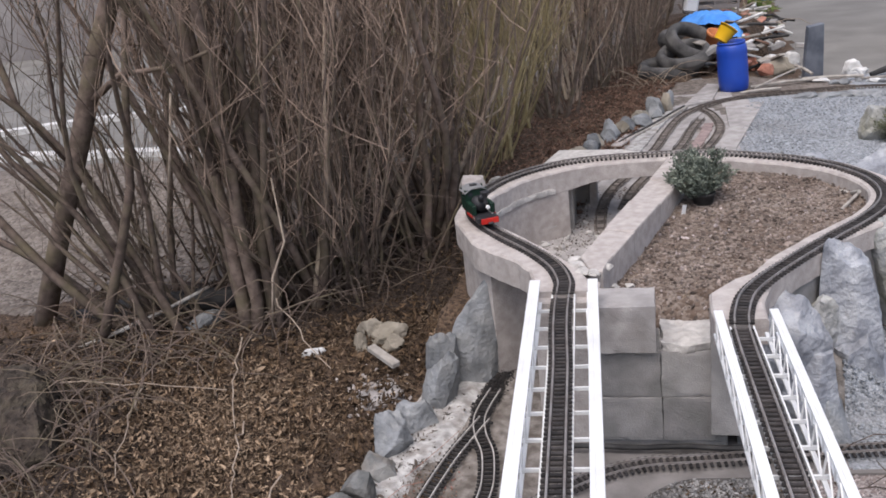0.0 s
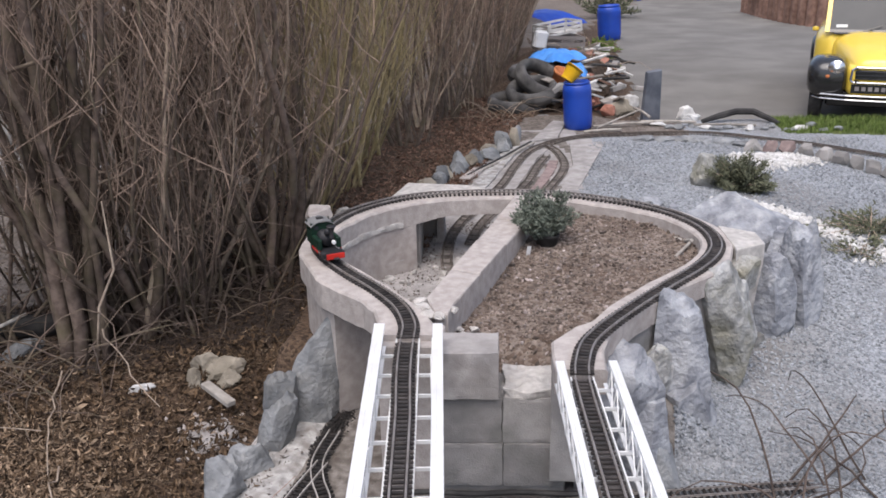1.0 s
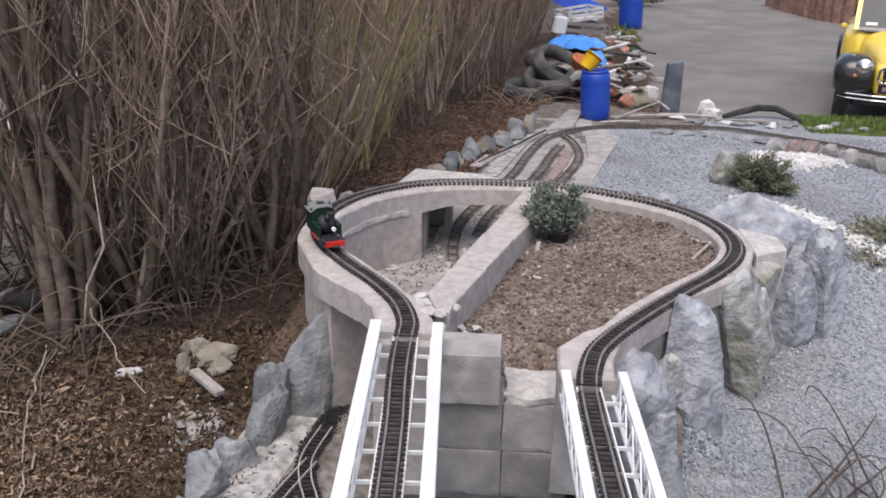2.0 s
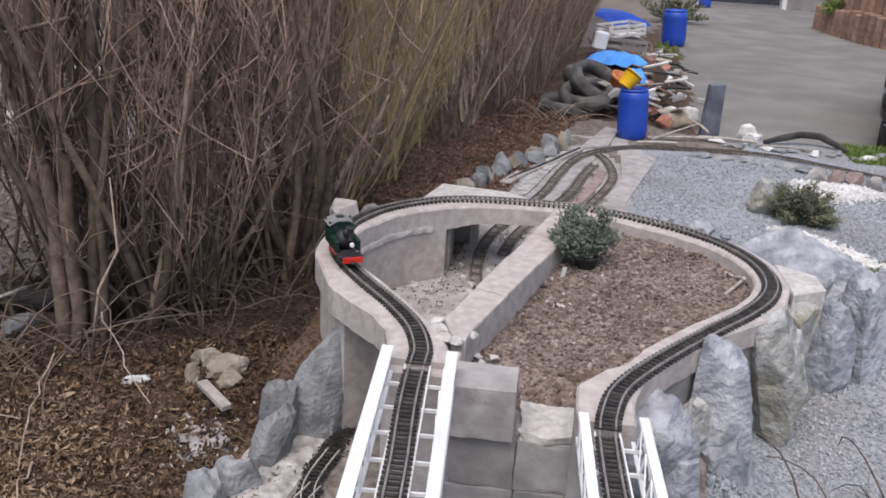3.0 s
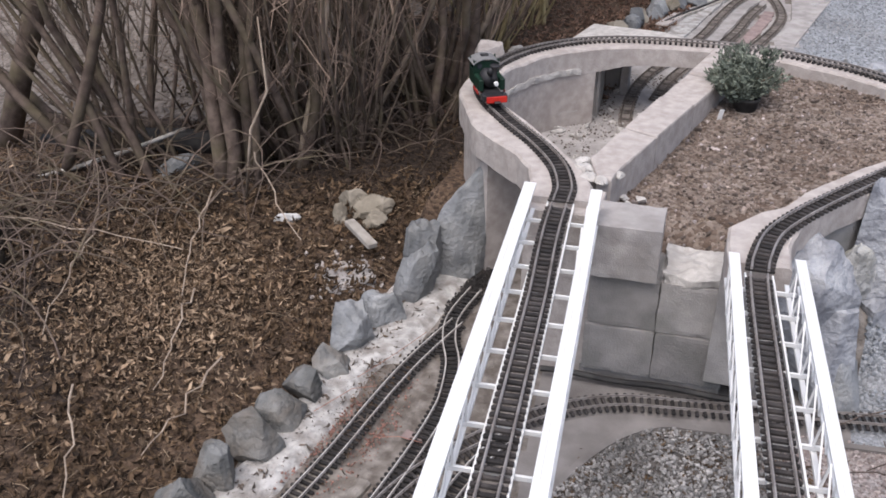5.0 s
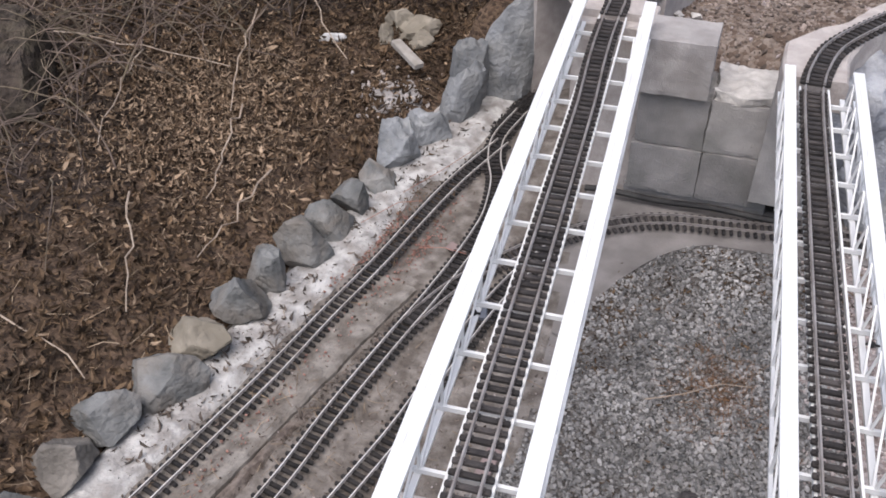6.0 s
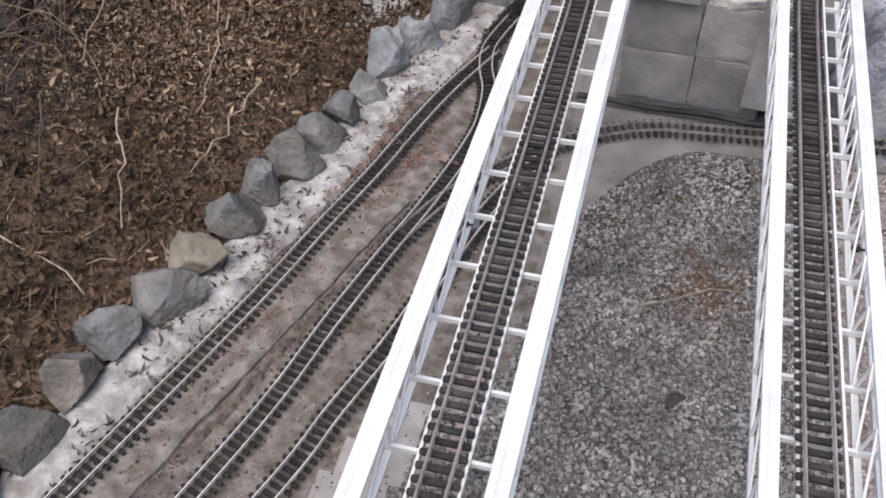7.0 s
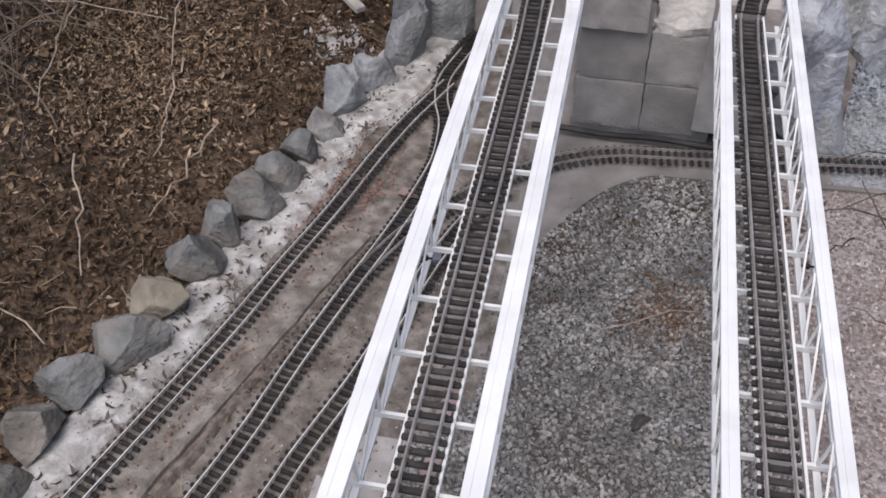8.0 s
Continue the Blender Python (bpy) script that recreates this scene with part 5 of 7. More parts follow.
scatter("yard_pebbles", "pale pebbles on the cement between the sidings", "pebbles", M_CHIPPINK, 2600, yard_spot, chip_shape, 35)
for k, (x, y, ln, turn) in enumerate(((-0.38, 2.83, 0.07, -20), (-0.085, 2.0, 0.12, 80), (-0.09, 1.80, 0.10, 82))):
    tagged(part("red_tile_shard", MB().box(-ln / 2, ln / 2, -0.02, 0.02, 0, 0.006, 0.002, pose(x, y, 0.006, 0, 0, turn)), M_PINKSLAB), "flat reddish tile shard on the cement", "tile", "tile shards")
tagged(part("point_motor", MB().box(-0.02, 0.02, -0.04, 0.04, 0, 0.022, 0.004, pose(-0.235, 2.55, 0.008, 0, 0, 12)), M_SLATE), "small grey point motor beside the siding", "motor")
for k, pts in enumerate(([(-0.50, 2.78, 0.028), (-0.42, 2.80, 0.03), (-0.34, 2.79, 0.028)], [(-0.62, 3.05, 0.03), (-0.52, 3.2, 0.034), (-0.45, 3.35, 0.03)], [(-0.72, 2.85, 0.035), (-0.62, 2.98, 0.04), (-0.55, 3.02, 0.03)])):
    tagged(part("red_wire", MB().tube(pts, 0.0010, 5), M_BRICKRED), "thin reddish wire lying across the sidings", "wire")


for k, (x, y) in enumerate(((-0.80, 2.295), (-0.775, 2.24), (-0.60, 2.02), (-0.545, 2.86))):
    rng = random.Random(620 + k)
    weed = thing("weed", "small withered dark weed rooted in the cement", "weed", "withered weeds", m=Matrix.Translation((x, y, 0.012)))
    for q in range(7):
        a, ln = q * 0.9 + rng.uniform(-0.3, 0.3), rng.uniform(0.02, 0.045)
        part("stalk", MB().tube([(0, 0, 0), (math.cos(a) * ln * 0.5, math.sin(a) * ln * 0.5, 0.02), (math.cos(a) * ln, math.sin(a) * ln, 0.014)], [0.002, 0.0024, 0.0008], 4), M_DIRT, weed)
for x, y in ((-0.099, 1.90), (0.668, 2.01)):
    bolt = thing("clamp_bolt", "black clamp bolt on the lower chord of the bridge", "bolt", "bridge bolts", m=Matrix.Translation((x, y, 0.629)))
    part("head", MB().lathe([(0.006, 0.0), (0.006, 0.008), (0.004, 0.010)], 6), M_BLACK, bolt)
    part("shank", MB().tube([(-0.012, 0, 0.004), (0.014, 0, 0.004)], 0.0025, 6), M_BLACK, bolt)


# ---- locomotive ----
def locomotive(m):
    top = thing("model_locomotive", "small green and black model steam locomotive on the loop track", "locomotive", m=m)
    part("frame", MB().box(-0.036, 0.036, -0.125, 0.125, 0.028, 0.040, 0.002), M_LOCOBLACK, top)
    part("boiler", MB().lathe([(0.0, -0.105), (0.026, -0.103), (0.029, -0.098), (0.029, 0.03)], 18, Matrix.Translation((0, 0, 0.078)) @ Matrix.Rotation(math.radians(-90), 4, 'X') @ Matrix.Scale(-1, 4, (0, 0, 1)) @ Matrix.Identity(4)), M_LOCOBLACK, top, smooth=True)
    for s in (-1, 1):
        part("side_tank", MB().box(s * 0.043 - 0.010, s * 0.043 + 0.010, -0.05, 0.04, 0.042, 0.088, 0.003), M_GREEN, top)
        part("cylinder", MB().box(s * 0.040 - 0.010, s * 0.040 + 0.010, -0.100, -0.062, 0.016, 0.044, 0.004), M_LOCOBLACK, top)
        part("tank_panel", MB().box(s * 0.054 - 0.001, s * 0.054 + 0.001, -0.045, 0.035, 0.030, 0.041), M_RED, top, "red valance")
        part("rod", MB().box(s * 0.034 - 0.002, s * 0.034 + 0.002, -0.06, 0.07, 0.016, 0.020), M_RAILBRIGHT, top)
        for y in (-0.045, 0.01, 0.065):
            part("wheel", MB().lathe([(0.019, -0.004), (0.021, -0.003), (0.0185, 0.0), (0.0185, 0.004), (0.006, 0.005)], 16, Matrix.Translation((s * 0.024, y, 0.0185)) @ Matrix.Rotation(math.radians(s * 90), 4, 'Y')), M_RED, top)
        part("cab_side", MB().box(s * 0.050 - 0.0015, s * 0.050 + 0.0015, 0.045, 0.118, 0.040, 0.098), M_GREEN, top)
        part("cab_post", MB().box(s * 0.050 - 0.0015, s * 0.050 + 0.0015, 0.045, 0.058, 0.098, 0.138), M_GREEN, top)
        part("cab_post", MB().box(s * 0.050 - 0.0015, s * 0.050 + 0.0015, 0.106, 0.118, 0.098, 0.138), M_GREEN, top)
        part("front_window", MB().lathe([(0.011, -0.001), (0.011, 0.001)], 14, Matrix.Translation((s * 0.028, 0.0435, 0.115)) @ Matrix.Rotation(math.radians(90), 4, 'X')), M_GLASSDARK, top)
    part("cab_front", MB().box(-0.049, 0.049, 0.0445, 0.047, 0.040, 0.136), M_GREEN, top)
    part("cab_back", MB().box(-0.049, 0.049, 0.116, 0.119, 0.040, 0.100), M_GREEN, top)
    roof = MB()
    arc = [(math.sin(a) * 0.085, 0.060 + math.cos(a) * 0.085) for a in np.linspace(-0.72, 0.72, 9)]
    prof = [(x, zz) for x, zz in arc] + [(x * 0.98, zz - 0.003) for x, zz in arc[::-1]]
    roof.sweep([(0, 0.034, 0), (0, 0.128, 0)], prof)
    part("cab_roof", roof, M_GREYROOF, top, "dark grey curved cab roof")
    part("roof_hatch", MB().box(-0.016, 0.016, 0.070, 0.092, 0.1445, 0.151, 0.002), M_LOCOBLACK, top)
    part("chimney", MB().lathe([(0.012, 0.10), (0.009, 0.108), (0.009, 0.132), (0.016, 0.150), (0.021, 0.154), (0.019, 0.157)], 16, Matrix.Translation((0, -0.085, 0))), M_LOCOBLACK, top, smooth=True)
    part("steam_dome", MB().lathe([(0.015, 0.10), (0.014, 0.118), (0.009, 0.126), (0.0, 0.128)], 16, Matrix.Translation((0, -0.025, 0))), M_LOCOBLACK, top, smooth=True)
    part("headlamp", MB().lathe([(0.009, -0.006), (0.009, 0.004), (0.007, 0.006)], 14, Matrix.Translation((0, -0.113, 0.092)) @ Matrix.Rotation(math.radians(90), 4, 'X')), M_WHITE, top, "round white headlamp")
    part("buffer_beam", MB().box(-0.040, 0.040, -0.131, -0.124, 0.022, 0.046, 0.001), M_RED, top, "red buffer beam")
    part("buffer_beam", MB().box(-0.040, 0.040, 0.124, 0.131, 0.022, 0.046, 0.001), M_RED, top, "red buffer beam")
    part("coupling", MB().box(-0.012, 0.012, -0.150, -0.131, 0.024, 0.030, 0.002), M_LOCOBLACK, top)
    return top


line = spline(LOOP, 0.01)
best = min(range(5, len(line) - 5), key=lambda i: (line[i].x + 0.44) ** 2 + (line[i].y - 4.12) ** 2)
way = line[best - 5] - line[best + 5]
locomotive(Matrix.Translation((line[best].x, line[best].y, DECK + 0.0145)) @ Matrix.Rotation(math.atan2(way.y, way.x) + math.pi / 2, 4, 'Z'))


# ---- hedge of bare shrubs ----
def stem_line(rng, base, top, bend, n=9):
    pts = []
    a, b = rng.uniform(-1, 1) * bend, rng.uniform(-1, 1) * bend
    w = rng.uniform(0, 6)
    for i in range(n):
        t = i / (n - 1)
        p = base.lerp(top, t)
        k = math.sin(t * math.pi)
        pts.append(p + Vector((a * k + 0.028 * math.sin(w + t * 11), b * k + 0.028 * math.cos(w * 2 + t * 9), 0)))
    return pts


def shrub_parts(seed, stems, thick, thin, height, spread, twigs, lean=(0, 0), foot=0.12):
    """The meshes of the single stems, and the crown of twigs."""
    rng = random.Random(seed)
    single, fine = [], MB()
    for k in range(stems):
        a, r = rng.uniform(0, 6.28), foot * math.sqrt(rng.random())
        base = Vector((r * math.cos(a), r * math.sin(a), -0.06))
        a2 = a + rng.gauss(0, 0.9)
        out = spread * rng.random() ** 0.7
        top = base + Vector((out * math.cos(a2) + lean[0], out * math.sin(a2) + lean[1], height * rng.uniform(0.6, 1.1)))
        rad = rng.uniform(*thick) if k < stems * 0.3 else rng.uniform(*thin)
        pts = stem_line(rng, base, top, 0.24, 11)
        n = len(pts)
        one = MB().tube(pts, [rad * (1 - 0.68 * i / (n - 1)) for i in range(n)], 6 if rad > 0.012 else 5, False)
        single.append(one.data("stem", True))
        for _ in range(twigs):
            t = 0.12 + 0.86 * rng.random() ** 0.8
            i = min(n - 2, int(t * (n - 1)))
            p = pts[i].lerp(pts[i + 1], t * (n - 1) - i)
            a3 = rng.uniform(0, 6.28)
            ln = rng.uniform(0.15, 0.85)
            flat = 0.3 if rng.random() < 0.10 else 1.0
            d = Vector((math.cos(a3) * rng.uniform(0.15, 0.55), math.sin(a3) * rng.uniform(0.15, 0.55), rng.uniform(0.4, 1.5) * flat)).normalized() * ln
            bow = Vector((rng.gauss(0, 0.05), rng.gauss(0, 0.05), rng.gauss(-0.02, 0.04)))
            q = p + d * 0.5 + bow
            rr = min(rad * 0.4, rng.uniform(0.0014, 0.0044))
            fine.tube([p, p + d * 0.25 + bow * 0.7, q, p + d * 0.77 + bow * 0.8 + Vector((rng.gauss(0, 0.015), rng.gauss(0, 0.015), 0)), p + d + Vector((rng.gauss(0, 0.03), rng.gauss(0, 0.03), rng.uniform(0, 0.08)))], [rr, rr * 0.9, rr * 0.75, rr * 0.55, rr * 0.3], 3, False)
            for _ in range(2):
                e = Vector((rng.gauss(0, 0.6), rng.gauss(0, 0.6), rng.gauss(1.0, 0.5))).normalized() * ln * rng.uniform(0.2, 0.45)
                f = p.lerp(q, rng.uniform(0.4, 1.0))
                side = Vector((rng.gauss(0, 0.03), rng.gauss(0, 0.03), rng.gauss(-0.01, 0.02)))
                fine.tube([f, f + e * 0.5 + side, f + e], [rr * 0.6, rr * 0.45, rr * 0.22], 3, False)
    return single, fine.data("crown", True)


def joined(meshes, name):
    mb = MB()
    for me in meshes:
        mb.add([tuple(v.co) for v in me.vertices], [tuple(p.vertices) for p in me.polygons])
    return mb.data(name, True)


KINDS = []
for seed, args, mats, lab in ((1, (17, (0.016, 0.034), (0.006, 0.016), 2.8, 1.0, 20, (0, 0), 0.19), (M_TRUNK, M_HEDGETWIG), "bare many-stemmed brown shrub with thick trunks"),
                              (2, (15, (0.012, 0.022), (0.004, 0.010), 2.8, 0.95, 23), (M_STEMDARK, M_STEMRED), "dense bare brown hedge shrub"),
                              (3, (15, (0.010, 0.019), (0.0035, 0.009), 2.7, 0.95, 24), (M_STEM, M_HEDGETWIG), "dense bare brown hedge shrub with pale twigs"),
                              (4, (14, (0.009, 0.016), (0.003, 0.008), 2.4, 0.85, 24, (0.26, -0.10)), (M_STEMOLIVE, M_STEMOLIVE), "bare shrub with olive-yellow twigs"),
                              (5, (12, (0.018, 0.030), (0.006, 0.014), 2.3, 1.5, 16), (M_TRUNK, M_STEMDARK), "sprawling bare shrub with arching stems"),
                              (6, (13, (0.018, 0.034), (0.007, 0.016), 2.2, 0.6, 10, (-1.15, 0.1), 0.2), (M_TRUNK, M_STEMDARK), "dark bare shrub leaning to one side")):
    single, fine = shrub_parts(seed, *args)
    for me in single:
        me.materials.append(mats[0])
    whole = joined(single, "trunk")
    whole.materials.append(mats[0])
    fine.materials.append(mats[1])
    KINDS.append((single, whole, fine, lab))


def shrub(kind, x, y, turn, size):
    single, whole, fine, lab = KINDS[kind]
    if kind == 3:
        turn = turn * 0.12 - 0.35
    top = thing("shrub", lab + " in the hedge", "shrub", "hedge shrubs", m=Matrix.Translation((x, y, real_z(x, y))) @ Matrix.Rotation(radians(-3), 4, 'Y') @ Matrix.Rotation(turn, 4, 'Z') @ Matrix.Diagonal((size, size, size, 1)))
    if y < 6.0:
        for me in single:
            part("stem", me, None, top)
    else:
        part("trunk", whole, None, top)
    part("crown", fine, None, top)


HEDGE = spline([(-2.9, 3.95), (-2.15, 4.20), (-1.62, 4.28), (-1.20, 4.82), (-0.95, 5.35), (-0.80, 5.95), (-0.67, 6.6), (-0.53, 7.25), (-0.22, 7.95), (0.08, 8.75), (0.28, 9.85), (0.46, 11.5), (0.62, 13.5), (0.85, 16.0), (1.1, 19.0)], 0.05)
hr = random.Random(44)
shrub(0, -1.50, 4.55, 2.3, 0.95)
shrub(4, -2.15, 4.35, 1.0, 1.0)
shrub(0, -1.98, 4.75, 5.0, 0.9)
shrub(2, -1.33, 4.85, 1.2, 0.9)
shrub(5, -2.12, 4.22, 0.0, 0.9)
for depth, gap in ((0.0, 0.42), (0.6, 1.15)):
    run = 2.0 + depth
    d = 0.0
    for i in range(len(HEDGE) - 1):
        d += 0.05
        if d < run:
            continue
        run += gap * (1 + 0.08 * max(0, HEDGE[i].y - 7)) * hr.uniform(0.8, 1.2)
        p = HEDGE[i]
        w = HEDGE[i + 1] - p
        side = Vector((-w.y, w.x, 0)).normalized()
        q = p + side * (depth + hr.uniform(-0.06, 0.12))
        far = q.y > 5.9
        kind = hr.choice((3, 3, 3, 2, 3)) if 5.8 < q.y < 7.4 else hr.choice((1, 1, 2, 1, 1)) if far else hr.choice((0, 2, 1, 0, 0))
        shrub(kind, q.x, q.y, hr.uniform(0, 6.28), hr.uniform(0.85, 1.1))
for x, y, k in ((-1.75, 5.9, 2), (-1.5, 6.6, 2), (-1.3, 7.3, 1), (-1.36, 4.62, 0), (-1.75, 4.70, 0)):
    shrub(k, x, y, x * 7, 0.95)


def arching(name, label, seed, spots, count, length, material, low=0.02, rad=0.003):
    """Low tangled canes or sticks: one thing of several canes."""
    rng = random.Random(seed)
    top = thing(name, label, "twigs")
    for k in range(count):
        x, y = rng.choice(spots)
        x, y = x + rng.gauss(0, 0.10), y + rng.gauss(0, 0.08)
        z = real_z(x, y)
        a, ln = rng.uniform(0, 6.28), length * rng.uniform(0.5, 1.2)
        up = rng.uniform(0.2, 0.6) * ln
        pts = []
        bend = rng.gauss(0, 0.8)
        for i in range(9):
            t = i / 8
            ang = a + bend * t
            pts.append((x + math.cos(ang) * ln * t, y + math.sin(ang) * ln * t, z + low + up * math.sin(t * 2.6) * 0.9 + rng.gauss(0, 0.006)))
        part("cane", MB().tube(pts, [rad * (1 - 0.7 * i / 8) for i in range(9)], 4), material, top)
    return top


clump = thing("shrub", "old shrub with a tight clump of thick brown trunks", "shrub", "hedge shrubs")
for k, (dx, dy, r, lx, ly) in enumerate(((-0.07, 0.03, 0.036, -0.10, 0.05), (0.0, 0.0, 0.034, 0.04, -0.04), (0.065, 0.05, 0.030, 0.16, 0.10), (-0.03, 0.12, 0.033, -0.30, 0.20), (0.04, 0.14, 0.028, 0.30, 0.2), (-0.13, 0.10, 0.026, -0.55, 0.1), (0.11, 0.02, 0.020, 0.42, -0.05))):
    rng = random.Random(500 + k)
    b, t = Vector((-1.625 + dx, 4.19 + dy, 0.0)), Vector((-1.625 + dx + lx, 4.19 + dy + ly, 2.5))
    pts = [b.lerp(t, i / 10) + Vector((rng.gauss(0, 0.012), rng.gauss(0, 0.012), 0)) - Vector((lx, ly, 0)) * 0.25 * math.sin(i / 10 * math.pi) for i in range(11)]
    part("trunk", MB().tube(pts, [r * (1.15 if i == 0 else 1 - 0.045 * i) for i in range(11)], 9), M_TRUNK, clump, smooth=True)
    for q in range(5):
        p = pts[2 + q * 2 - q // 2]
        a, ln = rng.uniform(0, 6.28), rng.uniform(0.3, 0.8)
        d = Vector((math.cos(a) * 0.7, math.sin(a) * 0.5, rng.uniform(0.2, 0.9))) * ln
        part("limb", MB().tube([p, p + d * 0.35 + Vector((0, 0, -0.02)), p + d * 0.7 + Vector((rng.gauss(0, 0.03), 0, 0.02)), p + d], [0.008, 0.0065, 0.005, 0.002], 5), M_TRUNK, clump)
leaner = thing("shrub", "slender dark leaning trunk at the hedge foot", "shrub", "hedge shrubs")
part("trunk", MB().tube([(-2.46, 4.03, 0.0), (-2.36, 4.03, 0.25), (-2.2, 4.04, 0.62), (-2.08, 4.06, 0.95), (-2.02, 4.1, 1.4), (-1.9, 4.2, 2.2)], [0.03, 0.027, 0.025, 0.022, 0.018, 0.010], 8), M_TRUNK, leaner, smooth=True)
part("limb", MB().tube([(-2.3, 4.03, 0.4), (-2.5, 3.98, 0.7), (-2.62, 3.95, 1.0)], [0.014, 0.011, 0.006], 6), M_TRUNK, leaner)
grey = thing("shrub", "single grey stem leaning out of the hedge", "shrub", "hedge shrubs")
part("stem", MB().tube([(-1.44, 4.46, 0.02), (-1.39, 4.46, 0.25), (-1.32, 4.46, 0.52), (-1.24, 4.47, 0.85), (-1.2, 4.5, 1.3), (-1.1, 4.55, 2.0)], [0.017, 0.016, 0.015, 0.013, 0.010, 0.005], 7), M_STEM, grey, smooth=True)
old = thing("shrub", "thick dark leaning trunk of an old shrub in the hedge", "shrub", "hedge shrubs")
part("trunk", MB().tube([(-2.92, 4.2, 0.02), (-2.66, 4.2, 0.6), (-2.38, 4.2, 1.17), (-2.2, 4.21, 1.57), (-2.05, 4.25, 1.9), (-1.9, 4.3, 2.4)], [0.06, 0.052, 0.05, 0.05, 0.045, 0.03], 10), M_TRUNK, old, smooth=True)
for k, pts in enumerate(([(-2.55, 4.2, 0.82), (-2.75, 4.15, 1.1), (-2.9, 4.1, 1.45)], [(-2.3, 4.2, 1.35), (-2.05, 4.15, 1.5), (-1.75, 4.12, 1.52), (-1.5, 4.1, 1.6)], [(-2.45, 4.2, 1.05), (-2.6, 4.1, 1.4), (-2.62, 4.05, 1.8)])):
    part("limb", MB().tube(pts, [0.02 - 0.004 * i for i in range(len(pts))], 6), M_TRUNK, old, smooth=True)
for k, pts in enumerate(([(-1.50, 4.05, 0.10), (-1.44, 4.05, 0.45), (-1.37, 4.1, 0.62), (-1.38, 4.1, 0.95)], [(-1.95, 4.1, 0.75), (-1.85, 4.08, 1.1), (-1.78, 4.08, 1.4)])):
    tagged(part("pale_cane", MB().tube(pts, [0.007, 0.0065, 0.006, 0.003][:len(pts)], 6), M_TWIGPALE, smooth=True), "thin pale bare cane standing before the hedge", "cane", "pale canes")
br = thing("fallen_branch", "thick grey branch leaning out of the hedge foot", "branch")
part("limb", MB().tube([(-1.12, 5.42, 0.27), (-0.94, 5.4, 0.36), (-0.78, 5.4, 0.50), (-0.652, 5.4, 0.77), (-0.524, 5.4, 0.985), (-0.47, 5.38, 1.12)], [0.024, 0.022, 0.019, 0.016, 0.011, 0.006], 8), M_TWIGPALE, br, smooth=True)
part("twig", MB().tube([(-0.60, 5.4, 0.86), (-0.50, 5.42, 0.90), (-0.42, 5.44, 1.0)], [0.007, 0.005, 0.002], 5), M_TWIGPALE, br)
arching("hedge_canes", "long pale canes arching out of the hedge", 75, [(-1.6, 4.2), (-1.9, 4.2), (-1.3, 4.8), (-1.1, 5.2), (-1.75, 4.4)], 6, 0.75, M_TRUNK, 0.15, 0.0045)
# Low canes added to darken the hedge foot, in the shade-toned bark.
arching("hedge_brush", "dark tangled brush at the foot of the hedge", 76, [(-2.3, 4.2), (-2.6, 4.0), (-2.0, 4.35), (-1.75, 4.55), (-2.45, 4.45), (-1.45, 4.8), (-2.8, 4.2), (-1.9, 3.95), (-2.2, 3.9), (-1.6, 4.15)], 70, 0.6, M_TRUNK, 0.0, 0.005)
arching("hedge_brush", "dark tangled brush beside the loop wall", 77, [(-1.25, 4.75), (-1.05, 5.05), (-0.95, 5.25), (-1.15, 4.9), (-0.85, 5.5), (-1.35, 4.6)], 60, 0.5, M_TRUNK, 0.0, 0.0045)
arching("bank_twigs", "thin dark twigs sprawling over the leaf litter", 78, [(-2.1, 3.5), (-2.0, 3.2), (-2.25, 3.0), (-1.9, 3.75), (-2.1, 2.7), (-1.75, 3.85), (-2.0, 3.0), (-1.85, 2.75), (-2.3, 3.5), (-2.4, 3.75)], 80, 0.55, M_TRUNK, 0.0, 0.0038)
M_BRAMBLE = mat("bramble_bark", (0.055, 0.042, 0.036), (0.115, 0.088, 0.072), 22, 0.9, 0, 0.4, 120, vary=0.3)
arching("bramble", "bare arching bramble canes on the gravel", 71, [(1.35, 3.30), (1.55, 3.35), (1.7, 3.25), (1.45, 3.10), (1.65, 3.0)], 17, 0.62, M_BRAMBLE, 0.0, 0.0055)
arching("bramble", "bare arching bramble canes beside the bridge", 72, [(1.15, 2.9), (1.3, 2.6), (1.2, 2.3)], 16, 0.5, M_BRAMBLE, 0.0, 0.0036)
for k, (a, b) in enumerate((((-1.9, 3.5, 0.14), (-1.75, 2.9, 0.12)), ((-1.62, 3.95, 0.15), (-1.35, 3.2, 0.12)), ((-1.33, 3.3, 0.11), (-1.22, 2.75, 0.10)), ((-1.1, 2.95, 0.10), (-1.12, 2.45, 0.09)), ((-1.5, 2.7, 0.12), (-1.22, 2.2, 0.10)), ((-1.9, 2.2, 0.14), (-1.2, 1.95, 0.08)), ((-1.5, 4.15, 0.28), (-1.12, 3.75, 0.10)), ((-2.2, 3.4, 0.22), (-1.5, 3.5, 0.13)))):
    rng = random.Random(200 + k)
    a, b = Vector(a), Vector(b)
    pts = [a.lerp(b, i / 8) + Vector((rng.gauss(0, 0.012), rng.gauss(0, 0.012), rng.gauss(0.01, 0.008))) for i in range(9)]
    tagged(part("stick", MB().tube(pts, [0.0040 * (1 - 0.06 * i) for i in range(9)], 5), M_TWIGPALE), "thin fallen stick on the leaf litter", "stick", "fallen sticks")
M_STUMP = mat("rotten_bark", (0.028, 0.022, 0.018), (0.07, 0.054, 0.043), 26, 0.95, 0, 1.0, 60, (0.10, 0.085, 0.055), 9, 0.5, dist=0.015)
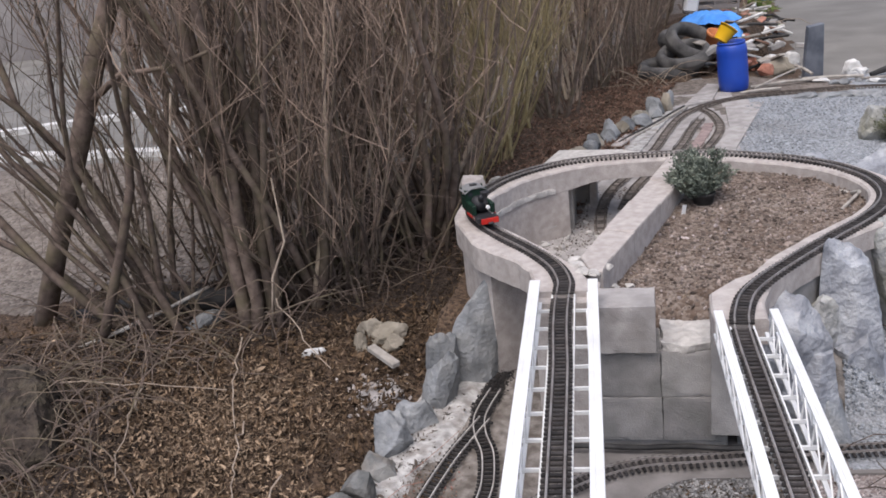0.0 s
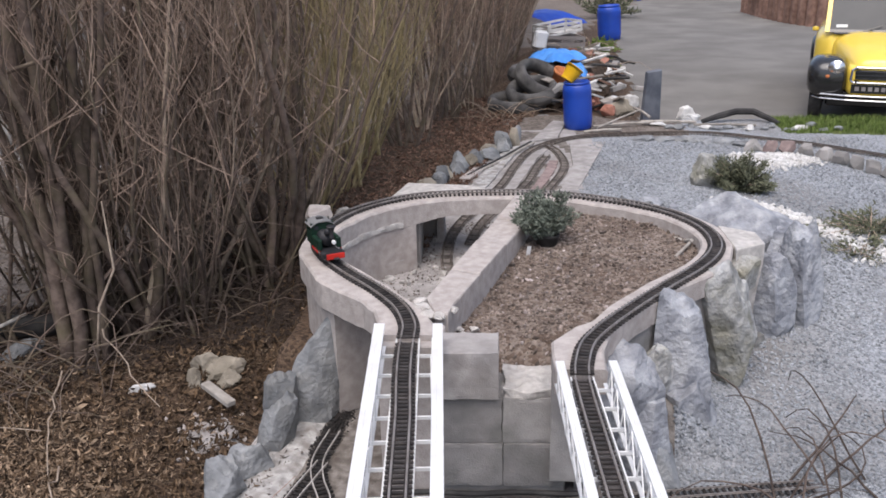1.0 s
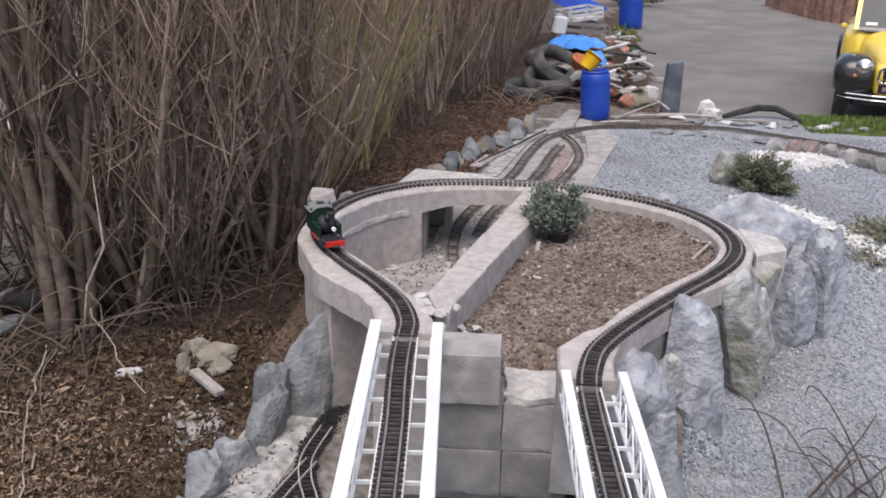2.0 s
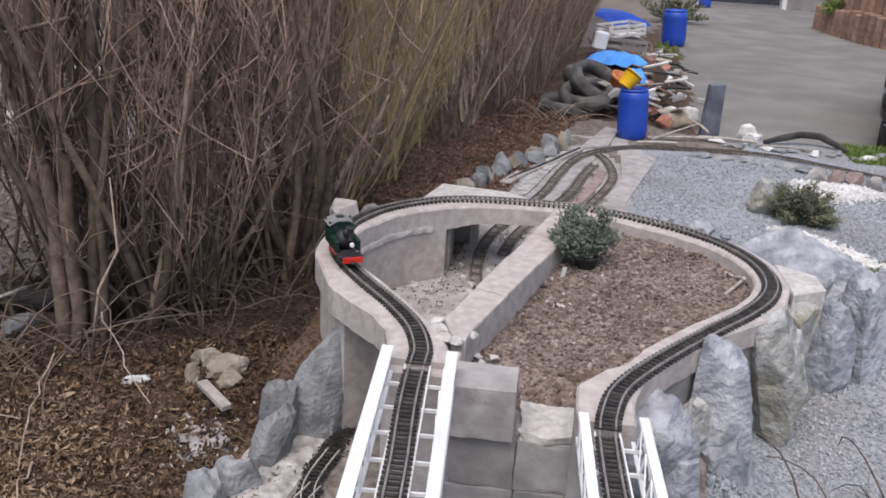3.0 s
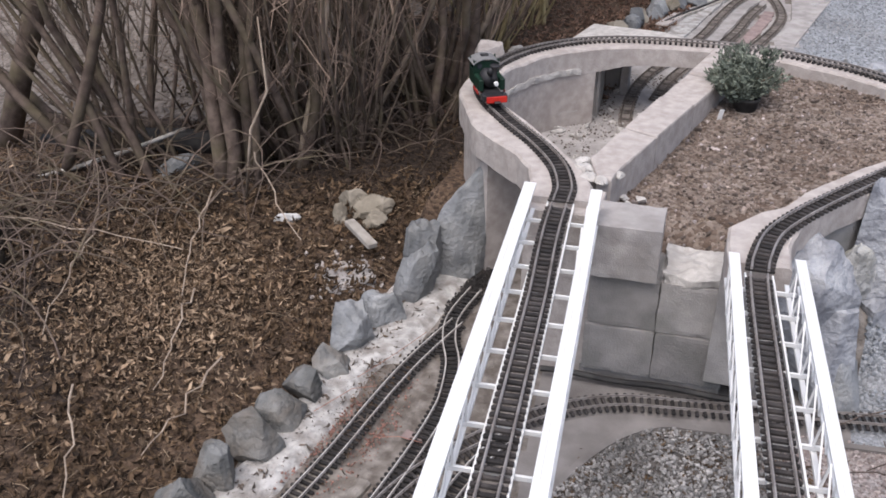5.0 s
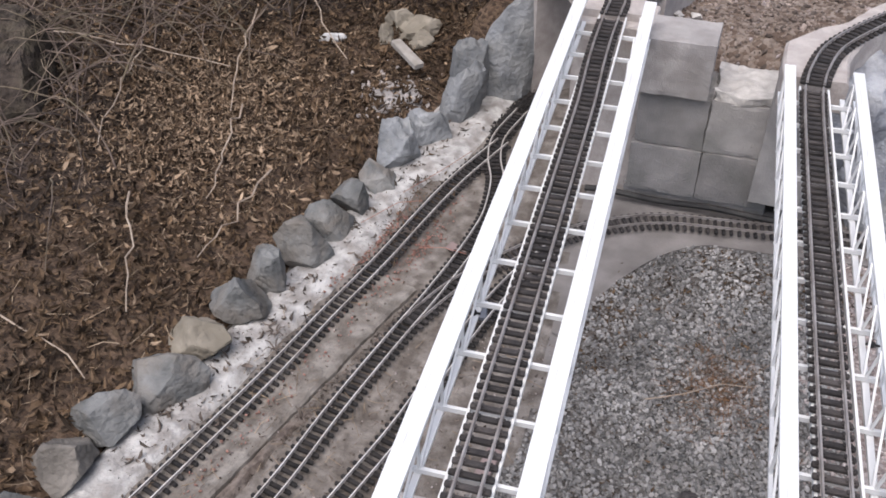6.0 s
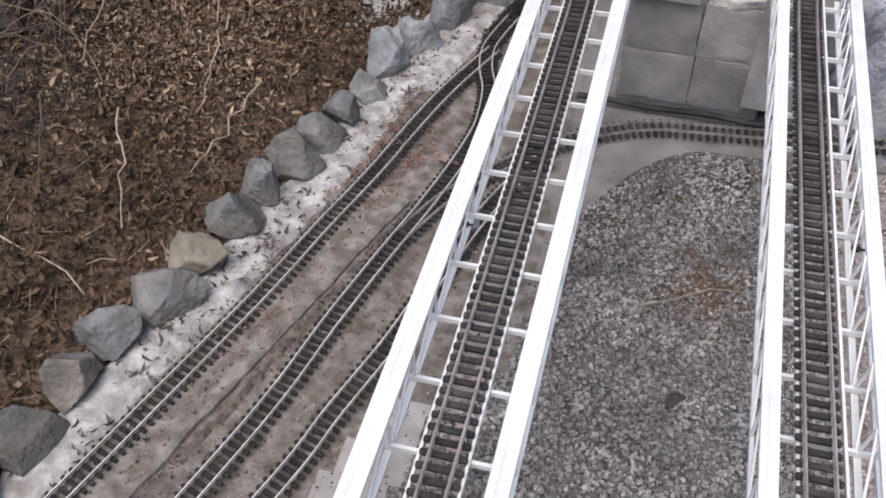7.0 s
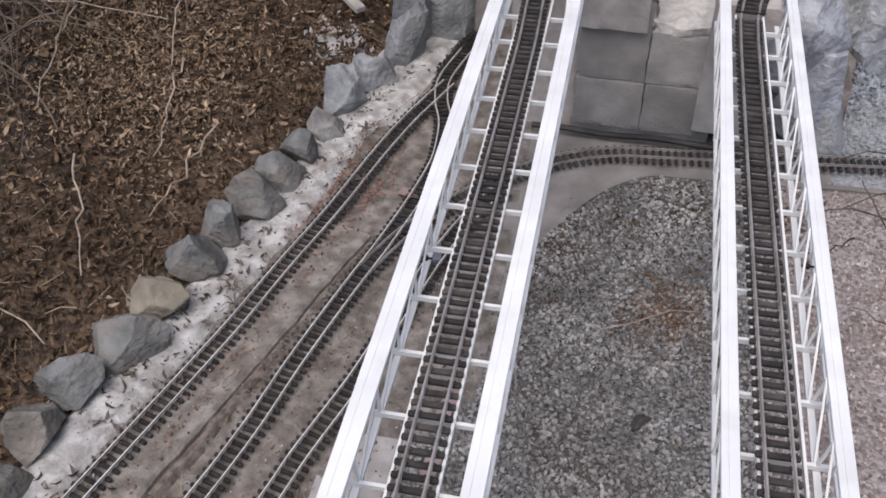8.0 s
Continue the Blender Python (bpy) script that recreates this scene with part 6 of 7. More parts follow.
tagged(part("tree_stump", rock_mesh("tree_stump", 345, (0.20, 0.26, 0.19), 5, 0.16, 4, narrow=0.3), M_STUMP, m=pose(-2.36, 3.20, 0.17, 0, 0, 25)), "dark rotten tree stump overgrown with twigs", "stump")
arching("stump_twigs", "dark twigs sprouting from the rotten stump", 79, [(-2.3, 3.1), (-2.2, 3.25), (-2.4, 3.35), (-2.15, 3.0), (-2.0, 3.3), (-2.05, 3.55)], 46, 0.55, M_TRUNK, 0.06, 0.004)
M_BIRCH = mat("birch_bark", (0.42, 0.39, 0.35), (0.58, 0.55, 0.50), 30, 0.85, 0, 0.5, 90, (0.05, 0.04, 0.034), 16, 0.95)
tagged(part("birch_pole", MB().tube([(-2.85, 3.72, 0.06), (-2.60, 3.88, 0.10), (-2.365, 4.04, 0.15), (-2.15, 4.18, 0.21), (-1.93, 4.32, 0.29)], [0.013, 0.013, 0.012, 0.011, 0.009], 8), M_BIRCH, smooth=True), "mottled pale birch pole leaning at the hedge foot", "pole")
tagged(part("rotten_log", MB().tube([(-2.75, 4.30, 0.10), (-2.45, 4.38, 0.12), (-2.15, 4.46, 0.13), (-1.86, 4.52, 0.14)], [0.07, 0.085, 0.08, 0.06], 10), M_BLACK, smooth=True), "black rotten log lying behind the birch pole", "log")
tagged(part("plank_offcut", MB().box(-0.105, 0.105, -0.022, 0.022, 0, 0.028, 0.004, pose(-0.89, 3.87, 0.085, 0, 6, -42)), M_WOOD), "short pale wooden offcut on the leaf litter", "wood")
tagged(part("twig", MB().tube([(0.28, 2.32, 0.02), (0.38, 2.36, 0.028), (0.48, 2.43, 0.022), (0.56, 2.44, 0.02)], [0.0022, 0.002, 0.0018, 0.0012], 5), M_TWIGPALE), "thin pale twig on the gravel", "twig")
tagged(part("bark_piece", rock_mesh("bark_piece", 300, (0.035, 0.018, 0.012), 7, 0.1, 2), M_SLEEPER, m=pose(0.41, 2.03, 0.012, 0, 0, 50)), "dark piece of bark on the gravel", "bark")
tagged(part("white_stick", MB().tube([(1.165, 4.62, 0.58), (1.21, 4.50, 0.60), (1.225, 4.40, 0.64)], 0.009, 6), M_WOOD), "weathered stick leaning inside the loop", "stick")
tagged(part("white_stick", MB().tube([(1.14, 4.33, 0.58), (1.23, 4.42, 0.63)], 0.008, 6), M_WOOD), "weathered stick leaning inside the loop", "stick")


# ---- evergreen plants ----
def tuft(name, label, x, y, z, rad, height, material, n, seed, needle=0.022, low=0.15):
    rng = random.Random(seed)
    top = thing(name, label, "plant", m=Matrix.Translation((x, y, z)))
    st, lf = MB(), MB()
    for k in range(46):
        a, e = rng.uniform(0, 6.28), rng.uniform(low, 1.35)
        ln = rng.uniform(0.6, 1.1)
        tip = Vector((math.cos(a) * math.cos(e) * rad, math.sin(a) * math.cos(e) * rad, math.sin(e) * height)) * ln
        midp = tip * 0.5 + Vector((0, 0, 0.03))
        st.tube([(0, 0, 0), midp, tip], [0.004, 0.003, 0.001], 4, False)
        for _ in range(n // 46):
            t = rng.uniform(0.25, 1.05)
            p = tip * t + Vector((rng.gauss(0, 0.014), rng.gauss(0, 0.014), rng.gauss(0, 0.012)))
            d = (tip.normalized() + Vector((rng.gauss(0, 0.7), rng.gauss(0, 0.7), rng.gauss(0.2, 0.6)))).normalized() * needle * rng.uniform(0.6, 1.3)
            s = d.orthogonal().normalized() * needle * 0.16
            lf.add([tuple(p - s), tuple(p + d * 0.5 + s * 1.5), tuple(p + d), tuple(p + s)], [(0, 1, 2), (0, 3, 1)])
    part("stem", st, M_STEM, top)
    part("foliage", lf, material, top)


tuft("juniper", "small grey-green juniper bush in the loop soil", 0.575, 4.55, 0.60, 0.165, 0.22, M_NEEDLE, 9000, 1, 0.020, 0.35)
tagged(part("plant_pot", MB().lathe([(0.040, 0.0), (0.052, 0.075), (0.056, 0.078), (0.056, 0.088), (0.048, 0.088), (0.044, 0.07), (0.0, 0.068)], 20), M_BLACK, m=pose(0.575, 4.55, 0.535), smooth=True), "black plastic pot half sunk under the juniper", "pot")
tagged(part("plant_label", MB().box(-0.010, 0.010, -0.001, 0.001, 0.0, 0.055, 0.0005), M_WHITE, m=pose(0.475, 4.44, 0.545, 8, 5, 20)), "white plastic plant label stuck in the soil", "label")
tuft("heather_bush", "low dark green heather bush in gravel", 1.925, 6.15, 0.34, 0.20, 0.25, M_HEATHER, 12000, 2, 0.02)
tuft("ground_cover_plant", "straggly grey-green plant among white stones", 2.45, 5.35, 0.31, 0.34, 0.12, M_HEATHER, 1600, 3, 0.03)
tuft("ground_cover_plant", "straggly grey-green plant among white stones", 2.25, 5.05, 0.28, 0.22, 0.08, M_HEATHER, 700, 4, 0.03)


def white_spot(rng):
    w = rng.random()
    if w < 0.55:
        u, v = rng.random(), rng.random() ** 0.6
        x, y = 2.02 + 0.10 * v + (0.52 - 0.10 * v) * u + rng.gauss(0, 0.03) + 0.20 * (1 - v) * u, 6.46 + 0.60 * v + 0.34 * (1 - v) * u + rng.gauss(0, 0.03)
    elif w < 0.85:
        t = rng.random()
        x, y = 1.74 + 0.50 * t + rng.gauss(0, 0.025), 5.93 - 0.12 * t - 0.48 * t * t + rng.gauss(0, 0.03)
    else:
        t = rng.random()
        x, y = 2.15 + 0.35 * t + rng.gauss(0, 0.07), 5.42 - 0.65 * t + rng.gauss(0, 0.07)
    return x, y, real_z(x, y) + 0.006, 0.006 + 0.018 * rng.random() ** 2, 0.6


scatter("white_pebbles", "white pebbles scattered beside the plant", "pebbles", M_WHITEROUGH, 3200, white_spot, chip_shape, 17)


def grass_shape(rng):
    vs, fs = [], []
    for k in range(5):
        a, l = rng.uniform(0, 6.28), rng.uniform(0.6, 1.2)
        x, y = rng.gauss(0, 0.3), rng.gauss(0, 0.3)
        vs += [(x - 0.06 * math.sin(a), y + 0.06 * math.cos(a), 0), (x + 0.06 * math.sin(a), y - 0.06 * math.cos(a), 0), (x + 0.5 * math.cos(a), y + 0.5 * math.sin(a), l)]
        fs.append((k * 3, k * 3 + 1, k * 3 + 2))
    return vs, fs


def lawn_spot(rng):
    x, y = rng.uniform(2.7, 5.5), rng.uniform(7.0, 8.6)
    if zone(x, y) != 6:
        return None
    return x, y, real_z(x, y) - 0.003, rng.uniform(0.03, 0.055), 0.1


M_BLADE = mat("grass_blade", (0.07, 0.11, 0.02), (0.15, 0.20, 0.05), 12, 0.8, 0, 0, island=0.4)
scatter("grass", "short green grass in front of the car", "grass", M_BLADE, 7000, lawn_spot, grass_shape, 18)


# ---- back garden ----
def barrel(x, y, z, r, h, label):
    top = thing("plastic_barrel", label, "barrel", "blue barrels", m=pose(x, y, z, 0, -3.5, 0))
    part("body", MB().lathe([(r * 0.86, 0), (r * 0.93, h * 0.02), (r * 0.96, h * 0.12), (r, h * 0.2), (r * 0.985, h * 0.26), (r, h * 0.5), (r * 0.985, h * 0.74), (r, h * 0.8), (r * 0.95, h * 0.92), (r * 0.85, h * 0.955)], 28), M_BLUE, top, smooth=True)
    part("rim", MB().lathe([(r * 0.82, h * 0.95), (r * 0.90, h * 0.955), (r * 0.91, h * 0.985), (r * 0.88, h), (r * 0.82, h), (r * 0.80, h * 0.96)], 28), M_BLUE, top, smooth=True)
    return top


barrel(1.075, 8.05, BACK, 0.122, 0.40, "blue plastic barrel with an upturned yellow bucket on it")
barrel(2.44, 16.3, DRIVE, 0.20, 0.58, "blue plastic barrel at the edge of the driveway")
barrel(4.32, 25.2, DRIVE, 0.16, 0.58, "blue plastic barrel far down the driveway")
bk = thing("yellow_bucket", "yellow plastic bucket lying on the blue barrel", "bucket", m=pose(1.0, 8.05, BACK + 0.40 + 0.085, 0, 38, 20))
part("body", MB().lathe([(0.055, -0.06), (0.075, 0.06), (0.082, 0.065), (0.078, 0.068), (0.05, -0.05)], 20, cap=False), M_YELLOW, bk, smooth=True)
part("bottom", MB().lathe([(0.055, -0.061), (0.055, -0.055)], 20), M_YELLOW, bk)
sp = MB().box(-0.085, 0.085, -0.03, 0.03, 0.0, 0.50, 0.006)
sp.v = [(x * (1 - 0.42 * z) + 0.03 * z, y, z - (0.012 if x < 0 and z > 0.4 else 0)) for x, y, z in sp.v]
tagged(part("slate_slab", sp, M_SLATE, m=pose(1.765, 8.52, BACK - 0.06, 4, -2, 12)), "upright dark slate slab standing in the border", "slate")
sk = rock_mesh("white_sack", 310, (0.085, 0.065, 0.075), 5, 0.2, 3, True)
tagged(part("white_sack", sk, M_WHITEROUGH, m=pose(2.04, 8.36, BACK + 0.04, 0, 0, 20)), "crumpled white lump lying by the driveway", "sack")
tagged(part("white_stone", rock_mesh("white_stone", 311, (0.08, 0.05, 0.04), 6, 0.2, 2), M_WHITEROUGH, m=pose(2.10, 8.33, BACK + 0.02, 0, 0, 20)), "white stone lying by the driveway", "stone")
for k, (x, y, sx, sz, mt, lab) in enumerate(((1.52, 8.62, 0.11, 0.085, M_TANSTONE, "pinkish broken stone"), (1.60, 8.66, 0.07, 0.10, M_WHITEROUGH, "pale broken stone"), (1.40, 8.58, 0.09, 0.06, M_BRICKRED, "reddish broken brick lump"), (1.32, 8.95, 0.08, 0.07, M_BRICKRED, "reddish broken brick lump"))):
    stone("rubble_stone", 320 + k, (x, y, BACK), (sx, 0.07, sz), (0, 0, 30 * k), mt, lab + " in the rubble heap", "rubble heap", 2, 9, 0.12, 0.3)
for k, (a, b, r) in enumerate((((1.22, 7.92, 0.37), (1.62, 8.30, 0.44), 0.012), ((1.2, 8.02, 0.36), (1.72, 8.12, 0.37), 0.022), ((1.62, 8.15, 0.37), (2.08, 8.10, 0.37), 0.024), ((1.62, 8.52, 0.42), (1.73, 8.33, 0.37), 0.02), ((2.05, 8.05, 0.36), (2.55, 7.98, 0.365), 0.02), ((1.1, 7.86, 0.35), (1.42, 7.90, 0.36), 0.02))):
    tagged(part("old_batten", MB().tube([a, [(p + q) / 2 + 0.006 for p, q in zip(a, b)], b], r * 0.65, 6), M_WOOD), "weathered grey batten lying by the track", "wood", "old battens")
tagged(part("rubber_sheet", MB().tube([(2.15, 8.18, 0.36), (2.3, 8.22, 0.40), (2.45, 8.26, 0.43), (2.6, 8.25, 0.43), (2.72, 8.18, 0.38), (2.78, 8.1, 0.35)], [0.02, 0.03, 0.03, 0.03, 0.025, 0.02], 7), M_BLACK), "black rubber hose lying along the border", "hose")
for k in range(16):
    x, y = 1.75 + 0.095 * k + random.uniform(-0.03, 0.03), 8.05 - 0.01 * k + random.uniform(-0.07, 0.07)
    stone("border_stone", 340 + k, (x, y, real_z(x, y)), (random.uniform(0.04, 0.08), 0.04, random.uniform(0.012, 0.028)), (0, 0, 31 * k), M_STONE if k % 4 else M_WHITEROUGH, "flat grey stone edging the driveway", "driveway edging stones", 2, 9, 0.1, 0.3)


# junk heap
M_TYRE = mat("dusty_tyre", (0.05, 0.048, 0.047), (0.10, 0.096, 0.092), 10, 0.8, 0, 0.6, 70, (0.16, 0.15, 0.14), 5, 0.6)
def tyre(m, r=0.28, w=0.075):
    prof = [(r - 0.10 + 0.10 * (0.5 + 0.5 * math.cos(a)), w * math.sin(a)) for a in np.linspace(0, 2 * math.pi, 13)]
    part("tyre", MB().lathe(prof, 28, cap=False), M_TYRE, TYRES, smooth=True, m=m)


TYRES = thing("tyre_pile", "pile of old black car tyres on the junk heap", "tyres")
tyre(pose(0.80, 8.98, BACK + 0.28, 35, 12, 30), 0.26)
tyre(pose(0.58, 8.85, BACK + 0.07, 4, 0, 0), 0.28)
tyre(pose(0.72, 8.82, BACK + 0.19, 16, -6, 0), 0.25)
tyre(pose(0.78, 9.45, BACK + 0.22, 12, 0, 60), 0.28)


def cloth(name, label, material, x, y, z, sx, sy, hump, seed, fall=0.25):
    mb = MB()
    n = 22
    for j in range(n):
        for i in range(n):
            u, v = i / (n - 1) * 2 - 1, j / (n - 1) * 2 - 1
            r = max(abs(u), abs(v))
            zz = hump * (1 - r ** 3) + 0.035 * noise.noise(Vector((u * 1.8 + seed, v * 1.8, 0))) + 0.014 * noise.noise(Vector((u * 6 + seed, v * 6, 2)))
            mb.v.append((u * sx * (1 - 0.12 * noise.noise(Vector((v * 3, seed, 0)))), v * sy, zz))
    for j in range(n - 1):
        for i in range(n - 1):
            mb.f.append((j * n + i, j * n + i + 1, (j + 1) * n + i + 1, (j + 1) * n + i))
    mb.n = len(mb.v)
    return tagged(part(name, mb, material, smooth=True, m=pose(x, y, z, 0, 0, seed * 40)), label, "tarpaulin")


cloth("blue_tarpaulin", "bright blue tarpaulin thrown over the junk heap", M_TARP, 1.02, 9.75, BACK + 0.36, 0.25, 0.20, 0.10, 1)
cloth("blue_tarpaulin", "bright blue tarpaulin folded over the junk heap", M_TARP, 1.18, 9.5, BACK + 0.24, 0.13, 0.12, 0.10, 2)
cloth("blue_tarpaulin", "crumpled blue tarpaulin far up the border", M_BLUE, 1.45, 18.4, DRIVE + 0.1, 0.60, 0.6, 0.25, 3)
pot = thing("clay_pot", "orange clay pot among the junk", "pot", m=pose(1.0, 9.05, BACK + 0.26, 15, 20, 0) @ Matrix.Scale(0.72, 4))
part("body", MB().lathe([(0.09, -0.14), (0.12, 0.08), (0.135, 0.085), (0.135, 0.13), (0.12, 0.13), (0.10, -0.1)], 22, cap=False), M_ORANGE, pot, smooth=True)
hp = rock_mesh("junk_mound", 350, (0.75, 1.5, 0.26), 8, 0.15, 4)
tagged(part("rubble_mound", hp, M_LEAFGROUND, m=pose(0.98, 10.1, BACK + 0.05, 0, 0, -12)), "earthy mound under the junk heap", "mound")


def crate(m, w, d, h, material, label):
    top = thing("plastic_crate", label, "crate", "junk heap crates", m=m)
    for z in (0.0, h * 0.4, h * 0.8):
        for s in (-1, 1):
            part("slat", MB().box(-w / 2, w / 2, s * d / 2 - 0.006, s * d / 2 + 0.006, z, z + h * 0.2), material, top)
            part("slat", MB().box(s * w / 2 - 0.006, s * w / 2 + 0.006, -d / 2, d / 2, z, z + h * 0.2), material, top)
    for sx in (-1, 0, 1):
        for s in (-1, 1):
            part("post", MB().box(sx * w / 2 - 0.01, sx * w / 2 + 0.01, s * d / 2 - 0.008, s * d / 2 + 0.008, 0, h), material, top)
    part("base", MB().box(-w / 2, w / 2, -d / 2, d / 2, -0.008, 0.0), material, top)


crate(pose(1.10, 10.75, BACK + 0.30, 0, 4, 10), 0.50, 0.35, 0.18, M_WALLGREY, "grey plastic crate on the junk heap")
crate(pose(1.12, 11.0, BACK + 0.48, 0, -6, 30), 0.45, 0.3, 0.12, M_WHITEROUGH, "white plastic crate on the junk heap")
tagged(part("white_jug", MB().box(-0.07, 0.07, -0.05, 0.05, 0, 0.20, 0.02, pose(0.86, 10.25, BACK + 0.40, 0, 10, 15)), M_WHITE), "white plastic jug on the junk heap", "jug")
jr = random.Random(9)
for k in range(150):
    y = jr.uniform(8.6, 12.4)
    x = jr.gauss(1.22 + 0.09 * (y - 9), 0.22)
    m = pose(x, y, BACK + 0.04 + 0.25 * jr.random() * (1 if x < 1.4 else 0.3), jr.uniform(-25, 25), jr.uniform(-25, 25), jr.uniform(0, 180))
    kind = jr.random()
    if kind < 0.5:
        ln = jr.uniform(0.08, 0.5)
        tagged(part("junk_board", MB().box(-ln / 2, ln / 2, -0.03, 0.03, 0, 0.02, 0.003, m), jr.choice((M_WOOD, M_LOG, M_WOOD, M_WHITEROUGH))), "old board lying in the junk heap", "board", "junk boards")
    elif kind < 0.8:
        tagged(part("junk_brick", MB().box(-0.07, 0.07, -0.04, 0.04, 0, 0.05, 0.006, m), jr.choice((M_BRICKRED, M_BLOCK, M_BLOCK, M_WHITEROUGH))), "loose brick in the junk heap", "brick", "junk bricks")
    else:
        tagged(part("junk_pipe", MB().tube([m @ Vector((-0.25, 0, 0)), m @ Vector((0, 0.04, 0.03)), m @ Vector((0.25, 0, 0))], 0.016, 6), jr.choice((M_WHITEROUGH, M_BLACK, M_GATE))), "bent pipe in the junk heap", "pipe", "junk pipes")
arching("dry_brush", "dry brushwood on the junk heap", 73, [(1.35, 10.8), (1.45, 10.4), (1.3, 11.2)], 26, 0.5, M_TWIGPALE, 0.25, 0.006)
arching("dry_brush", "dark brushwood at the hedge foot", 74, [(0.42, 8.4), (0.5, 8.7), (0.3, 8.3)], 18, 0.5, M_STEM, 0.02, 0.004)
tuft("weed_clump", "green weeds at the driveway edge", 1.85, 12.6, DRIVE, 0.25, 0.18, M_BLADE, 900, 6, 0.05)
tuft("weed_clump", "green weeds at the driveway edge", 2.05, 14.6, DRIVE, 0.3, 0.22, M_BLADE, 900, 7, 0.05)
tuft("weed_clump", "dark green weeds beside the driveway", 2.9, 20.5, DRIVE, 0.8, 0.7, M_HEATHER, 1600, 8, 0.09)

# log palisade, wall and gate
pal = thing("log_palisade", "reddish round log palisade holding back the bank", "palisade", kind="structure")
pc = spline([(6.1, 21.2), (6.15, 19.6), (6.4, 18.1), (7.0, 17.35), (8.2, 17.0), (10.0, 17.0)], 0.25)
for k, p in enumerate(pc):
    h = 0.46 + 0.10 * min(1, k / 6) + random.uniform(-0.05, 0.05)
    part("log", MB().lathe([(0.125, -0.1), (0.125, h - 0.02), (0.108, h)], 14, Matrix.Translation((p.x, p.y, DRIVE))), M_LOG, pal)
for k, p in enumerate(pc[6:]):
    h = 0.92 + random.uniform(-0.05, 0.05)
    part("log", MB().lathe([(0.125, -0.1), (0.125, h - 0.02), (0.108, h)], 14, Matrix.Translation((p.x + 0.1, p.y + 0.5, DRIVE))), M_LOG, pal)
bank = MB().add([(6.3, 21.4, DRIVE), (6.7, 18.3, DRIVE + 0.35), (10.2, 17.4, DRIVE + 0.45), (20, 17.5, DRIVE + 0.5), (20, 30, DRIVE + 0.9), (9.6, 30, DRIVE + 0.9), (7.5, 23, DRIVE + 0.5)], [(0, 1, 2, 3, 4, 5, 6)])
tagged(part("planted_bank", bank, M_GRASS), "green bank behind the log palisade", "bank", kind="structure")
tuft("weed_clump", "green plant on the palisade", 6.25, 20.2, DRIVE + 0.35, 0.45, 0.55, M_BLADE, 1500, 9, 0.08)
gate = thing("driveway_gate", "dark solid driveway gate closing the yard", "gate", kind="structure")
for k in range(10):
    part("board", MB().box(4.40 + k * 0.2, 4.59 + k * 0.2, 26.1, 26.16, DRIVE + 0.10, DRIVE + 1.9), M_GATE, gate)
for x in (4.30, 6.50):
    part("gate_post", MB().box(x - 0.06, x + 0.06, 26.0, 26.25, DRIVE, DRIVE + 2.1, 0.01), M_WALLPALE, gate, "pale gate post")
part("threshold", MB().box(4.3, 6.5, 26.0, 26.2, DRIVE - 0.02, DRIVE + 0.03), M_WALLGREY, gate)
for nm, x0, x1, y0, y1, h, mt in (("boundary_wall", 1.9, 4.24, 26.0, 26.25, 2.2, M_WALLGREY), ("boundary_wall", 6.56, 30, 26.0, 26.25, 2.2, M_WALLGREY)):
    tagged(part(nm, MB().box(x0, x1, y0, y1, DRIVE - 0.1, DRIVE + h, 0.02), mt), "rendered boundary wall beside the gate", "wall", kind="structure")
tagged(part("neighbour_wall", MB().box(-30, -6.0, 14.0, 14.3, 0, 4.5, 0.02), M_WALLGREY), "grey rendered wall of the house across the lane", "wall", kind="structure")
for a, b in (((-8.0, 7.15), (-2.4, 6.50)), ((-9.0, 6.9), (-3.5, 8.45))):
    n = 24
    pts = [Vector((a[0] + (b[0] - a[0]) * i / n, a[1] + (b[1] - a[1]) * i / n, real_z(a[0] + (b[0] - a[0]) * i / n, a[1] + (b[1] - a[1]) * i / n))) for i in range(n + 1)]
    tagged(part("lane_kerb", MB().sweep(pts, [(-0.07, -0.05), (-0.07, 0.05), (0.07, 0.05), (0.07, -0.05)]), M_WHITEROUGH), "pale stone kerb of the lane behind the hedge", "kerb", kind="structure")


# ---- car ----
def loft(sections, n=20):
    """Closed sections (x, y, z centre, half width, half height, squareness) joined lengthwise."""
    mb = MB()
    for cx, cy, cz, hw, hh, e in sections:
        for k in range(n):
            a = 2 * math.pi * k / n
            c, d = math.cos(a), math.sin(a)
            mb.v.append((cx + hw * math.copysign(abs(c) ** (2 / e), c), cy, cz + hh * math.copysign(abs(d) ** (2 / e), d)))
    for i in range(len(sections) - 1):
        for k in range(n):
            j = (k + 1) % n
            mb.f.append((i * n + k, i * n + j, (i + 1) * n + j, (i + 1) * n + k))
    mb.f.append(tuple(range(n - 1, -1, -1)))
    mb.f.append(tuple((len(sections) - 1) * n + k for k in range(n)))
    mb.n = len(mb.v)
    return mb


car = thing("small_vintage_car", "yellow vintage car with black wings parked on the driveway", "car", m=pose(3.92, 8.92, DRIVE, 0, 0, -21) @ Matrix.Diagonal((0.89, 0.89, 0.76, 1)))
part("bonnet", loft([(0, 0.17, 0.62, 0.25, 0.18, 3), (0, 0.25, 0.64, 0.28, 0.22, 3), (0, 0.6, 0.69, 0.35, 0.27, 3), (0, 1.0, 0.75, 0.47, 0.31, 3.4), (0, 1.15, 0.77, 0.52, 0.30, 4)], 28), M_CARYELLOW, car, "yellow bonnet", True)
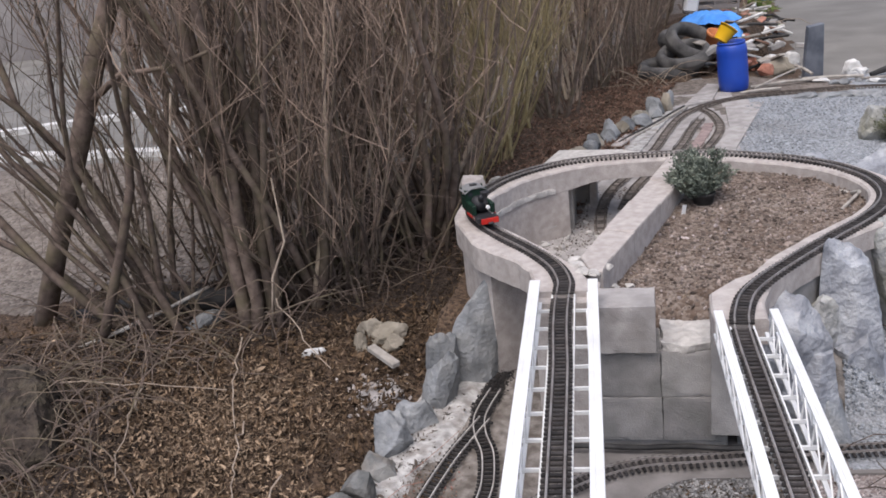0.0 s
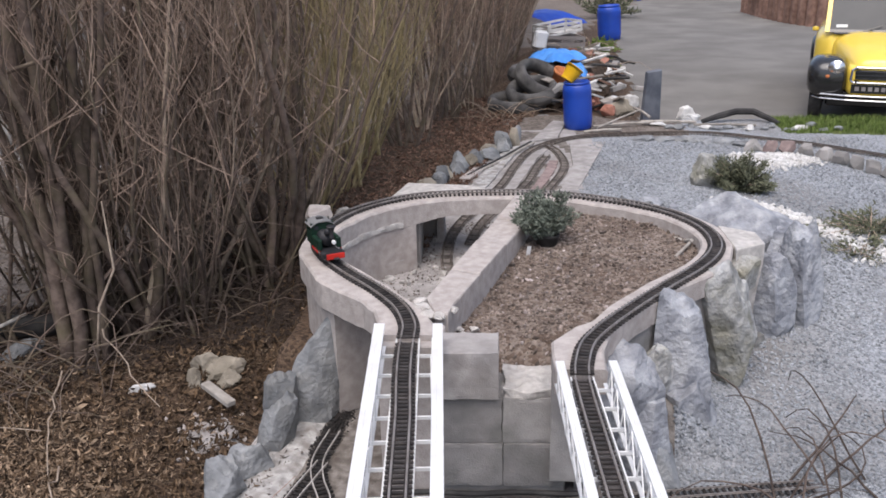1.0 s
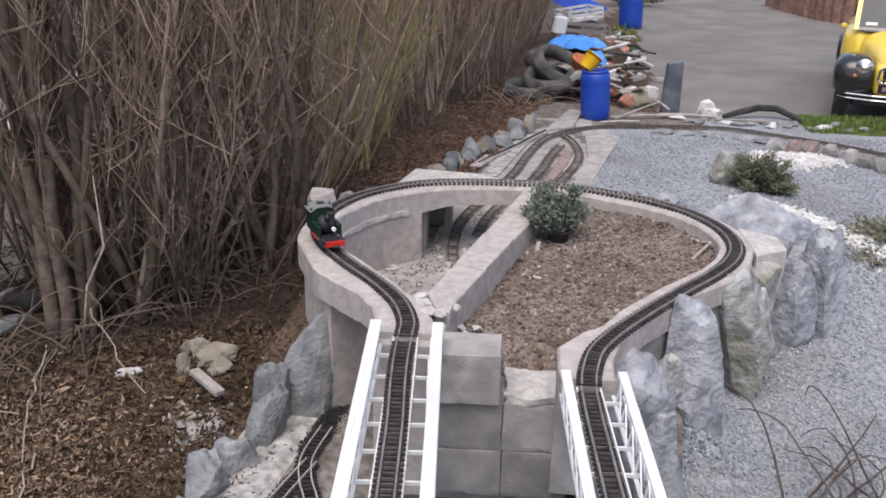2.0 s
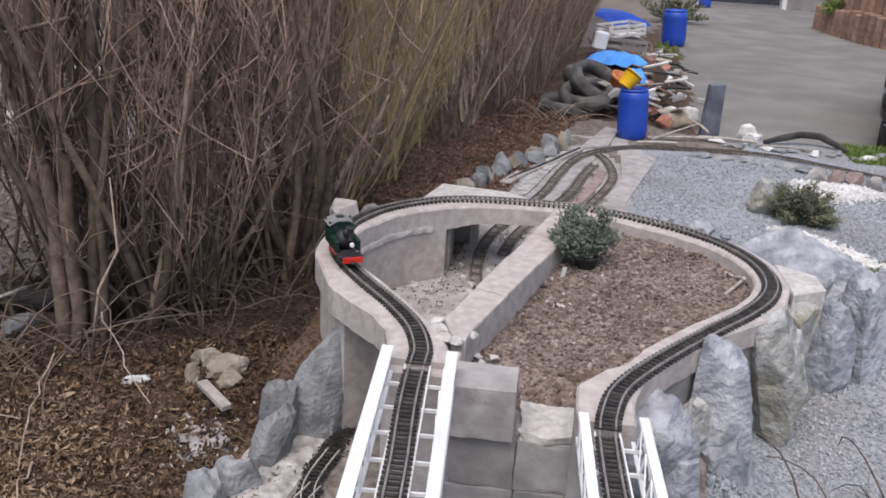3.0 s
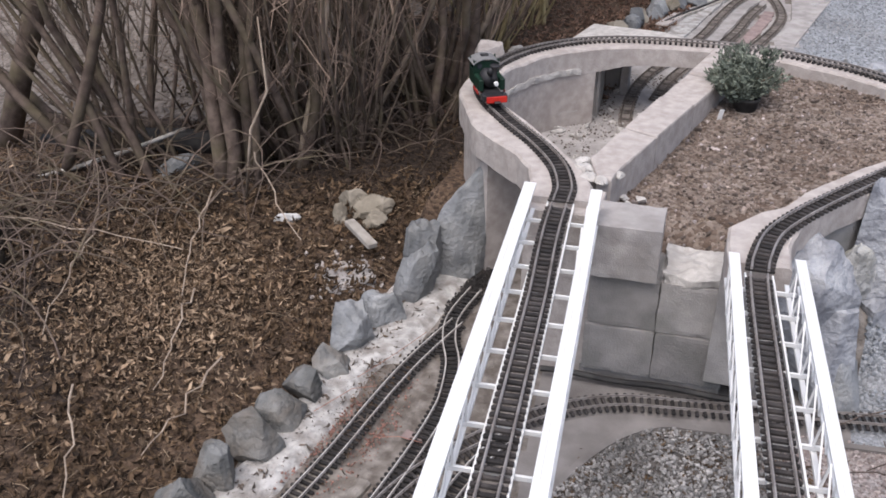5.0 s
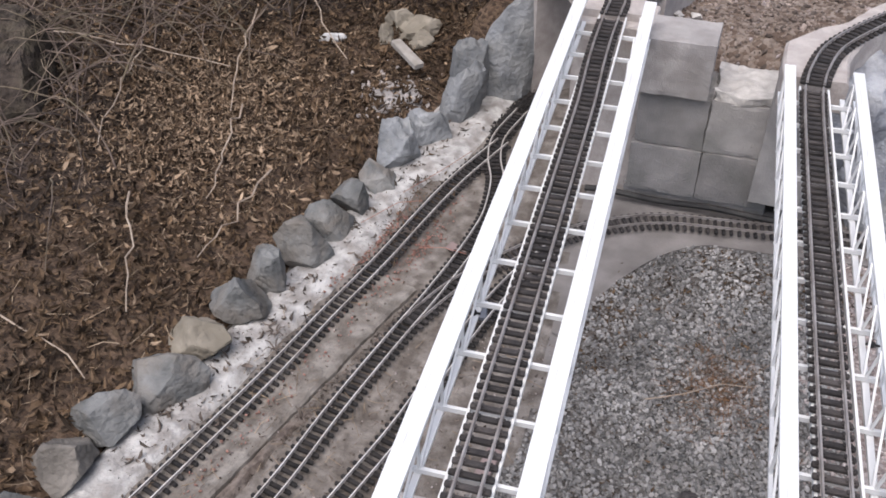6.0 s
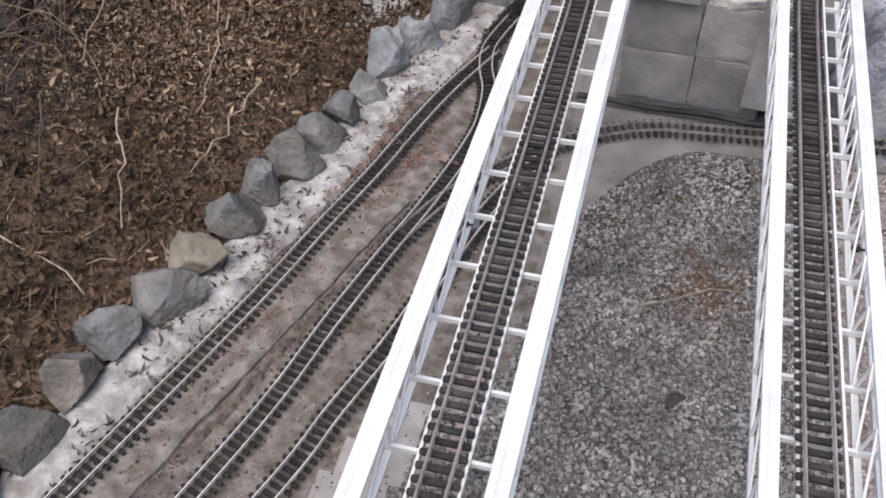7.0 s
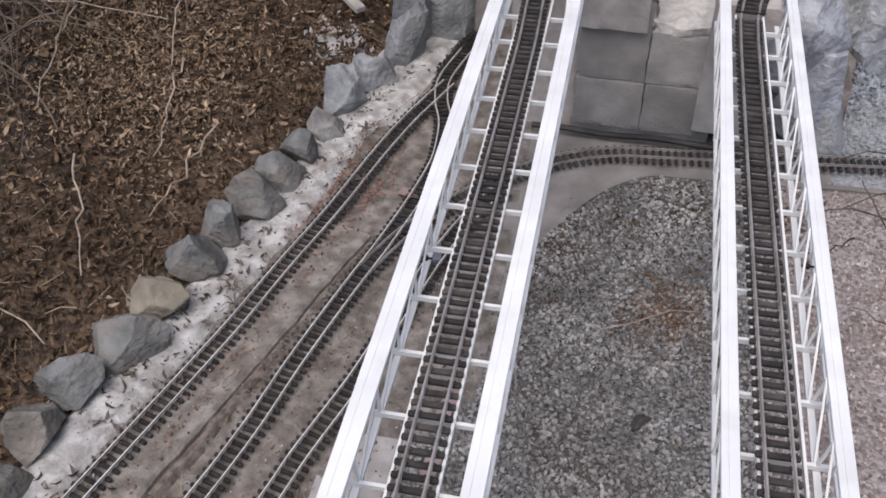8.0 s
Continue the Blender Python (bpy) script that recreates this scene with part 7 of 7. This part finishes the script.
part("body", loft([(0, 1.08, 0.68, 0.56, 0.36, 5), (0, 1.25, 0.68, 0.68, 0.37, 6), (0, 2.0, 0.68, 0.71, 0.38, 6), (0, 3.0, 0.70, 0.68, 0.38, 6), (0, 3.6, 0.72, 0.55, 0.30, 4)], 28), M_CARYELLOW, car, "yellow body", True)
part("roof", loft([(0, 1.34, 1.47, 0.55, 0.035, 4), (0, 1.5, 1.50, 0.57, 0.05, 4), (0, 2.2, 1.54, 0.58, 0.06, 4), (0, 3.0, 1.50, 0.56, 0.06, 4), (0, 3.4, 1.30, 0.5, 0.05, 4)], 24), M_GREYROOF, car, "grey canvas roof", True)
ws = pose(0, 1.12, 1.05, -28, 0, 0)
part("windscreen", MB().box(-0.54, 0.54, -0.004, 0.004, 0.03, 0.47, 0, ws), M_GLASSDARK, car)
part("windscreen_frame", MB().box(-0.58, 0.58, -0.012, 0.012, -0.01, 0.03, 0, ws), M_CARBLACK, car)
part("windscreen_frame", MB().box(-0.58, 0.58, -0.014, 0.014, 0.46, 0.50, 0, ws), M_CARYELLOW, car)
part("scuttle_vent", MB().box(-0.50, 0.50, 1.06, 1.10, 1.02, 1.045, 0.006), M_CARBLACK, car)
for s in (-1, 1):
    part("pillar", MB().box(s * 0.57 - 0.025, s * 0.57 + 0.025, -0.016, 0.016, -0.01, 0.5, 0, ws), M_CARYELLOW, car)
    part("side_window", MB().box(s * 0.60 - 0.004, s * 0.60 + 0.004, 1.42, 2.9, 1.06, 1.44), M_GLASSDARK, car)
    part("door_mirror", MB().box(s * 0.70 - 0.035, s * 0.70 + 0.035, 1.28, 1.31, 1.04, 1.10, 0.012), M_CARYELLOW, car)
    part("front_wing", loft([(s * 0.49, 0.13, 0.55, 0.12, 0.12, 2.8), (s * 0.495, 0.16, 0.56, 0.18, 0.20, 2.8), (s * 0.505, 0.28, 0.58, 0.205, 0.245, 2.9), (s * 0.51, 0.55, 0.59, 0.21, 0.25, 2.9), (s * 0.52, 0.85, 0.56, 0.19, 0.22, 2.8), (s * 0.54, 1.10, 0.48, 0.16, 0.17, 2.6)], 24), M_CARBLACK, car, "rounded black wing", True)
    part("rear_wing", loft([(s * 0.68, 2.5, 0.5, 0.06, 0.14, 3), (s * 0.70, 2.8, 0.55, 0.07, 0.25, 3), (s * 0.69, 3.3, 0.5, 0.06, 0.2, 3)], 20), M_CARBLACK, car, "black rear wing", True)
    for y in (0.55, 2.95):
        w = part("wheel", MB().lathe([(0.20, -0.06), (0.29, -0.065), (0.305, -0.045), (0.305, 0.045), (0.29, 0.065), (0.20, 0.06)], 28, Matrix.Translation((s * 0.60, y, 0.305)) @ Matrix.Rotation(math.radians(90), 4, 'Y')), M_BLACK, car, smooth=True)
        part("hubcap", MB().lathe([(0.19, -0.07), (0.12, -0.085), (0.0, -0.09)], 20, Matrix.Translation((s * 0.60, y, 0.305)) @ Matrix.Rotation(math.radians(-90 * s), 4, 'Y') @ Matrix.Scale(-1, 4, (0, 0, 1))), M_CHROME, w)
    hl = part("headlight", MB().lathe([(0.03, 0.10), (0.075, 0.06), (0.085, 0.0), (0.082, -0.01)], 22, Matrix.Translation((s * 0.42, 0.14, 0.735)) @ Matrix.Rotation(math.radians(-90), 4, 'X')), M_CHROME, car, smooth=True)
    part("lens", MB().lathe([(0.074, 0.0), (0.05, 0.016), (0.0, 0.02)], 22, Matrix.Translation((s * 0.42, 0.14, 0.735)) @ Matrix.Rotation(math.radians(90), 4, 'X')), M_CHROME, hl, smooth=True)
    part("indicator", MB().lathe([(0.022, 0.0), (0.016, 0.02), (0.0, 0.024)], 14, Matrix.Translation((s * 0.50, 0.125, 0.62)) @ Matrix.Rotation(math.radians(90), 4, 'X')), M_ORANGE, car)
gr = part("grille", MB().box(-0.25, 0.25, 0.122, 0.165, 0.57, 0.73, 0.03), M_CARBLACK, car)
part("grille_frame", MB().tube([(-0.27, 0.13, 0.58), (-0.24, 0.13, 0.555), (0.24, 0.13, 0.555), (0.27, 0.13, 0.58), (0.26, 0.135, 0.71), (0.22, 0.135, 0.74), (-0.22, 0.135, 0.74), (-0.26, 0.135, 0.71), (-0.27, 0.13, 0.58)], 0.014, 8), M_CHROME, gr)
for z in (0.60, 0.645, 0.69):
    part("bar", MB().box(-0.23, 0.23, 0.114, 0.1215, z, z + 0.008), M_GATE, gr)
for z, y in ((0.40, 0.06), (0.345, 0.07)):
    part("bumper", MB().tube([(-0.66, y + 0.22, z), (-0.55, y + 0.07, z), (-0.3, y + 0.01, z), (0, y, z), (0.3, y + 0.01, z), (0.55, y + 0.07, z), (0.66, y + 0.22, z)], 0.012, 8), M_CHROME, car, "chrome bumper bar")
pl = part("front_plate", MB().box(-0.26, 0.26, 0.100, 0.108, 0.43, 0.54, 0.003), M_CARBLACK, car)
for k in range(7):
    part("bar", MB().box(-0.22 + k * 0.064, -0.18 + k * 0.064, 0.094, 0.0995, 0.46, 0.51), M_WALLGREY, pl)
part("front_panel", loft([(0, 0.135, 0.56, 0.27, 0.17, 5), (0, 0.20, 0.57, 0.31, 0.20, 5), (0, 0.55, 0.60, 0.36, 0.24, 4)], 28), M_CARYELLOW, car, "yellow front apron", True)
part("underbody", MB().box(-0.5, 0.5, 0.3, 3.4, 0.22, 0.42, 0.02), M_CARBLACK, car)
part("wiper", MB().tube([(-0.2, 1.085, 1.07), (0.0, 1.13, 1.14)], 0.006, 5), M_CARBLACK, car)
part("sticker", MB().box(-0.48, -0.36, -0.010, -0.006, 0.06, 0.10, 0, ws), M_WHITE, car)


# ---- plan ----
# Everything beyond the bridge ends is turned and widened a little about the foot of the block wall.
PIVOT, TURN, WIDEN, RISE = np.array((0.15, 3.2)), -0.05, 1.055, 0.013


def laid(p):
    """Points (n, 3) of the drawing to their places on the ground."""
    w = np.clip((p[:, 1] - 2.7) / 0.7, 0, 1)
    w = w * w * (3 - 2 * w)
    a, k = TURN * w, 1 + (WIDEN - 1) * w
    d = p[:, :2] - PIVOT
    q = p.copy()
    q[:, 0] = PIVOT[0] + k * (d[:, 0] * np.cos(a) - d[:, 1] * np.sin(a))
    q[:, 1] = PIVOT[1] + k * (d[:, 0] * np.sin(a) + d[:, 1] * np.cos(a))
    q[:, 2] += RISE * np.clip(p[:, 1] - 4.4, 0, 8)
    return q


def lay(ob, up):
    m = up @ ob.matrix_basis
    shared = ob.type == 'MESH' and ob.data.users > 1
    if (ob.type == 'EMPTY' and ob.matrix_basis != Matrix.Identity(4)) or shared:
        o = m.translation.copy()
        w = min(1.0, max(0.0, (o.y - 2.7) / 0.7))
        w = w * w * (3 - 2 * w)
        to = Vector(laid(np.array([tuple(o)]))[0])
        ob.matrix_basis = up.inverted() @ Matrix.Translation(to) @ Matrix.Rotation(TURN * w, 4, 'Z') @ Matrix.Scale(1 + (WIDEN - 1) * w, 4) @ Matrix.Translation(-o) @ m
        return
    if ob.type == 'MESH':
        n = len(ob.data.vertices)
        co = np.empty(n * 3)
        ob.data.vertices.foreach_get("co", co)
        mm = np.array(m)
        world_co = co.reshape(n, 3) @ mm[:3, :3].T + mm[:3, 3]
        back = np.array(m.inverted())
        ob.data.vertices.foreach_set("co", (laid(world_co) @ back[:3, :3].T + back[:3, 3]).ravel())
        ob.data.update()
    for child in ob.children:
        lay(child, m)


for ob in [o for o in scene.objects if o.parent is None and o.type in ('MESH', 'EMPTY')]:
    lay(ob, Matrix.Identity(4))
